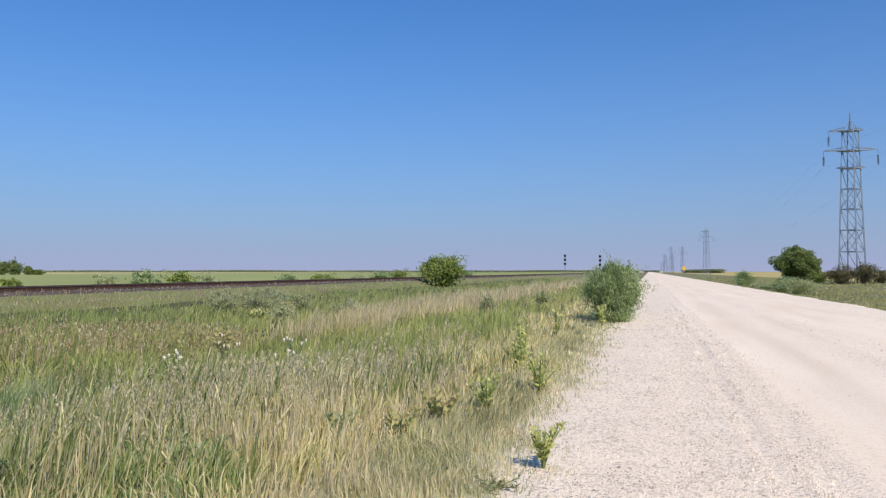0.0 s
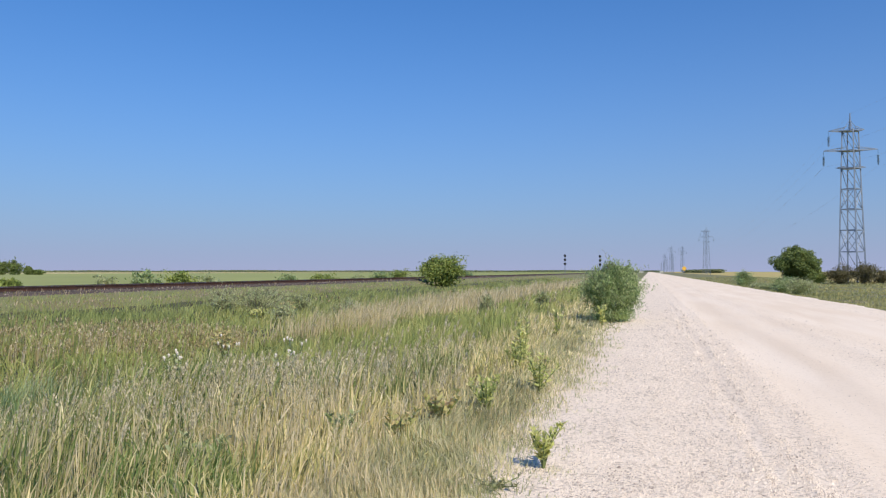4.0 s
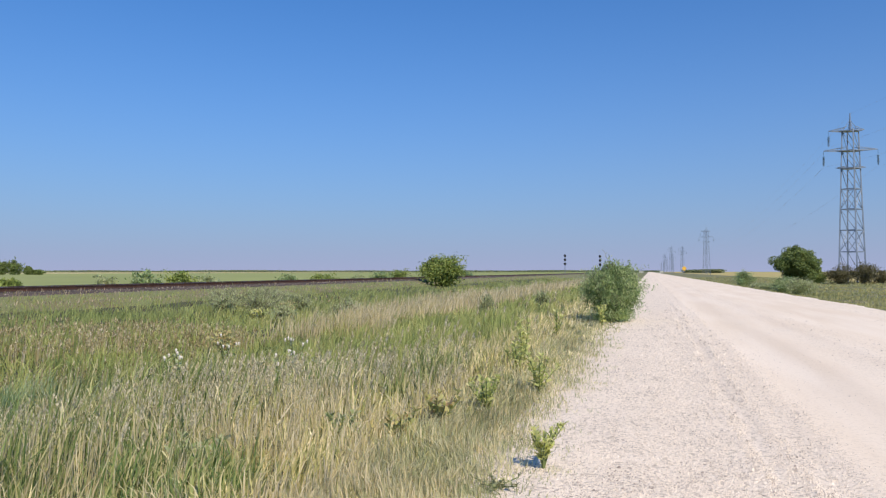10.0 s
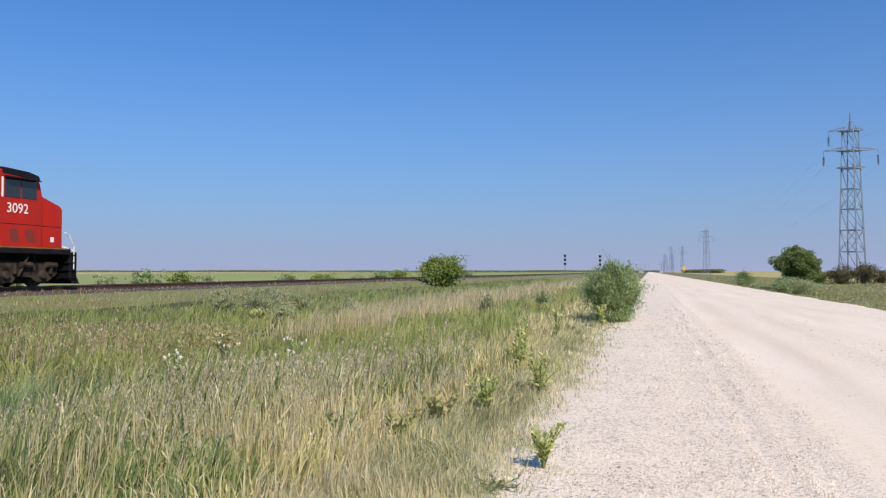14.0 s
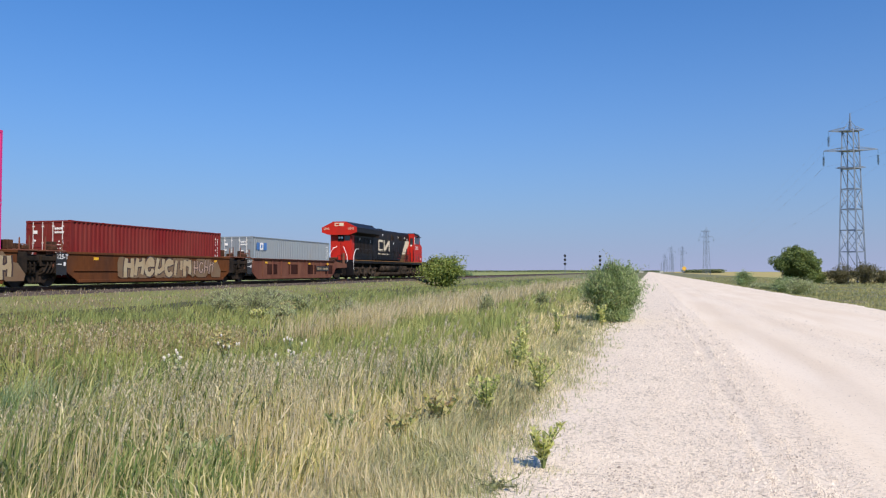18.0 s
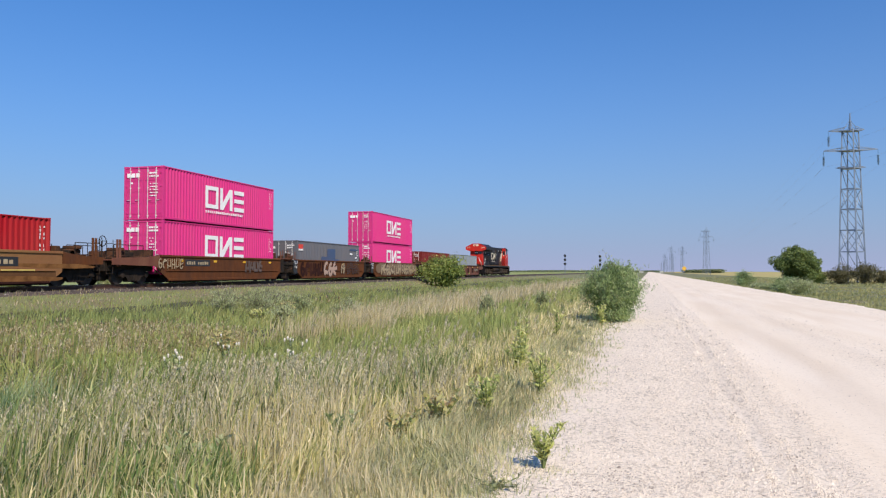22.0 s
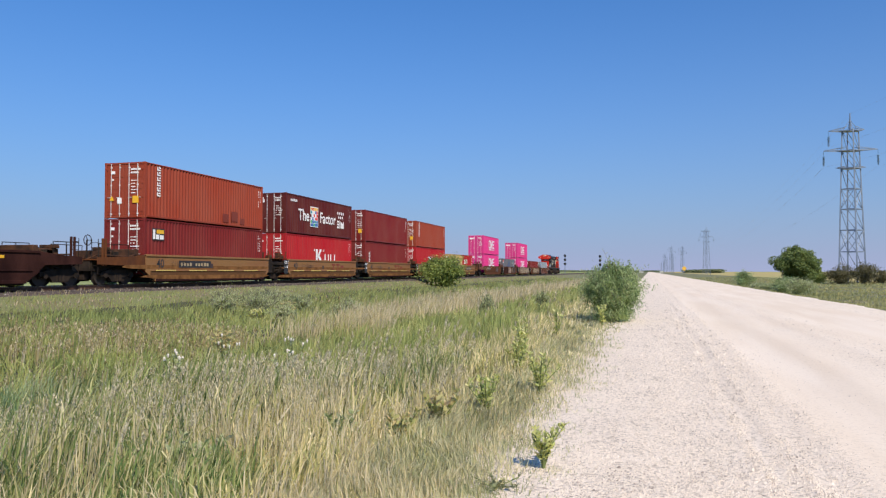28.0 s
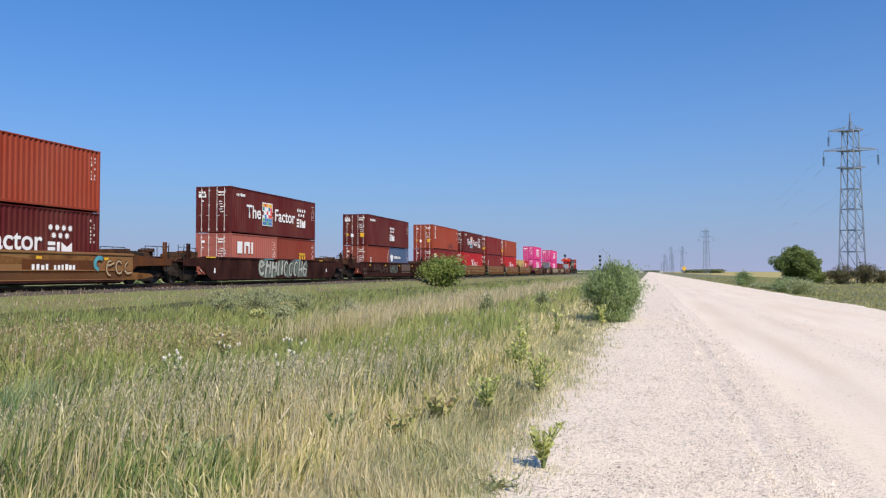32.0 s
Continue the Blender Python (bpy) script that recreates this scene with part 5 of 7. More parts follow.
    solid("grimy_stripe", M_LDIRT, lambda g: g.prism([(3.2, 1.70), (4.45, 1.70), (5.06, 2.47), (3.78, 2.42)], 0, 0.979, 0.985))
    solid("red_side_panel", M_LRED, lambda g: g.prism([(5.08, 2.49), (6.36, 2.49), (6.36, 3.80)], 0, 0.979, 0.986))
    solid("grimy_red_panel", M_LGRIME, lambda g: g.prism([(4.47, 1.70), (6.36, 1.70), (6.36, 2.47), (5.08, 2.47)], 0, 0.979, 0.986))
    for y in (4.5, 5.55):
        for z in (2.05, 2.22):
            solid("vent_slot", M_LBLACK, lambda g: g.box(0.986, 0.992, y, y + 0.36, z, z + 0.07))
    # two flat slanted marks in a darker red, low on the cab side
    for y in (6.95, 7.75):
        solid("step_recess", M_LGRIME, lambda g: g.prism([(y, 2.35), (y + 0.12, 1.85), (y + 0.55, 1.85), (y + 0.42, 2.4)], 0, 1.501, 1.504), "darker red slanted mark on the cab side")
    for y in (3.95, 5.15, 6.3):
        solid("rail_stanchion", M_LBLACK, lambda g: g.cbox(1.40, 1.47, y, y + 0.07, 1.66, 3.02, 0.008))
    for y in (-0.6, 0.4, 5.2, 5.9):
        solid("grille_frame", M_LDIRT, lambda g: g.box(0.979, 0.986, y, y + 0.03, 3.75, 4.4))
    for s in (-1, 1):
        solid("front_rail", M_WHITE, lambda g: g.path([(s * 0.55, 10.5, 1.35), (s * 0.55, 10.85, 1.75), (s * 0.75, 11.0, 1.55), (s * 0.9, 10.9, 1.0), (s * 0.9, 10.7, 0.7)], 0.028, 6), "white painted front rail")
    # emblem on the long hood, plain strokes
    solid("emblem", M_LCREAM, lambda g: (g.box(0.979, 0.988, -3.3, -3.08, 2.62, 3.72), g.box(0.979, 0.9875, -3.08, -2.1, 3.52, 3.72), g.box(0.979, 0.9875, -3.08, -2.1, 2.62, 2.82)))
    solid("emblem", M_LCREAM, lambda g: g.prism([(-1.8, 2.62), (-1.45, 2.62), (-0.32, 3.35), (-0.32, 2.62), (-0.1, 2.62), (-0.1, 3.72), (-0.45, 3.72), (-1.58, 3.0), (-1.58, 3.72), (-1.8, 3.72)], 0, 0.979, 0.988))
    tagged(blocks(root, M_LCREAM, mark_bars(-3.4, 2.3, 3.2, 0.12, 9, 9), "small_lettering", 0.984), kind="stuff")
    write("3092", 0.40, M_WHITE, root, (1.506, 6.82, 3.02), bold=0.004)
    solid("rear_emblem", M_LCREAM, lambda g: (g.box(-0.42, -0.34, -10.575, -10.56, 4.62, 4.9), g.box(-0.34, -0.06, -10.575, -10.56, 4.83, 4.9), g.box(-0.34, -0.06, -10.575, -10.56, 4.62, 4.69), g.box(0.02, 0.42, -10.575, -10.56, 4.62, 4.9)))
    for x in (-1.45, 0.85):
        write("3092", 0.19, M_LCREAM, root, (x, -10.572, 4.30), REAR, 0.002)
    for y, z in ((2.5, 4.08), (5.5, 4.0), (4.6, 4.1), (1.0, 3.4), (-0.4, 3.45), (-5.6, 3.35), (-8.2, 3.5), (-2.2, 4.1)):
        plate(root, y, y + 0.17, z, z + 0.2, M_WHITE, "notice", x=0.982)
    for y, z in ((2.9, 2.35), (2.6, 1.95)):
        plate(root, y, y + 0.3, z, z + 0.05, M_LRED, "notice", x=0.982)
    # walkway rails
    for s in (-1, 1):
        x = s * 1.44
        for i in range(9):
            y = -9.0 + i * 1.8
            solid("handrail_post", M_LBLACK, lambda g: g.cyl((x, y, 1.6), (x, y, 2.66), 0.022, seg=5))
        solid("handrail", M_LBLACK, lambda g: g.cyl((x, -9.0, 2.66), (x, 5.4, 2.66), 0.02, seg=5))
        solid("grab_rail", M_WHITE, lambda g: g.path([(x, -10.75, 0.75), (x, -10.75, 1.9), (x, -10.5, 2.35), (x, -10.2, 2.6), (x, -9.6, 2.62)], 0.024, 6), "white painted grab rail")
        solid("grab_rail", M_WHITE, lambda g: g.path([(x * 0.62, -10.85, 1.3), (x * 0.62, -10.85, 1.95), (x * 0.35, -10.6, 2.7), (x * 0.2, -10.3, 2.85)], 0.024, 6), "white painted grab rail")
        solid("grab_rail", M_WHITE, lambda g: g.path([(x, 10.55, 0.75), (x, 10.55, 1.75), (x, 10.25, 2.25), (x, 10.0, 2.35)], 0.024, 6), "white painted grab rail")
        solid("grab_rail", M_WHITE, lambda g: g.path([(x * 0.8, 10.75, 0.9), (x * 0.8, 10.8, 1.6), (x * 0.5, 10.7, 1.75)], 0.03, 6), "white painted grab rail")
        for k in range(4):
            for ya, yb in ((-10.95, -10.5), (10.2, 10.65)):
                solid("step", M_LBLACK, lambda g: g.cbox(*sorted((s * 0.95, s * 1.48)), ya, yb, 0.35 + k * 0.33, 0.40 + k * 0.33, 0.01))
        for ya in (-10.97, 10.63):
            solid("step_side", M_LBLACK, lambda g: g.cbox(*sorted((s * 0.92, s * 1.5)), ya, ya + 0.03, 0.3, 1.5, 0.008))
    solid("snow_plough", M_LBLACK, lambda g: (g.prism([(10.45, 0.12), (10.95, 0.10), (10.6, 0.75), (10.45, 0.75)], 0, -1.4, 1.4)))
    solid("pilot_plate", M_LBLACK, lambda g: g.cbox(-1.45, 1.45, 10.3, 10.45, 0.25, 1.4, 0.02))
    solid("rear_plate", M_LBLACK, lambda g: g.cbox(-1.45, 1.45, -10.85, -10.7, 0.3, 1.4, 0.02))
    for y in (10.5, -11.3):
        solid("coupler", M_UNDER, lambda g: g.cbox(-0.17, 0.17, y, y + 0.5, 0.72, 1.02, 0.04))
    for x in (-0.6, 0.5):
        solid("air_hose", M_UNDER, lambda g: g.path([(x, -10.85, 1.1), (x, -11.05, 0.9), (x + 0.05, -11.1, 0.45)], 0.03, 6))
    # tanks and trucks
    solid("fuel_tank", M_LTRUCK, lambda g: g.prism([(0.36, -1.40), (0.22, -1.1), (0.22, 1.1), (0.36, 1.40), (0.60, 1.42), (0.60, -1.42)][::-1], 1, -3.9, 1.9))
    solid("equipment_tank", M_LTRUCK, lambda g: g.prism([(0.40, -1.38), (0.22, -1.1), (0.22, 1.1), (0.40, 1.38), (1.2, 1.42), (1.2, -1.42)][::-1], 1, 1.9, 4.1))
    solid("tank_core", M_UNDER, lambda g: g.box(-0.75, 0.75, -3.9, 1.9, 0.6, 1.38))
    for s in (-1, 1):
        solid("air_tank", M_LTRUCK, lambda g: (g.cyl((s * 1.12, -3.5, 0.96), (s * 1.12, 1.6, 0.96), 0.32, seg=18), g.cyl((s * 1.12, 1.6, 0.96), (s * 1.12, 1.74, 0.96), 0.32, 0.2, seg=18)), "dusty black cylindrical air tank", True)
        for y in (-2.6, -0.9, 0.7):
            solid("tank_strap", M_UNDER, lambda g: g.cyl((s * 1.12, y, 0.96), (s * 1.12, y + 0.09, 0.96), 0.333, seg=18))
    for y in (-3.0, 2.4, 3.2):
        solid("filler_box", M_LTRUCK, lambda g: g.cbox(1.3, 1.46, y, y + 0.6, 0.8, 1.2, 0.03))
    solid("centre_frame", M_UNDER, lambda g: g.box(-0.62, 0.62, -10.2, 9.9, 0.14, 1.38))
    for yc in (-7.3, 7.1):
        for s in (-1, 1):
            x0, x1 = sorted((s * 1.02, s * 1.2))
            outline = [(-2.75, 0.55), (-2.75, 0.85), (-1.9, 1.05), (1.9, 1.05), (2.75, 0.85), (2.75, 0.55), (2.2, 0.22), (1.6, 0.22), (1.25, 0.42), (0.55, 0.42), (0.35, 0.20), (-0.35, 0.20), (-0.55, 0.42), (-1.25, 0.42), (-1.6, 0.22), (-2.2, 0.22)]
            solid("truck_frame", M_LTRUCK, lambda g: g.prism([(yc + a, b) for a, b in outline], 0, x0, x1))
            for k in (-1, 0, 1):
                solid("axle_box", M_LTRUCK, lambda g: (g.cyl((s * 1.15, yc + k * 1.9, 0.5), (s * 1.33, yc + k * 1.9, 0.5), 0.2, 0.15, seg=10)))
                solid("spring", M_LTRUCK, lambda g: g.cyl((s * 1.25, yc + k * 1.9 + 0.42, 0.55), (s * 1.25, yc + k * 1.9 + 0.42, 1.0), 0.09, seg=8))
            for k in (-1.35, 0.55):
                solid("damper", M_LTRUCK, lambda g: g.cyl((s * 1.3, yc + k, 0.45), (s * 1.3, yc + k + 0.5, 1.28), 0.05, seg=6))
                solid("sand_pipe", M_LTRUCK, lambda g: g.path([(s * 1.1, yc + k + 1.0, 1.3), (s * 1.22, yc + k + 0.9, 0.7), (s * 0.95, yc + k + 1.15, 0.15)], 0.03, 5))
            for k in (-2.3, -0.95, 0.95, 2.3):
                solid("brake_cylinder", M_LTRUCK, lambda g: g.cyl((s * 1.27, yc + k - 0.3, 0.92), (s * 1.27, yc + k + 0.3, 0.92), 0.12, seg=8))
        for k in (-1, 0, 1):
            add_axle(root, yc + k * 1.9, 0.53, 1.12)
    # lamps, horn, exhaust
    for x in (-0.12, 0.12):
        solid("headlight", M_LAMP, lambda g: g.cyl((x, -10.17, 3.62), (x, -10.24, 3.62), 0.1, seg=12))
        solid("headlight", M_LAMP, lambda g: g.cyl((x, 8.45, 4.62), (x, 8.6, 4.62), 0.1, seg=12))
    for x in (-0.8, 0.8):
        solid("ditch_light", M_LAMP, lambda g: g.cyl((x, 10.45, 1.25), (x, 10.53, 1.25), 0.09, seg=10))
    solid("classification_lamp", M_LAMP, lambda g: g.cyl((1.2, 6.33, 3.45), (1.2, 6.25, 3.45), 0.09, seg=10))
    solid("exhaust_stack", M_LBLACK, lambda g: g.cbox(-0.35, 0.35, -1.4, -0.4, 4.72, 4.9, 0.04))
    solid("horn", M_UNDER, lambda g: (g.cbox(-0.3, 0.3, -3.2, -2.7, 4.7, 4.92, 0.03), g.cyl((0.1, -3.4, 4.98), (0.1, -2.6, 4.98), 0.04, 0.09, seg=8), g.cyl((-0.1, -3.4, 4.98), (-0.1, -2.6, 4.98), 0.04, 0.09, seg=8)))
    solid("antenna", M_UNDER, lambda g: g.cbox(-0.2, 0.2, 7.1, 7.5, 4.78, 4.88, 0.03))
    return root


rides(locomotive(), 152.0)
cars()
stacked_loads()


# ---- grass and loose stones ----
M_VERGE = leafmat("verge_grass_blades", [(0.15, 0.20, 0.06), (0.36, 0.375, 0.135), (0.61, 0.55, 0.245), (0.86, 0.74, 0.41), (0.96, 0.86, 0.58)], scale=0.9, transl=0.26, own=0.8)
M_LUSH = leafmat("lush_verge_blades", [(0.085, 0.155, 0.045), (0.165, 0.245, 0.075), (0.295, 0.34, 0.118), (0.50, 0.48, 0.228), (0.82, 0.735, 0.455)], scale=0.9, transl=0.26, own=0.85)
M_MEADOW = leafmat("meadow_blades", [(0.20, 0.27, 0.085), (0.30, 0.365, 0.115), (0.40, 0.44, 0.15), (0.53, 0.51, 0.20), (0.65, 0.58, 0.29)], scale=0.35, transl=0.36, own=0.5)
M_SOFT = leafmat("fine_meadow_blades", [(0.30, 0.37, 0.125), (0.35, 0.41, 0.145), (0.41, 0.44, 0.165), (0.47, 0.46, 0.20)], scale=0.18, transl=0.42, own=0.4)
M_GOLD = leafmat("ripe_grass_blades", [(0.35, 0.315, 0.14), (0.53, 0.46, 0.245), (0.68, 0.59, 0.36), (0.80, 0.70, 0.475)], scale=0.5, transl=0.38, own=0.7)
M_EDGE = leafmat("edge_grass_blades", [(0.22, 0.27, 0.13), (0.39, 0.40, 0.21), (0.58, 0.54, 0.32), (0.80, 0.73, 0.48)], scale=1.4, transl=0.35, own=0.6)
M_OLIVE = leafmat("olive_verge_blades", [(0.28, 0.31, 0.12), (0.38, 0.38, 0.16), (0.50, 0.46, 0.21), (0.68, 0.57, 0.31)], scale=0.10, transl=0.45, own=0.22)
M_BLUEGRASS = leafmat("blue_green_blades", [(0.13, 0.22, 0.09), (0.22, 0.32, 0.15), (0.34, 0.42, 0.22), (0.52, 0.55, 0.34)], scale=0.9, transl=0.3)
M_BROWNWEED = leafmat("brown_flower_heads", [(0.20, 0.18, 0.07), (0.33, 0.28, 0.13), (0.50, 0.42, 0.25), (0.72, 0.64, 0.45)], scale=0.5, transl=0.3)
M_SEED = leafmat("seed_heads", [(0.38, 0.33, 0.20), (0.54, 0.48, 0.30), (0.69, 0.62, 0.42), (0.84, 0.76, 0.55)], transl=0.45, scale=0.7)
M_PINKWEED = leafmat("dry_shoulder_weeds", [(0.24, 0.24, 0.10), (0.37, 0.31, 0.18), (0.50, 0.41, 0.28), (0.58, 0.48, 0.35)], scale=0.3, transl=0.35)
RNG = np.random.default_rng(11)


def clump(x, y, f=1.0):
    """Direction in which a tuft leans, the same for neighbours."""
    return 2.2 * np.sin(x * 2.1 * f + 1.3 * np.sin(y * 1.7 * f)) + 1.9 * np.sin(y * 2.6 * f + 0.8 * x * f)


TABLE = RNG.random((64, 64))


def lumps(x, y, f=2.6):
    """Smooth random lumps, 0 to 1, about 1 / f metres wide."""
    u, v = x * f + 500.3, y * f + 700.7
    i, j = np.floor(u).astype(int), np.floor(v).astype(int)
    p, q = u - i, v - j
    p, q = p * p * (3 - 2 * p), q * q * (3 - 2 * q)
    a, b, c, d = TABLE[i % 64, j % 64], TABLE[(i + 1) % 64, j % 64], TABLE[i % 64, (j + 1) % 64], TABLE[(i + 1) % 64, (j + 1) % 64]
    return (a * (1 - p) + b * p) * (1 - q) + (c * (1 - p) + d * p) * q


def blades(x, y, z, height, width, lean=0.55, wind=(0.22, -0.05), fine=True, tuft=0.0, at=(0.0, 0.0)):
    """Curved, pointed blades: five triangles each, three where they stand far off."""
    n = len(x)
    a = RNG.uniform(0, 2 * np.pi, n)
    bend = np.abs(RNG.normal(0, lean, n))
    ca = clump(x + at[0], y + at[1])
    dx, dy = np.cos(a) * bend + wind[0] + tuft * np.cos(ca), np.sin(a) * bend + wind[1] + tuft * np.sin(ca)
    wa = RNG.uniform(0, 2 * np.pi, n)
    wx, wy = np.cos(wa) * width / 2, np.sin(wa) * width / 2
    rings = ((0.0, 0.0, 0.8), (0.42, 0.18, 1.0), (0.78, 0.58, 0.7)) if fine else ((0.0, 0.0, 0.8), (0.6, 0.34, 1.0))
    k = 2 * len(rings) + 1
    v = np.empty((n, k, 3), np.float32)
    for i, (u, b, w) in enumerate(rings):
        for j, sg in ((0, -1), (1, 1)):
            v[:, 2 * i + j, 0] = x + dx * b * height + sg * wx * w
            v[:, 2 * i + j, 1] = y + dy * b * height + sg * wy * w
            v[:, 2 * i + j, 2] = z + u * height * (1 - 0.25 * b * bend)
    v[:, k - 1, 0], v[:, k - 1, 1], v[:, k - 1, 2] = x + dx * height, y + dy * height, z + height * (1 - 0.38 * np.minimum(bend, 1.6))
    f = np.array([(0, 1, 3), (0, 3, 2), (2, 3, 5), (2, 5, 4), (4, 5, 6)] if fine else [(0, 1, 3), (0, 3, 2), (2, 3, 4)], np.int32)
    return v.reshape(-1, 3), (f[None] + (k * np.arange(n, dtype=np.int32))[:, None, None]).reshape(-1, 3)


def heads(x, y, z, height, size, per=9, droop=0.3, top=0.26):
    """Loose panicles: small flakes along the nodding top of a thin stalk."""
    n = len(x)
    a = RNG.normal(0.1, 0.7, n)
    lx, ly = np.cos(a) * droop, np.sin(a) * droop
    sv, sf = blades(x, y, z, height, size * 0.11, lean=0.02, wind=(0.12, 0), fine=False)
    verts, faces, k = [sv], [sf], len(sv)
    for q in range(per):
        t = (q + RNG.uniform(0.1, 0.9, n)) / per
        b = RNG.uniform(0, 2 * np.pi, n)
        rad = size * RNG.uniform(0.0, 0.34, n) * (1.15 - t)
        cx = x + 0.10 * height + lx * height * top * t ** 1.5 + np.cos(b) * rad
        cy = y + ly * height * top * t ** 1.5 + np.sin(b) * rad
        cz = z + height * (1 - top + top * (t - 0.45 * droop * t ** 3))
        w, l = size * 0.075 * RNG.uniform(0.6, 1.3, n), size * RNG.uniform(0.25, 0.6, n)
        tilt = RNG.uniform(0.1, 0.7, n)
        p = np.empty((n, 4, 3), np.float32)
        p[:, 0] = np.stack([cx - np.cos(b) * l * tilt * 0.5, cy - np.sin(b) * l * tilt * 0.5, cz - l * 0.45], 1)
        p[:, 1] = np.stack([cx + np.cos(b + 1.6) * w, cy + np.sin(b + 1.6) * w, cz], 1)
        p[:, 2] = np.stack([cx + np.cos(b) * l * tilt * 0.5, cy + np.sin(b) * l * tilt * 0.5, cz + l * 0.45], 1)
        p[:, 3] = np.stack([cx - np.cos(b + 1.6) * w, cy - np.sin(b + 1.6) * w, cz], 1)
        base = 4 * np.arange(n, dtype=np.int32)[:, None] + k
        verts.append(p.reshape(-1, 3))
        faces.append(np.concatenate([base + np.array([[0, 1, 2]]), base + np.array([[0, 2, 3]])]))
        k += 4 * n
    return np.concatenate(verts), np.concatenate(faces)


def scatter(n, r0, r1, a0, a1, x0, x1):
    """Places thinning out with distance, in the strip x0..x1."""
    r = r0 * (r1 / r0) ** RNG.random(n)
    a = np.radians(RNG.uniform(a0, a1, n))
    x, y = -r * np.sin(a), r * np.cos(a)
    k = (x > x0) & (x < x1)
    return x[k], y[k], r[k]


def patchy(x, y, f=1.0, s=0.0):
    return np.sin(x * 0.9 * f + s) * np.sin(y * 0.37 * f + 1.3 * s) + 0.6 * np.sin(x * 0.31 * f - y * 0.23 * f + 2 * s)


def gz(x, y):
    return ground_z(x) + swell(x, y) - 0.02


def tall(x):
    """Usual height of the growth by the distance from the road's edge."""
    n = -x
    return np.interp(n, [0.7, 1.15, 1.6, 2.2, 3.2, 4.5, 6.0, 9.0, 15, 20, 21.8, 23.2, 24], [0.05, 0.10, 0.20, 0.36, 0.50, 0.58, 0.52, 0.56, 0.50, 0.42, 0.30, 0.2, 0.1])


def stuff(name, label, verts, faces, material, category="grass", parent=None):
    ob = new(name, big_mesh(name, verts, faces, material))
    if parent:
        ob.parent = parent
        return ob
    return tagged(ob, label, category, kind="stuff")


SWAYING = []     # (thing, phase, degrees)


def grass():
    # verge between road and ditch, in tufts that sway
    x, y, r = scatter(150000, 3.2, 75, -1, 66, -6.8, -0.9)
    x2, y2, r2 = scatter(110000, 11, 70, -1, 40, -6.8, -0.9)
    x, y, r = np.concatenate([x, x2]), np.concatenate([y, y2]), np.concatenate([r, r2])
    lump = 0.65 * lumps(x, y, 2.6) + 0.35 * lumps(x, y, 6.0)
    keep = RNG.random(len(x)) < np.interp(-x, [0.9, 1.15, 1.5, 2.0], [0.02, 0.22, 0.75, 1.0]) * np.interp(lump, [0.3, 0.5, 0.65], [0.10, 0.6, 1.0])
    x, y, r, lump = x[keep], y[keep], r[keep], lump[keep]
    h = tall(x) * RNG.uniform(0.35, 1.12, len(x)) * (1 + 0.16 * patchy(x, y)) * np.interp(lump, [0.3, 0.7], [0.65, 1.25])
    w = np.where(r < 11, np.maximum(0.0125, 0.00165 * r), np.maximum(0.0135, 0.00105 * r)) * RNG.uniform(0.4, 1.5, len(x))
    w = w * np.interp(-x, [0.8, 1.3, 2.2, 3.2], [0.4, 0.6, 0.85, 1.05])
    root = tagged(new("verge_grass"), "tall mixed green and straw-coloured roadside grass swaying in wind", "grass", kind="stuff")
    near = r < 13
    cell = (np.floor(-x / 1.4) * 100 + np.floor(y / 1.8)).astype(int)
    for c in np.unique(cell[near]):
        k = near & (cell == c)
        cx, cy = float(x[k].mean()), float(y[k].mean())
        cz = float(gz(np.array([cx]), np.array([cy]))[0])
        v, f = blades(x[k] - cx, y[k] - cy, gz(x[k], y[k]) - cz, h[k], w[k], lean=0.34, wind=(0.07, -0.03), tuft=0.10, at=(cx, cy))
        t = stuff("grass_tuft", "", v, f, M_LUSH if cx < -3.4 - 0.5 * math.sin(cy) else M_VERGE, parent=root)
        t.location = (cx, cy, cz)
        SWAYING.append((t, cx * 0.9 + cy * 0.5, 1.3))
    split = -3.5 - 0.5 * np.sin(y * 0.6) + 0.4 * (lumps(x, y, 1.2) - 0.5)
    for k, m in ((~near & (x > split), M_VERGE), (~near & (x <= split), M_MEADOW)):
        v, f = blades(x[k], y[k], gz(x[k], y[k]), h[k], w[k], lean=0.36, wind=(0.12, -0.03), tuft=0.15, fine=False)
        stuff("grass_tuft", "", v, f, m, parent=root)
    # blue-green tussock at the ditch
    x, y = RNG.normal(-7.1, 0.35, 900), RNG.normal(7.0, 0.5, 900)
    v, f = blades(x, y, gz(x, y), RNG.uniform(0.3, 0.75, 900), RNG.uniform(0.007, 0.014, 900), lean=0.55, wind=(0.1, 0), tuft=0.2)
    stuff("tussock_grass", "blue-green arching tussock grass at the ditch", v, f, M_BLUEGRASS)
    # low grass creeping onto the gravel, in thin tufts with bare stone between them
    x, y, r = scatter(130000, 3.2, 60, -1, 32, -2.2, -0.45)
    fray = 0.13 * np.sin(y * 1.3) + 0.10 * np.sin(y * 3.7 + 1) + 0.08 * np.sin(y * 7.9)
    edge = -x + fray - np.interp(y, [4.5, 6, 8, 14], [0.30, 0.2, 0.06, 0.0])
    spot = np.sin(x * 9 + 2 * np.sin(y * 3.1)) * np.sin(y * 6.3 + 1.5 * np.sin(x * 5)) + 0.4 * np.sin(y * 17 + x * 13)
    keep = RNG.random(len(x)) < np.interp(edge + 0.22 * spot, [0.48, 0.66, 0.92, 1.3], [0.0, 0.16, 0.6, 0.95])
    x, y, r = x[keep], y[keep], r[keep]
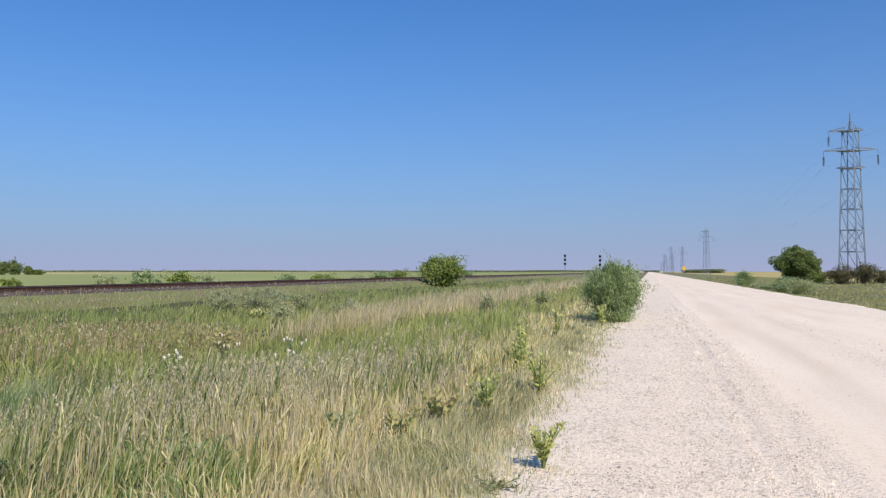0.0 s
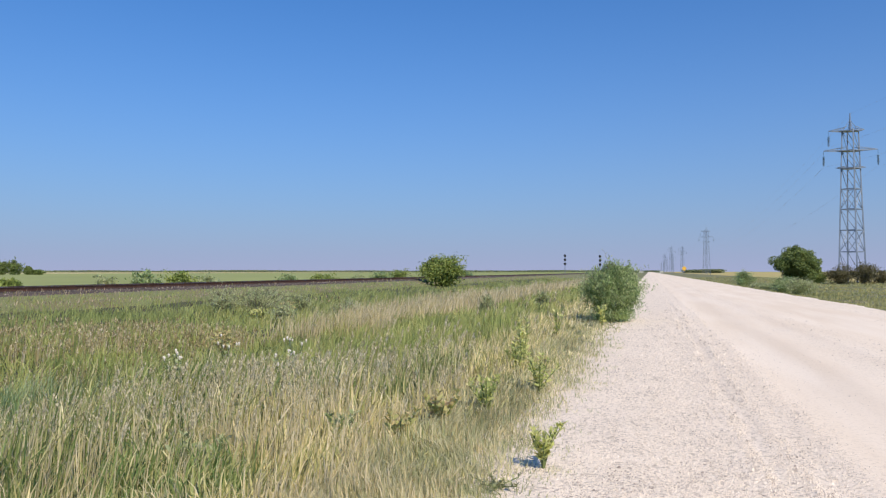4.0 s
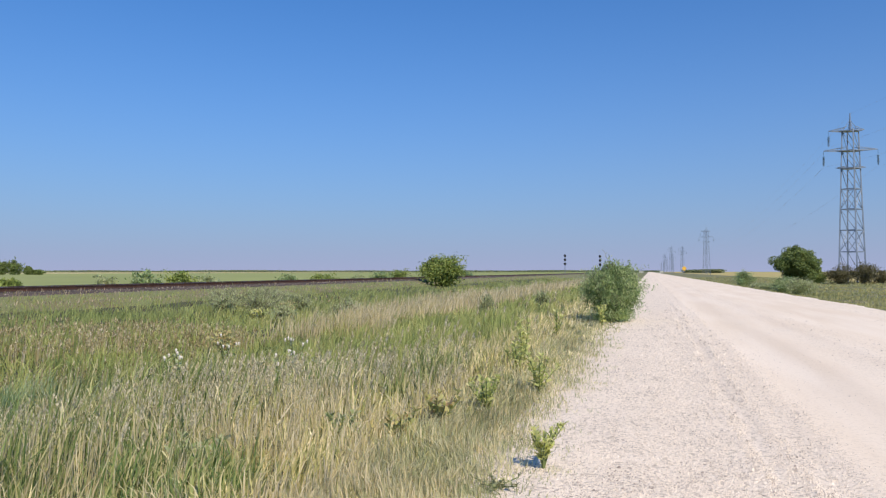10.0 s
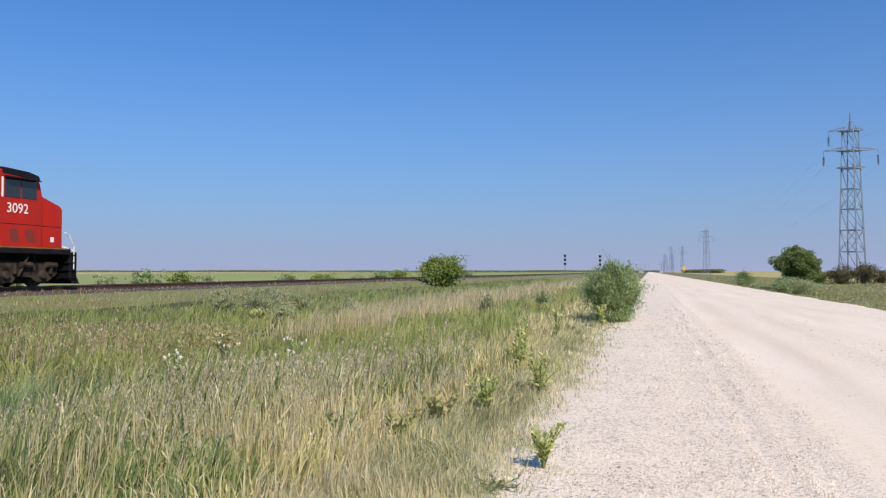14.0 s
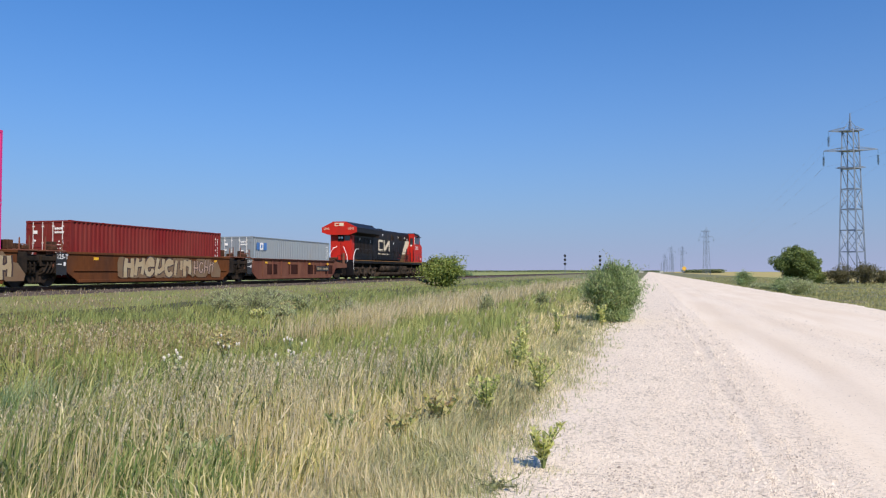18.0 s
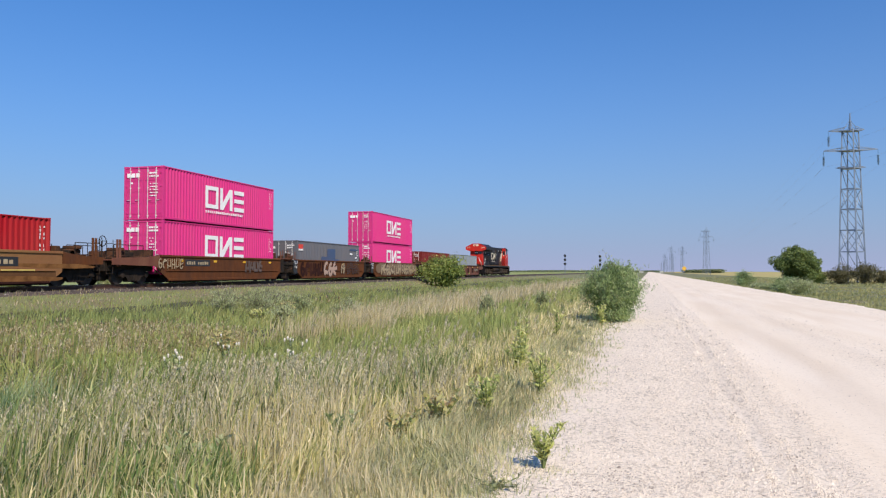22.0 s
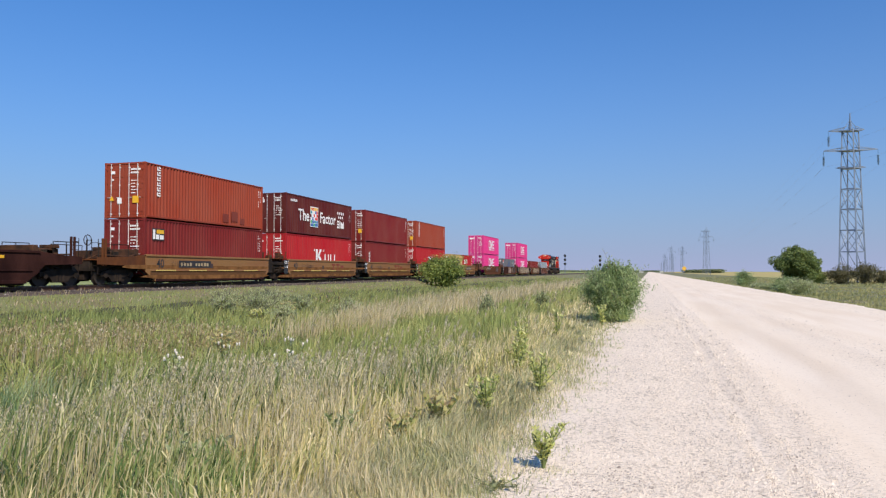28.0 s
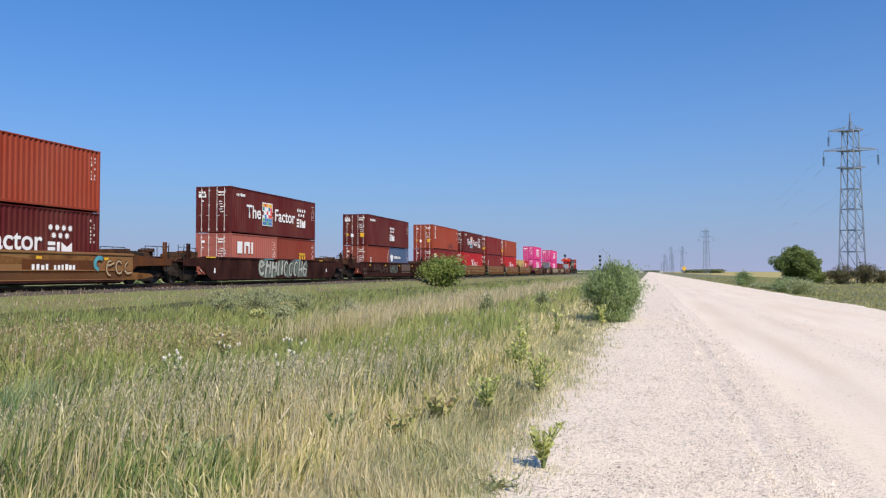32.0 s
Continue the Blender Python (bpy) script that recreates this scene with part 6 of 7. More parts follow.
    zz = np.maximum(gz(x, y), np.interp(x, [-2.0, -0.75], [-0.10, -0.018])) - 0.008
    v, f = blades(x, y, zz, np.interp(-x, [0.6, 0.9, 1.3, 2.1], [0.04, 0.07, 0.12, 0.22]) * RNG.uniform(0.4, 1.4, len(x)), np.maximum(0.006, 0.0010 * r) * RNG.uniform(0.6, 1.3, len(x)), lean=0.6, wind=(0.06, 0), tuft=0.25, fine=False)
    stuff("edge_grass", "low fine grass creeping onto the edge of the gravel road", v, f, M_EDGE)
    # ditch meadow
    x, y, r = scatter(190000, 5.5, 170, -1, 66, -17.5, -5.6)
    keep = RNG.random(len(x)) < np.interp(-x, [13, 17], [1, 0.35]) * np.interp(lumps(x, y, 1.6), [0.3, 0.6], [0.3, 1.0])
    x, y, r = x[keep], y[keep], r[keep]
    h = tall(x) * RNG.uniform(0.45, 1.1, len(x)) * (1 + 0.16 * patchy(x, y, 0.7, 1)) * np.interp(lumps(x, y, 1.6), [0.25, 0.75], [0.65, 1.25])
    w = np.maximum(0.008, 0.00105 * r) * RNG.uniform(0.6, 1.3, len(x))
    v, f = blades(x, y, gz(x, y), h, w, lean=0.5, tuft=0.25, fine=False)
    stuff("meadow_grass", "green ditch meadow grass between the road and the railway", v, f, M_MEADOW)
    # finer, paler growth towards the railway
    x, y, r = scatter(170000, 16, 190, -1, 66, -23.6, -12.5)
    keep = RNG.random(len(x)) < np.interp(-x, [12.5, 17], [0.1, 1])
    x, y, r = x[keep], y[keep], r[keep]
    h = tall(x) * RNG.uniform(0.55, 1.0, len(x)) * (1 + 0.12 * patchy(x, y, 0.7, 1))
    v, f = blades(x, y, gz(x, y), h, np.maximum(0.008, 0.0008 * r) * RNG.uniform(0.6, 1.3, len(x)), lean=0.35, tuft=0.15, fine=False)
    stuff("soft_meadow_grass", "fine yellow-green meadow grass below the railway bank", v, f, M_SOFT)
    # ripe stand on the far side of the verge
    x, y, r = scatter(120000, 11, 130, 1, 40, -11.0, -4.8)
    k = RNG.random(len(x)) < (0.30 * patchy(x, y, 0.5, 2) + 0.25 * patchy(x, y, 1.9, 1) + 2.4 * np.exp(-((x + 9.2) / 1.5) ** 2) - 0.4) * np.clip((y - 19.5 + 1.2 * patchy(x, y, 2.2, 3)) / 6, 0, 1)
    x, y, r = x[k], y[k], r[k]
    hh = (1.02 + 0.10 * patchy(x, y, 1.4, 2)) * RNG.uniform(0.45, 1.1, len(x))
    v, f = blades(x, y, gz(x, y), hh, np.maximum(0.008, 0.00085 * r) * RNG.uniform(0.6, 1.3, len(x)), lean=0.22, wind=(0.10, 0.0), tuft=0.12, fine=False)
    stuff("ripe_grass", "ripe golden grass standing along the ditch", v, f, M_GOLD)
    k = RNG.random(len(x)) < 0.12
    v, f = heads(x[k], y[k], gz(x[k], y[k]), hh[k] * 1.05, np.maximum(0.07, 0.0042 * r[k]), per=6, droop=0.25)
    stuff("ripe_seed_heads", "pale fluffy seed heads of the ripe grass", v, f, M_SEED)
    # ripe stalks among the verge
    x, y, r = scatter(60000, 3.4, 60, 1, 60, -4.6, -1.25)
    lump = lumps(x, y, 3.4)
    k = RNG.random(len(x)) < np.interp(lump, [0.35, 0.7], [0.05, 0.8]) * np.interp(-x, [2.4, 4.6], [1.0, 0.45]) * np.where(x < -3.2, np.interp(y, [12, 18], [1.0, 0.3]), 1.0)
    x, y, r, lump = x[k], y[k], r[k], lump[k]
    v, f = blades(x, y, gz(x, y), tall(x) * RNG.uniform(0.7, 1.25, len(x)) * np.interp(lump, [0.3, 0.7], [0.85, 1.15]), np.where(r < 11, np.maximum(0.009, 0.0013 * r), np.maximum(0.011, 0.0009 * r)) * RNG.uniform(0.5, 1.3, len(x)), lean=0.28, wind=(0.08, 0.0), tuft=0.10)
    stuff("straw_grass", "dry straw stalks among the roadside grass", v, f, M_GOLD)
    # seed heads along the crest
    x, y, r = scatter(44000, 4.2, 60, 2, 64, -6.4, -1.7)
    k = RNG.random(len(x)) < np.interp(-x, [1.7, 3.0, 4.0, 5.4, 6.4], [0.03, 0.10, 0.38, 0.62, 0.2]) * (0.75 + 0.5 * patchy(x, y, 1, 3)) * np.interp(y, [9, 12.5, 18], [1.0, 0.4, 0.08]) * np.interp(r, [6, 7.5, 9], [0.03, 0.4, 1.0])
    x, y, r = x[k], y[k], r[k]
    v, f = heads(x, y, gz(x, y), tall(x) * RNG.uniform(0.9, 1.28, len(x)), np.maximum(0.07, 0.0100 * r), per=11)
    stuff("seed_head_grass", "silvery tan grass seed heads above the verge", v, f, M_SEED)
    # brownish weeds in flower
    x, y, r = scatter(26000, 8, 90, 4, 64, -18.5, -7.0)
    inner = ((x + 13.6) / 4.2) ** 2 + ((y - 16.0) / 4.6) ** 2
    k = (RNG.random(len(x)) < np.interp(inner + 0.35 * patchy(x, y, 2.3, 1), [0.6, 1.2], [0.8, 0.0])) | ((patchy(x, y, 0.55, 5) > 0.9) & (RNG.random(len(x)) < 0.25))
    x, y, r = x[k], y[k], r[k]
    v, f = heads(x, y, gz(x, y), tall(x) * RNG.uniform(0.7, 1.2, len(x)), np.maximum(0.10, 0.009 * r), per=6, droop=0.1, top=0.2)
    stuff("brown_weeds", "brownish flowering weeds among the ditch meadow", v, f, M_BROWNWEED)
    # railway shoulder
    x, y, r = scatter(60000, 18, 190, 4, 66, -24.75, -20.6)
    zz = np.maximum(gz(x, y), RAIL_Z - 0.2 - 0.38 * np.clip((x - TRACK_X - 1.75) / 1.25, 0, 1)) - 0.02
    k = RNG.random(len(x)) < np.interp(-x, [20.6, 22.2], [0.1, 0.55])
    x, y, r, zz = x[k], y[k], r[k], zz[k]
    v, f = blades(x, y, zz, 0.14 * RNG.uniform(0.3, 1.3, len(x)) * (1 + 0.35 * patchy(x, y, 1.2, 2)), 0.0009 * r, lean=0.4, fine=False)
    stuff("shoulder_weeds", "low dry pinkish weeds on the railway bank", v, f, M_PINKWEED)
    # opposite verge of the road, and behind the railway
    x, y, r = scatter(130000, 14, 260, -62, 3, 9.3, 34)
    h = np.interp(x, [9.3, 10.2, 13, 20, 34], [0.05, 0.12, 0.24, 0.24, 0.2]) * RNG.uniform(0.7, 1.1, len(x)) * np.interp(lumps(x, y, 0.5), [0.2, 0.8], [0.75, 1.2])
    v, f = blades(x, y, gz(x, y), h, 0.0013 * r, lean=0.4, fine=False)
    stuff("far_verge_grass", "olive and straw grass on the opposite road verge", v, f, M_OLIVE)
    x, y, r = scatter(40000, 30, 240, 3, 66, -36, -28.4)
    v, f = blades(x, y, gz(x, y), np.interp(-x, [28.4, 30, 32, 36], [0.1, 0.5, 0.8, 0.7]) * RNG.uniform(0.5, 1.2, len(x)), 0.0012 * r, lean=0.45, fine=False)
    stuff("trackside_grass", "green grass behind the railway bank", v, f, M_MEADOW)
    # thin cover of both verges outside the stretch by the camera
    n = 110000
    x, y = -1.1 - 21 * RNG.random(n) ** 1.3, RNG.uniform(-40, 24, n)
    k = (np.degrees(np.arctan2(-x, y)) > 62) | (np.hypot(x, y) < 4.5)
    x, y = x[k], y[k]
    n = len(x)
    v, f = blades(x, y, gz(x, y), tall(x) * RNG.uniform(0.5, 1.1, n), np.full(n, 0.026), lean=0.6, fine=False)
    stuff("verge_grass", "tall mixed green and straw-coloured roadside grass", v, f, M_VERGE)
    n = 16000
    x, y = RNG.uniform(9.4, 20, n), RNG.uniform(-30, 22, n)
    v, f = blades(x, y, gz(x, y), np.interp(x, [9.4, 11, 20], [0.06, 0.3, 0.4]) * RNG.uniform(0.5, 1.1, n), np.full(n, 0.024), lean=0.6, fine=False)
    stuff("far_verge_grass", "olive and straw grass on the opposite road verge", v, f, M_OLIVE)


def loose(x, y):
    """How much loose stone lies on the road: windrows between the smooth wheel tracks."""
    s = x + 0.10 * np.sin(y * 0.35) + 0.05 * np.sin(y * 1.3)
    return np.interp(s, [-0.9, -0.4, 0.2, 1.3, 1.75, 3.0, 3.5, 4.4, 4.9, 6.4, 7.2, 9.0], [0.3, 0.7, 1.0, 1.0, 0.10, 0.02, 0.25, 0.25, 0.02, 0.02, 0.35, 0.9])


def pebbles():
    x, y, r = scatter(330000, 3.6, 34, -50, 16, -1.3, 8.9)
    k = (RNG.random(len(x)) < loose(x, y)) & (RNG.random(len(x)) < np.interp(r, [9, 18, 34], [1, 0.4, 0.03]))
    x, y, r = x[k], y[k], r[k]
    n = len(x)
    s = np.maximum(0.005, 0.00062 * r) * np.exp(RNG.normal(0.0, 0.34, n)) * np.interp(loose(x, y), [0, 0.5, 1], [0.7, 0.85, 1.0])
    z = road_z(x, y) - 0.003
    a = RNG.uniform(0, 6.28, n)
    v = np.empty((n, 6, 3), np.float32)
    for j in range(4):
        q = s * RNG.uniform(0.75, 1.4, n)
        v[:, j] = np.stack([x + q * np.cos(a + j * 1.57), y + q * np.sin(a + j * 1.57), z], 1)
    for j, o in ((4, 0.0), (5, 3.14)):
        q = s * RNG.uniform(0.2, 0.6, n)
        v[:, j] = np.stack([x + q * np.cos(a + 0.78 + o), y + q * np.sin(a + 0.78 + o), z + 0.003 + s * RNG.uniform(0.6, 1.25, n)], 1)
    f = np.array([(0, 1, 4), (1, 5, 4), (1, 2, 5), (2, 3, 5), (3, 4, 5), (3, 0, 4)], np.int32)
    f = (f[None] + (6 * np.arange(n, dtype=np.int32))[:, None, None]).reshape(-1, 3)
    stuff("loose_gravel", "loose pale limestone stones on the road", v.reshape(-1, 3), f, M_STONE, "gravel")


def ballast_stones():
    x, y, r = scatter(60000, 26, 150, 2, 66, TRACK_X + 0.9, TRACK_X + 3.3)
    n = len(x)
    s = RNG.uniform(0.025, 0.06, n)
    z = RAIL_Z - 0.2 - 0.38 * np.clip((x - TRACK_X - 1.75) / 1.25, 0, 1) - 0.01
    c = np.stack([x, y, z], 1)
    v = np.repeat(c[:, None], 6, 1).astype(np.float32)
    for j, (dx, dy, dz) in enumerate(((1, 0, 0), (0, 1, 0), (-1, 0, 0), (0, -1, 0), (0.2, 0.2, 1), (0, 0, -0.6))):
        v[:, j] += np.stack([dx * s, dy * s, dz * s * 0.9], 1) * RNG.uniform(0.6, 1.3, (n, 1))
    f = np.array([(0, 1, 4), (1, 2, 4), (2, 3, 4), (3, 0, 4)], np.int32)
    f = (f[None] + (6 * np.arange(n, dtype=np.int32))[:, None, None]).reshape(-1, 3)
    stuff("ballast_stones", "loose grey-brown crushed rock on the ballast shoulder", v.reshape(-1, 3), f, M_ROCK, "ballast")


grass()
pebbles()
ballast_stones()


# ---- shrubs, trees, weeds ----
M_BARK = mat("grey_bark", (0.14, 0.115, 0.09), 0.9, var=0.3, scale=4, fine=40, stretch=(1, 1, 0.3), bump=0.5)
M_STEM = mat("green_stem", (0.15, 0.19, 0.06), 0.8, var=0.2, bump=0.05)
M_WILLOW = leafmat("willow_leaves", [(0.14, 0.22, 0.085), (0.26, 0.36, 0.145), (0.42, 0.51, 0.23), (0.58, 0.64, 0.36)], scale=1.6, transl=0.5)
M_BUSH = leafmat("bush_leaves", [(0.10, 0.15, 0.04), (0.19, 0.26, 0.06), (0.30, 0.37, 0.095), (0.44, 0.48, 0.15)], scale=0.9, transl=0.4)
M_TREE = leafmat("tree_leaves", [(0.07, 0.105, 0.032), (0.125, 0.18, 0.052), (0.20, 0.26, 0.078), (0.28, 0.33, 0.11)], scale=0.6)
M_SAGE = leafmat("grey_green_leaves", [(0.24, 0.30, 0.12), (0.36, 0.42, 0.19), (0.48, 0.52, 0.28), (0.60, 0.61, 0.38)], scale=0.8, transl=0.4)
M_LIME = leafmat("yellow_green_leaves", [(0.34, 0.42, 0.13), (0.52, 0.57, 0.20), (0.70, 0.70, 0.30), (0.84, 0.79, 0.40)], scale=3, transl=0.5)
M_RUSSET = leafmat("russet_leaves", [(0.32, 0.39, 0.13), (0.50, 0.50, 0.19), (0.64, 0.54, 0.25), (0.60, 0.40, 0.24)], scale=4, transl=0.45)
M_DIM = leafmat("dark_shrub_leaves", [(0.085, 0.085, 0.042), (0.145, 0.14, 0.068), (0.23, 0.20, 0.11)], scale=0.8)
# leaf greens lightened, with the haze over distance put into the colour
M_FARWOOD = leafmat("haze_lightened_leaves", [(0.16, 0.20, 0.11), (0.22, 0.26, 0.14), (0.28, 0.31, 0.17)], scale=0.02, transl=0.4)
M_FLUFF = mat("white_thistle_down", (0.74, 0.69, 0.61), 0.9, var=0.15, bump=0.3)


def leaves(c, size, up=0.3, long=1.6):
    """A pointed, slightly folded leaf at each place: (n, 3) centres, (n,) sizes."""
    n = len(c)
    d = RNG.normal(0, 1, (n, 3))
    d[:, 2] += up
    d /= np.linalg.norm(d, axis=1)[:, None]
    s = np.cross(d, RNG.normal(0, 1, (n, 3)))
    s /= np.linalg.norm(s, axis=1)[:, None] + 1e-6
    nn = np.cross(d, s)
    size = np.asarray(size)[:, None] if np.ndim(size) else np.full((n, 1), size)
    v = np.empty((n, 4, 3), np.float32)
    v[:, 0] = c - d * size * long / 2
    v[:, 1] = c + s * size * 0.5 + nn * size * 0.15
    v[:, 2] = c + d * size * long / 2
    v[:, 3] = c - s * size * 0.5 + nn * size * 0.15
    b = 4 * np.arange(n, dtype=np.int32)[:, None]
    return v.reshape(-1, 3), np.concatenate([b + np.array([[0, 1, 2]]), b + np.array([[0, 2, 3]])])


def shrub(name, at, width, height, material, label, n=4000, leaf=0.06, stems=14, seed=1, category="bush", lift=0.12, long=2.0, group="", sway=0.0, spread=0.8, up=0.3):
    """Many stems from one foot; leaves sit in clumps along them, with gaps and stray shoots."""
    r = np.random.default_rng(seed)
    root = tagged(new(name), label, category, group)
    z = float(gz(np.array([at[0]]), np.array([at[1]]))[0])
    root.location = (at[0], at[1], z)
    g = Geo()
    pts, wts = [], []
    for i in range(stems):
        a, out = r.uniform(0, 6.283), r.uniform(0.05, 1.0) ** 0.6
        hh = height * (1.08 - 0.45 * out ** 2) * r.uniform(0.72, 1.05)
        tip = np.array([math.cos(a) * out * width / 2 * spread, math.sin(a) * out * width / 2 * spread, hh])
        mid = tip * np.array([0.45, 0.45, 0.55]) + r.normal(0, 0.04, 3) * width
        g.path([(0.03 * width * math.cos(a), 0.03 * width * math.sin(a), -0.05), tuple(mid), tuple(tip)], 0.003 + 0.006 * height, 5)
        twigs = [(mid, tip), (mid * 0.25, mid), (mid * np.array([1.15, 1.15, 0.15]), mid * np.array([1.5, 1.5, 0.8]))]
        for k in range(5):
            t = r.uniform(0.15, 0.95)
            p = mid + (tip - mid) * t
            q = p + r.normal(0, 1, 3) * np.array([0.17 * width, 0.17 * width, 0.12 * height]) + np.array([0, 0, 0.05 * height])
            q[2] = max(q[2], lift * height * 0.6)
            g.cyl(tuple(p), tuple(q), 0.002 + 0.003 * height, 0.002, seg=4)
            twigs.append((p, q))
        for p, q in twigs:
            pts.append((p, q))
            wts.append(r.uniform(0.3, 1.2))
    tagged(part("stem_cluster", g, M_BARK, root), kind="stuff")
    w = np.array(wts) / sum(wts)
    pick = r.choice(len(pts), n, p=w)
    p0, p1 = np.array([p for p, q in pts])[pick], np.array([q for p, q in pts])[pick]
    c = p0 + (p1 - p0) * r.random((n, 1)) * 1.08 + r.normal(0, 1, (n, 3)) * np.array([0.055 * width, 0.055 * width, 0.05 * height])
    c[:, 2] = np.maximum(c[:, 2], lift * height * r.random(n))
    c[:, :2] *= np.interp(c[:, 2] / height, [0, 0.25, 1], [1.15, 1.1, 1.0])[:, None]
    v, f = leaves(c, leaf * r.uniform(0.6, 1.3, n), up=up, long=long)
    part("foliage", big_mesh("foliage", v, f, material), None, root)
    if sway:
        SWAYING.append((root, seed * 1.7, sway))
    return root


def tree(at, height, width, label, seed=3, n=9000, leaf=0.22, trunk=0.16):
    r = np.random.default_rng(seed)
    root = tagged(new("tree"), label, "tree")
    root.location = (at[0], at[1], float(ground_z(at[0])))
    g = Geo()
    g.cyl((0, 0, -0.1), (0.05, 0.02, height * 0.3), trunk, trunk * 0.7, seg=9)
    g.cyl((0.05, 0.02, height * 0.3), (0.0, 0.1, height * 0.75), trunk * 0.7, trunk * 0.25, seg=7)
    part("trunk", g, M_BARK, root)
    cl = []
    lg = Geo()
    for i in range(16):
        a = i * 2.4 + r.uniform(-0.4, 0.4)
        z0 = height * r.uniform(0.08, 0.55)
        out = width / 2 * r.uniform(0.45, 0.92)
        z1 = min(height * 0.93, z0 + height * r.uniform(0.02, 0.38))
        tip = np.array([math.cos(a) * out, math.sin(a) * out, z1])
        lg.cyl((0.02, 0.02, z0), tuple(tip), trunk * 0.35, trunk * 0.08, seg=5)
        for k in range(4):
            cl.append((tip * np.array([1, 1, 1]) * (0.55 + 0.5 * r.random()) + r.normal(0, 1, 3) * np.array([0.09 * width, 0.09 * width, 0.07 * height]), width * r.uniform(0.09, 0.17)))
    for k in range(46):
        d = r.normal(0, 1, 3)
        d *= r.uniform(0.5, 1.0) / np.linalg.norm(d)
        cl.append((np.array([d[0] * 0.40 * width, d[1] * 0.40 * width, height * (0.52 + 0.40 * d[2])]), width * r.uniform(0.09, 0.16)))
    part("limbs", lg, M_BARK, root)
    cc, cr = np.array([c for c, q in cl]), np.array([q for c, q in cl])
    pick = r.integers(0, len(cl), n)
    d = r.normal(0, 1, (n, 3))
    d /= np.linalg.norm(d, axis=1)[:, None]
    c = cc[pick] + d * (cr[pick] * r.random(n) ** 0.35)[:, None] * np.array([1, 1, 0.85])
    c[:, 2] = np.clip(c[:, 2], height * 0.06, height * 1.02)
    v, f = leaves(c, leaf * r.uniform(0.6, 1.3, n), long=1.4)
    part("crown", big_mesh("crown", v, f, M_TREE), None, root)
    return root


def leaves_along(c, d, size, long=2.2):
    """Oval leaves that point along d, blade towards the sky: (n, 3) feet and directions."""
    n = len(c)
    d = d / np.linalg.norm(d, axis=1)[:, None]
    s = np.cross(d, np.array([0, 0, 1.0]) + RNG.normal(0, 0.35, (n, 3)))
    s /= np.linalg.norm(s, axis=1)[:, None] + 1e-6
    up = np.cross(s, d)
    size = np.asarray(size)[:, None]
    v = np.empty((n, 6, 3), np.float32)
    ln = size * long
    v[:, 0] = c
    v[:, 1] = c + d * ln * 0.35 + s * size * 0.5 + up * size * 0.22
    v[:, 2] = c + d * ln * 0.75 + s * size * 0.36 + up * size * 0.10
    v[:, 3] = c + d * ln - up * size * 0.12
    v[:, 4] = c + d * ln * 0.75 - s * size * 0.36 + up * size * 0.10
    v[:, 5] = c + d * ln * 0.35 - s * size * 0.5 + up * size * 0.22
    b = 6 * np.arange(n, dtype=np.int32)[:, None]
    return v.reshape(-1, 3), np.concatenate([b + np.array([q]) for q in ([0, 1, 5], [1, 2, 4], [1, 4, 5], [2, 3, 4])])


def weed(name, at, height, material, label, seed=1, stems=3, leaf=0.07, pairs=9, head=None, group="roadside weeds", sway=1.6, width=0.12, category="weed"):
    """A leafy weed: spreading stems with pairs of leaves all the way up, some with heads of down."""
    r = np.random.default_rng(seed)
    root = tagged(new(name), label, category, group)
    root.location = (at[0], at[1], float(gz(np.array([at[0]]), np.array([at[1]]))[0]) if at[0] < -1.2 else float(road_z(np.array([at[0]]), np.array([at[1]]))[0]) - 0.005)
    cen, dirs, siz, tops = [], [], [], []
    a0 = r.uniform(0, 6.28)
    for i in range(stems):
        a = a0 + i * 6.28 / stems + r.uniform(-0.4, 0.4)
        h = height * r.uniform(0.7, 1.0)
        out = width * r.uniform(0.6, 1.6) * (0.25 if i == 0 else 1)
        tip = np.array([math.cos(a) * out, math.sin(a) * out, h])
        mid = tip * np.array([0.35, 0.35, 0.55])
        g = Geo()
        g.path([(0, 0, -0.03), tuple(mid), tuple(tip)], 0.004 + 0.004 * height, 5)
        part("stem", g, M_STEM, root)
        tops.append(tip)
        for k in range(pairs):
            t = 0.30 + 0.70 * k / (pairs - 1)
            p = mid * (t / 0.55) if t < 0.55 else mid + (tip - mid) * (t - 0.55) / 0.45
            turn = k * 1.57 + r.uniform(-0.3, 0.3)
            for j in (0, 3.14):
                rise = r.uniform(-0.1, 0.9) + 0.7 * t
                cen.append(p)
                dirs.append(np.array([math.cos(turn + j), math.sin(turn + j), rise]))
                siz.append(leaf * (1.15 - 0.6 * abs(t - 0.5)) * r.uniform(0.7, 1.15) * 0.62)
        for j in range(3):
            cen.append(tip)
            dirs.append(np.array([r.normal(0, 0.4), r.normal(0, 0.4), 1.0]))
            siz.append(leaf * 0.42)
    v, f = leaves_along(np.array(cen), np.array(dirs), np.array(siz))
    part("leaves", big_mesh("leaves", v, f, material), None, root)
    if head:
        for tip in tops:
            for k in range(2):
                o = r.normal(0, 0.04, 3)
                g = Geo()
                c = Vector(tip + o + np.array([0, 0, 0.03]))
                g.cyl(c - Vector((0, 0, 0.03)), c + Vector((0, 0, 0.006)), 0.006, 0.017, seg=7)
                g.cyl(c + Vector((0, 0, 0.006)), c + Vector((0, 0, 0.024)), 0.017, 0.008, seg=7)
                part("down_head", g, head, root, "white fluffy seed head")
    SWAYING.append((root, seed * 1.3, sway))
    return root


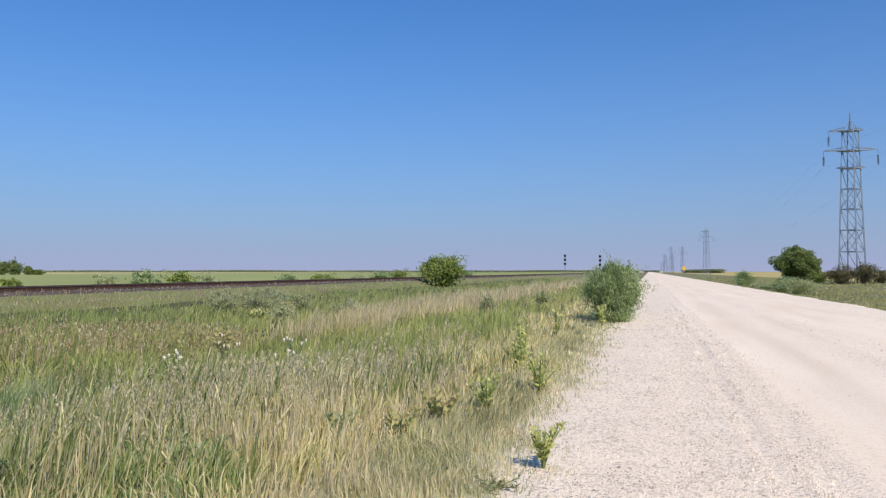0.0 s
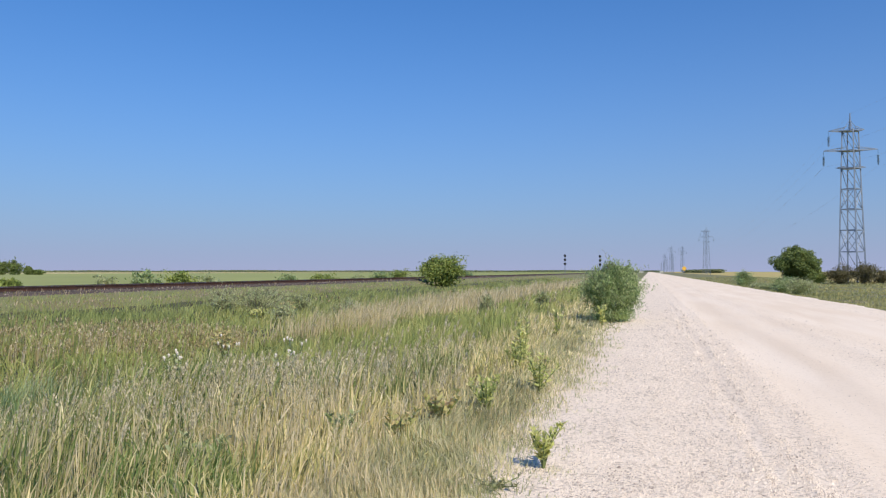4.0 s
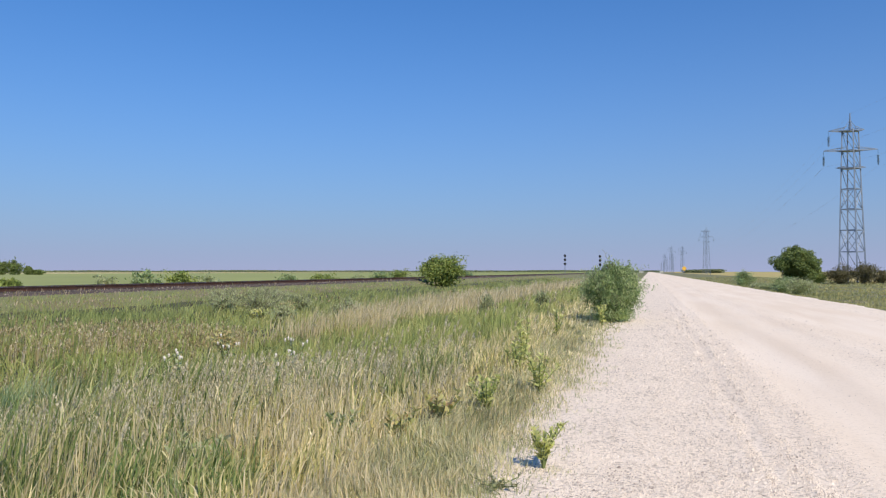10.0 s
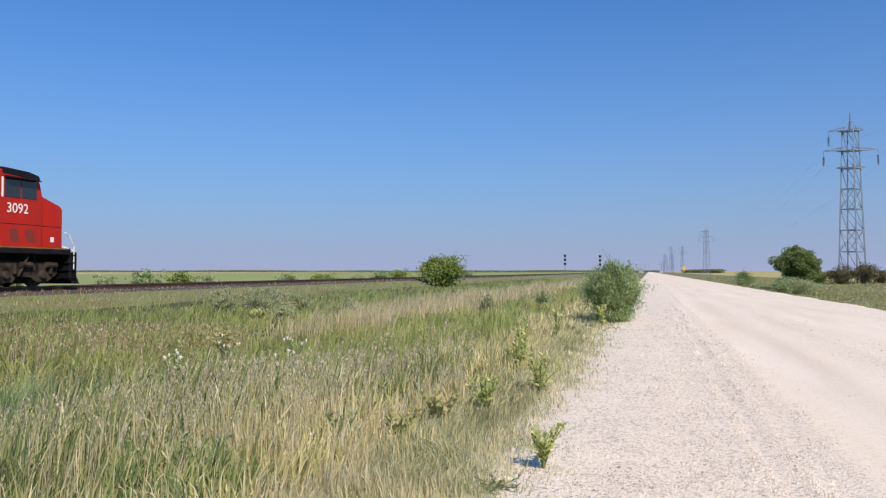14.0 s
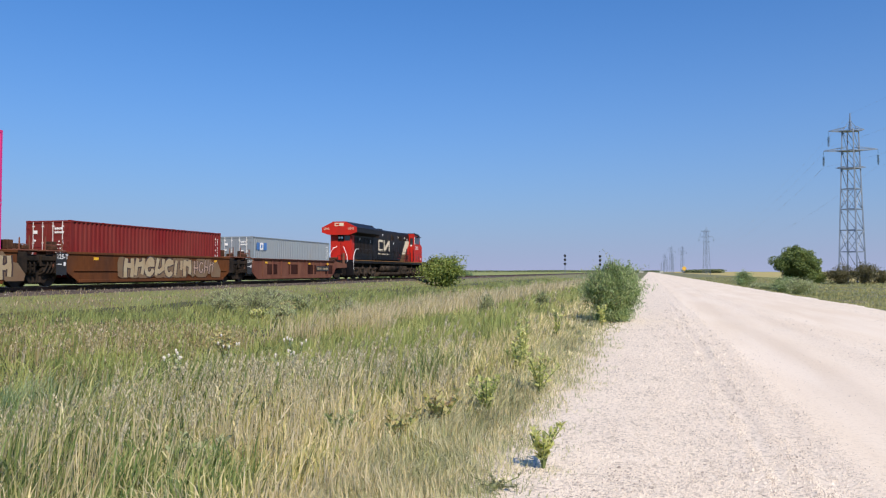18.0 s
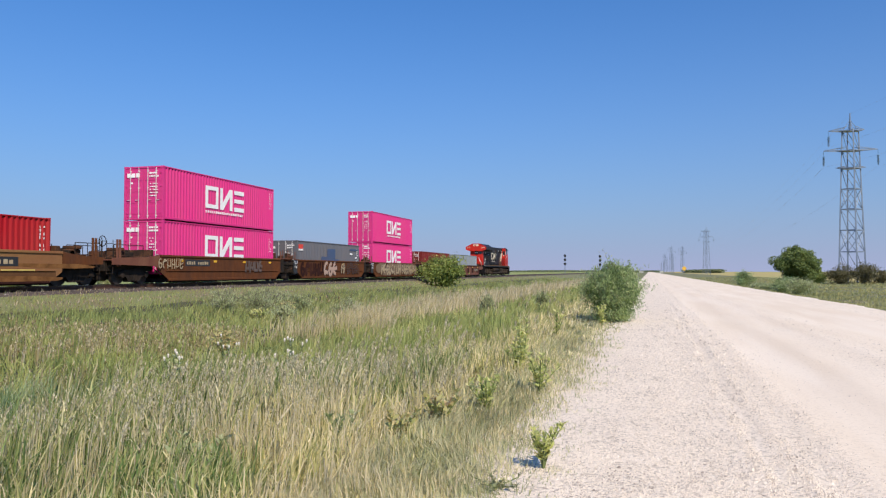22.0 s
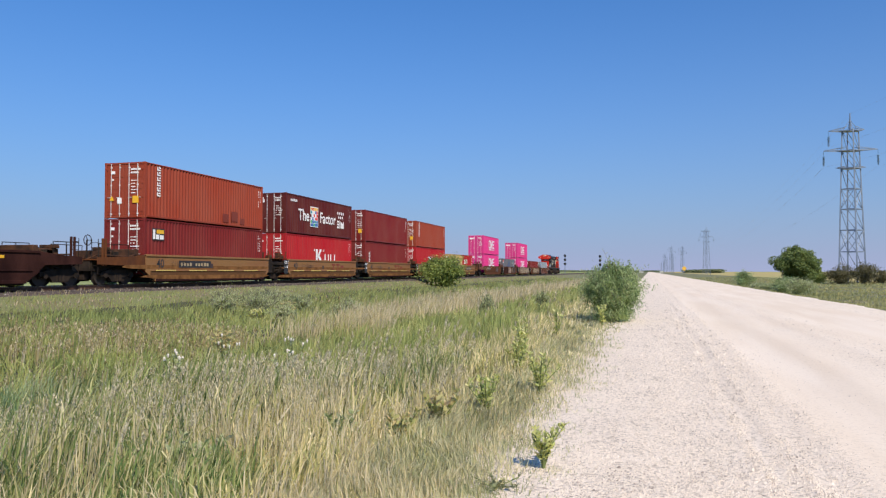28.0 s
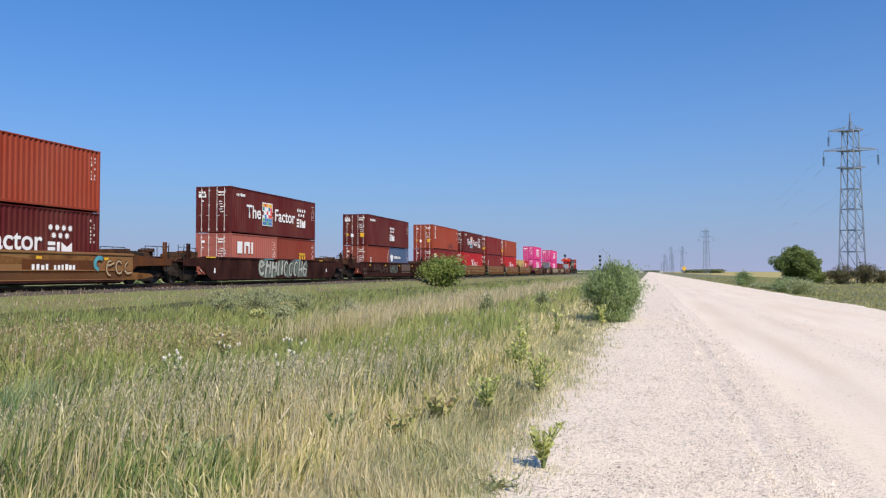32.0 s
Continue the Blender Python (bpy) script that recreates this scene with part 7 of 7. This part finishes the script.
shrub("willow_bush", (-1.05, 23.4), 1.62, 1.72, M_WILLOW, "dense grey-green willow bush at the edge of the gravel road", 46000, 0.021, 110, 2, sway=0.7, long=5.0, up=1.5)
shrub("willow_bush", (-2.6, 94), 2.6, 2.6, M_WILLOW, "dark green bush beside the gravel road in the distance", 2500, 0.12, 16, 3)
shrub("round_bush", (-21.5, 77.5), 4.3, 3.0, M_BUSH, "rounded bright green bush between meadow and railway", 15000, 0.13, 60, 4, lift=0.02, spread=1.0)
tree((20.2, 115), 5.9, 6.0, "small dense dark green tree beyond the road ditch", 3, 30000, 0.15)
for i, (px, py, w, h, m, n, leaf, lab) in enumerate((
        (12.0, 106, 3.0, 1.9, M_WILLOW, 5000, 0.075, "low willow bush on the road verge"), (12.0, 92, 2.4, 0.7, M_SAGE, 3000, 0.06, "low grey-green bush on the road verge"),
        (12.0, 84, 2.4, 0.7, M_SAGE, 3000, 0.06, "low grey-green bush on the road verge"), (11.7, 73.5, 2.6, 1.45, M_WILLOW, 7000, 0.05, "low willow bush on the road verge"),
        (12.2, 68.0, 2.9, 1.5, M_SAGE, 7000, 0.05, "low grey-green bush on the road verge"), (12.6, 78.5, 2.6, 1.0, M_SAGE, 4000, 0.05, "low grey-green bush on the road verge"),
        (26.6, 120, 4.2, 2.5, M_DIM, 5000, 0.09, "dark brownish shrub under the pylon"), (29.6, 119, 4.2, 2.7, M_DIM, 5000, 0.09, "dark brownish shrub under the pylon"),
        (32.0, 121, 3.6, 2.0, M_DIM, 4000, 0.09, "dark brownish shrub beside the pylon"), (24.2, 121, 3.0, 1.7, M_BUSH, 3000, 0.09, "low green bush beside the pylon"))):
    shrub("verge_shrub", (px, py), w, h, m, lab, n, leaf, 24, 20 + i, group="shrubs of the opposite verge", lift=0.02, up=0.8)
# behind the railway
for i, (px, py, w, h) in enumerate(((-31.2, 22.0, 1.19, 0.94), (-31, 30.5, 1.36, 1.05), (-31.4, 38.2, 1.7, 1.13), (-31.2, 41.5, 2.21, 1.44), (-31.0, 45.0, 2.38, 1.29), (-31.5, 49.0, 2.38, 1.25), (-31.4, 61.5, 2.21, 1.36), (-31.4, 69.0, 3.57, 1.33), (-31.0, 78.0, 2.55, 0.94), (-31.6, 87.5, 3.4, 1.48), (-31.2, 93.0, 2.55, 2.03), (-31.5, 110.0, 4.25, 1.56), (-31.0, 128, 4.25, 1.56))):
    shrub("trackside_bush", (px, py), w, h, (M_WILLOW, M_BUSH, M_SAGE)[i % 3], "green bush growing behind the railway bank", 1500, 0.11, 12, 40 + i, group="bushes behind the railway", lift=0.02)
# silvery weeds in the ditch
for i, (px, py, w, h) in enumerate(((-18.6, 30.5, 2.3, 1.05), (-17.4, 31.6, 2.2, 1.0), (-18.2, 33.8, 2.3, 1.0), (-16.6, 30.0, 1.9, 0.9), (-17.6, 28.8, 1.2, 0.85), (-15.4, 31.5, 1.2, 0.9),
                                    (-7.0, 33.0, 0.8, 1.0), (-4.6, 33.5, 0.8, 0.9), (-12.6, 24.5, 1.1, 0.85), (-11.2, 27.0, 1.2, 0.8))):
    shrub("silver_weed_clump", (px, py), w, h, M_SAGE, "silvery grey-green weed clump in the grassy ditch", 1900, 0.024, 30, 60 + i, group="silvery weeds in the ditch", lift=0.05, sway=1.0, long=5.5, up=1.6)
for i, (px, py) in enumerate(((-14.2, 25.6), (-13.5, 26.4), (-12.9, 25.2), (-9.6, 15.5))):
    shrub("yellow_weed_clump", (px, py), 1.2, 0.75, M_RUSSET if i % 2 else M_LIME, "yellowing leafy weed clump in the ditch meadow", 500, 0.05, 9, 80 + i, group="yellowing weeds in the ditch", lift=0.05, sway=1.0)
# leafy weeds at the road's edge
for i, (px, py, h, w, st, lf, m, lab) in enumerate((
        (-0.80, 5.85, 0.33, 0.10, 6, 0.050, M_LIME, "small leafy green milkweed on the bare gravel edge"),
        (-1.73, 8.13, 0.46, 0.13, 6, 0.060, M_LIME, "yellow-green leafy milkweed in the verge grass"),
        (-1.96, 11.44, 0.56, 0.12, 3, 0.075, M_LIME, "yellow-green leafy milkweed in the verge grass"),
        (-1.92, 11.7, 0.86, 0.07, 2, 0.085, M_LIME, "tall yellow-green leafy weed in the verge grass"),
        (-1.35, 9.55, 0.52, 0.14, 6, 0.060, M_LIME, "yellow-green leafy milkweed at the gravel edge"),
        (-2.09, 7.45, 0.40, 0.13, 5, 0.07, M_RUSSET, "reddening leafy weed in the verge grass"),
        (-2.22, 6.61, 0.38, 0.12, 5, 0.07, M_RUSSET, "reddening leafy weed in the verge grass"),
        (-2.78, 6.63, 0.40, 0.10, 2, 0.07, M_SAGE, "grey-green leafy weed in the verge grass"),
        (-3.5, 5.4, 0.42, 0.12, 4, 0.08, M_SAGE, "grey-green leafy weed in the verge grass"),
        (-2.05, 17.3, 0.80, 0.12, 2, 0.08, M_LIME, "tall grey-green weed in the verge grass"),
        (-1.25, 21.0, 0.62, 0.10, 3, 0.09, M_LIME, "yellow-green leafy weed at the gravel edge"))):
    weed("leafy_weed", (px, py), h, m, lab, 100 + i, stems=st + 3, leaf=lf, width=w * 1.25)
for i, (px, py) in enumerate(((-1.05, 5.28), (-1.22, 5.2), (-1.34, 5.75))):
    weed("creeping_weed", (px, py), 0.06, M_EDGE, "flat green weed creeping over the bare gravel edge", 150 + i, stems=7, leaf=0.035, pairs=5, width=0.16, group="creeping weeds on the gravel")
for i, (px, py, h) in enumerate(((-6.85, 11.33, 0.80), (-5.4, 10.77, 0.95), (-6.27, 9.0, 0.70), (-6.45, 9.25, 0.66), (-4.9, 9.6, 0.8))):
    weed("thistle", (px, py), h, M_SAGE, "tall grey-green thistle with white fluffy heads", 130 + i, stems=3, leaf=0.065, head=M_FLUFF, group="thistles in the verge", width=0.16)


def woods():
    """Shelterbelts and woods along the horizon."""
    r = np.random.default_rng(9)

    def belt(name, p0, p1, h, depth, n, label, leaf):
        t = r.random(n)
        x = p0[0] + (p1[0] - p0[0]) * t + r.normal(0, depth, n)
        y = p0[1] + (p1[1] - p0[1]) * t + r.normal(0, depth, n)
        ln = math.hypot(p1[0] - p0[0], p1[1] - p0[1])
        top = h * (0.66 + 0.22 * np.sin(t * ln / 57 + 1) * np.sin(t * ln / 91) + 0.10 * np.sin(t * ln / 16.1) * np.sin(t * ln / 29.7))
        z = -0.3 + top * r.random(n) ** 0.7
        v, f = leaves(np.stack([x, y, z], 1), leaf * r.uniform(0.6, 1.3, n), long=1.2)
        tagged(new(name, big_mesh(name, v, f, M_FARWOOD)), label, "far woods", kind="stuff")

    belt("far_woods", (-1250, 1050), (-820, 1330), 5.0, 14, 16000, "distant green woods along the horizon", 2.2)
    belt("far_woods", (-820, 1330), (-140, 1750), 5.0, 16, 16000, "distant green woods along the horizon", 2.4)
    belt("far_woods", (-140, 1900), (20, 2100), 5, 10, 3000, "distant hazy woods along the horizon", 4)
    belt("shelterbelt", (43, 905), (76, 898), 5.0, 3, 9000, "dark shelterbelt of trees far beyond the field", 1.2)
    belt("far_woods", (330, 1000), (900, 900), 7, 12, 8000, "distant green woods along the horizon", 3)


woods()
# clump of trees beyond the crop field
for i, (px, py, h, w) in enumerate(((-331, 322, 6.8, 6), (-327, 326, 7.2, 6), (-336, 318, 6.8, 7), (-342, 313, 6.6, 7), (-322, 331, 4.2, 4), (-319, 334, 2.6, 4))):
    shrub("field_tree", (px, py), w * 1.3, h, M_TREE, "dark green tree in a clump beyond the crop field", 3000, 0.55, 26, 30 + i, "tree", 0.0, 1.4, "trees beyond the field")


# ---- power line, signals, signs ----
M_GALV = mat("galvanised_lattice_steel", (0.17, 0.22, 0.29), 0.5, 0.1, var=0.15, scale=1, fine=12, bump=0.03)
M_INSUL = mat("dark_glass_insulator", (0.03, 0.06, 0.05), 0.2, var=0.2, bump=0.0)
M_WIRE = mat("aluminium_conductor", (0.30, 0.30, 0.30), 0.5, 0.5, var=0.1, bump=0.0)
M_SIGNAL = mat("black_signal_paint", (0.012, 0.012, 0.014), 0.6, var=0.2, bump=0.0)
M_SIGNY = mat("yellow_sign_sheet", (0.72, 0.42, 0.05), 0.5, var=0.08, bump=0.0)
M_POST = mat("weathered_post", (0.25, 0.21, 0.17), 0.9, var=0.25, bump=0.2)
M_WALLW = mat("white_siding", (0.72, 0.72, 0.70), 0.7, var=0.08, bump=0.05)
M_ROOFG = mat("grey_sheet_roof", (0.28, 0.29, 0.31), 0.5, var=0.12, bump=0.05)

LEVELS = (0.0, 4.7, 7.9, 11.0, 14.0, 17.1, 19.7, 22.65)


def half(z):
    return 1.36 + (0.80 - 1.36) * z / 22.65


def pylon():
    """Lattice tower whose body stands askew to the line, with a short arm at the top and a wide one below."""
    root = tagged(new("pylon"), "galvanised lattice steel power pylon with two crossarms and insulators", "pylon", "pylons of the power line")
    ca, sa = math.cos(radians(-39)), math.sin(radians(-39))

    def askew(x, y, z):
        return (ca * x - sa * y, sa * x + ca * y, z)

    for sx, sy in itertools.product((-1, 1), (-1, 1)):
        g = Geo()
        g.cyl(askew(sx * half(0), sy * half(0), -0.2), askew(sx * half(22.65), sy * half(22.65), 22.65), 0.13, 0.10, seg=4)
        part("leg", g, M_GALV, root)
    for k, (a, b) in enumerate(zip(LEVELS, LEVELS[1:])):
        ha, hb = half(a), half(b)
        for s in (-1, 1):
            for ax in (0, 1):
                def q(u, z, hw):
                    return askew(u * hw, s * hw, z) if ax == 0 else askew(s * hw, u * hw, z)
                g = Geo()
                for u in ((1, -1) if k in (1, 3) else (1,)):
                    g = Geo()
                    g.cyl(q(u, a, ha), q(-u, b, hb), 0.052, seg=4)
                    part("diagonal", g, M_GALV, root)
                g = Geo()
                g.cyl(q(-1, b, hb), q(1, b, hb), 0.085, seg=4)
                part("horizontal", g, M_GALV, root)
    g = Geo()
    g.cyl((0, 0, 22.65), (0, 0, 25.3), 0.16, 0.07, seg=6)
    part("peak", g, M_GALV, root)
    for sx, sy in itertools.product((-1, 1), (-1, 1)):
        g = Geo()
        g.cyl(askew(sx * 0.8, sy * 0.8, 22.65), (0, 0, 24.3), 0.05, seg=4)
        part("peak_strut", g, M_GALV, root)
    for z, lo, hi in ((22.65, -2.95, 1.9), (19.7, -3.65, 3.65), (17.1, -2.0, 2.0)):
        for e in (lo, hi):
            foot = math.copysign(0.6, e)
            for sy in (-1, 1):
                for name, p, q, r0, r1 in (("crossarm", (foot, sy * 0.7, z), (e, 0, z + 0.1), 0.10, 0.06),
                                           ("arm_tie", (foot, sy * 0.7, z + (0.55 if z > 18 else 0.3)), (e, 0, z + 0.12), 0.06, 0.04),
                                           ("arm_brace", (foot + 0.4 * (e - foot), sy * 0.42, z), (foot, -sy * 0.7, z), 0.05, 0.05)):
                    g = Geo()
                    g.cyl(p, q, r0, r1, seg=4)
                    part(name, g, M_GALV, root)
        g = Geo()
        g.cbox(-1.15, 1.15, -0.55, 0.55, z - 0.12, z + 0.10, 0.03)
        part("arm_seat", g, M_GALV, root)
    for x, z in ((-2.95, 22.7), (-3.65, 19.75), (3.65, 19.75)):
        g = Geo()
        g.cyl((x, 0, z), (x, 0, z - 0.9), 0.02, seg=4)
        for k in range(9):
            g.cyl((x, 0, z - 0.85 - k * 0.16), (x, 0, z - 0.93 - k * 0.16), 0.19, 0.07, seg=8)
        part("insulator", g, M_INSUL, root)
    return root


SPAN, PX, PZ = 291.0, 29.0, -0.3
first_pylon = pylon()
first_pylon.location = (PX, 123, PZ)
for k in (-1, 1, 2, 3, 4, 5, 6):
    copy_thing(first_pylon, pose(PX, 123 + k * SPAN, PZ))
for k in (2, 3):      # a second line joins far off
    copy_thing(first_pylon, pose(PX - 9.5, 118 + k * SPAN, PZ))
for k in range(-1, 4):
    for x, z in ((-2.95, 20.3), (-3.65, 17.35), (3.65, 17.35), (0, 25.2)):
        g = Geo()
        y0 = 123 + k * SPAN
        pts = [(PX + x, y0 + SPAN * i / 14, PZ + z - 4 * 6.5 * (i / 14) * (1 - i / 14)) for i in range(15)]
        g.path(pts, 0.007 if x else 0.005, 4)
        tagged(part("power_cable", g, M_WIRE), "thin grey conductor hanging between the pylons", "cable", "cables of the power line")


def signal(at, height, heads_n):
    root = tagged(new("railway_signal"), "black three-lamp railway signal on a slim mast", "signal", "railway signals")
    root.location = at
    g = Geo()
    g.cyl((0, 0, -0.1), (0, 0, height), 0.09, 0.07, seg=8)
    part("mast", g, M_GALV, root)
    for k in range(heads_n):
        z = height - 0.5 - k * 1.6
        h = Geo()
        h.cyl((0, -0.25, z), (0, -0.21, z), 0.52, seg=16)
        part("backboard", h, M_SIGNAL, root)
        hd = Geo()
        hd.cyl((0, -0.5, z), (0, -0.25, z), 0.17, 0.15, seg=10)
        hd.cbox(-0.2, 0.2, -0.2, 0.12, z - 0.3, z + 0.3, 0.03)
        part("lamp_housing", hd, M_SIGNAL, root)
    la = Geo()
    for x in (-0.2, 0.2):
        la.cyl((x, 0.3, 0), (x, 0.12, height - 0.5), 0.02, seg=4)
    for i in range(int(height / 0.6)):
        la.cyl((-0.2, 0.28, i * 0.6), (0.2, 0.28, i * 0.6), 0.015, seg=4)
    part("ladder", la, M_GALV, root)


signal((-31.4, 294, 0.2), 7.9, 3)
signal((-18.4, 300, -0.2), 8.1, 3)


def road_sign(at):
    root = tagged(new("road_sign"), "yellow diamond road sign on a wooden post", "road sign")
    root.location = at
    g = Geo()
    g.cbox(-0.05, 0.05, -0.05, 0.05, -0.3, 3.0, 0.01)
    part("post", g, M_POST, root)
    g = Geo()
    g.prism([(1.78, 0), (2.5, -0.72), (3.22, 0), (2.5, 0.72)][::-1], 1, -0.075, -0.055)
    part("sign_plate", g, M_SIGNY, root)


road_sign((10.2, 236, -0.1))


def farm_building(at, w, d, h, roof_h):
    root = tagged(new("farm_building"), "white farm building with a grey roof on the horizon", "building", "farm buildings far off")
    root.location = at
    g = Geo()
    g.box(-w / 2, w / 2, -d / 2, d / 2, 0, h)
    part("wall", g, M_WALLW, root)
    g = Geo()
    g.prism([(h, -w / 2 - 0.3), (h + roof_h, 0), (h, w / 2 + 0.3)][::-1], 1, -d / 2 - 0.3, d / 2 + 0.3)
    part("roof", g, M_ROOFG, root)


farm_building((-14, 1500, -0.3), 8, 8, 1.7, 1.0)
farm_building((24, 1560, -0.3), 7, 8, 2.0, 1.2)
farm_building((-40, 1540, -0.3), 8, 8, 1.8, 1.0)
farm_building((215, 1250, -0.3), 10, 8, 4, 2)


def flying_insect():
    """A small dark insect that darts past high over the verge."""
    root = tagged(new("flying_insect"), "small dark flying insect with clear wings", "insect")
    g = Geo()
    g.cyl((0, -0.010, 0), (0, 0.002, 0), 0.0014, 0.0034, seg=7)
    g.cyl((0, 0.002, 0), (0, 0.008, 0), 0.0034, 0.0022, seg=7)
    g.cyl((0, 0.008, 0), (0, 0.011, 0), 0.0025, 0.0015, seg=7)
    part("body", g, M_SIGNAL, root)
    for s in (-1, 1):
        w = Geo()
        w.prism([(s * 0.002, 0.003), (s * 0.012, 0.008), (s * 0.015, 0.003), (s * 0.008, -0.004)][::s], 2, 0.0026, 0.003)
        part("wing", w, M_INSUL, root)
    return root


insect = flying_insect()
INSECT_WAY = [(5.7, -3.652, 3.67, 3.354), (5.8, -3.514, 3.838, 3.281), (5.9, -3.376, 3.994, 3.204), (6.0, -3.206, 4.146, 3.17), (6.1, -3.011, 4.291, 3.166), (6.2, -2.895, 4.375, 3.153), (6.3, -2.877, 4.414, 3.079), (6.4, -2.943, 4.404, 2.982), (6.5, -3.112, 4.29, 2.97), (6.6, -3.301, 4.104, 3.083), (6.7, -3.503, 3.875, 3.222), (6.8, -3.711, 3.603, 3.368)]


# ---- what moves ----
def motions():
    def along(t):
        return SPEED * (t - 24) + ACC * (t - 24) ** 2 / 2

    for thing, q, z in MOVING:
        walk(thing, [(t, pose(TRACK_X, q + along(t), z)) for t in range(0, 33, 4)])
    # plants nod in the gusts
    for thing, phase, deg in SWAYING:
        x, y, z = thing.location
        rows = []
        for k in range(0, 33):
            u = k * 1.0 + phase
            gust = 0.55 + 0.45 * math.sin(u * 0.37 - 0.2 * phase)
            rows.append((k, pose(x, y, z, deg * 0.5 * gust * math.sin(u * 2.9), deg * gust * (0.4 + math.sin(u * 2.2)), 0)))
        walk(thing, rows)
    # the insect comes from the grass, darts past and goes back
    rows = [(0.0, pose(-7.5, 2.0, 0.4)), (5.2, pose(-7.4, 2.1, 0.45))]
    rows += [(t, pose(x, y, z, 0, 0, 70 if t < 6.35 else -70)) for t, x, y, z in INSECT_WAY]
    walk(insect, [r for r in rows if r[0] < 6.3] + [(t, pose(x, y, z, 0, 0, 60 - 300 * min(0.4, t - 6.2))) for t, x, y, z in INSECT_WAY if t >= 6.3]
         + [(7.4, pose(-7.4, 2.2, 0.5, 0, 0, -60)), (32.0, pose(-7.5, 2.0, 0.4, 0, 0, -60))])
    # wheels roll: one action for all of them
    first = WHEELS[0]
    walk(first, [(k / FPS, pose(0, 0, 0, -math.degrees(along(k / FPS) / 0.458), 0, 0)) for k in range(0, 32 * FPS + 1)])
    for w in WHEELS[1:]:
        w.rotation_mode = "QUATERNION"
        w.animation_data_create()
        w.animation_data.action = first.animation_data.action
        w.animation_data.action_slot = first.animation_data.action_slot


motions()
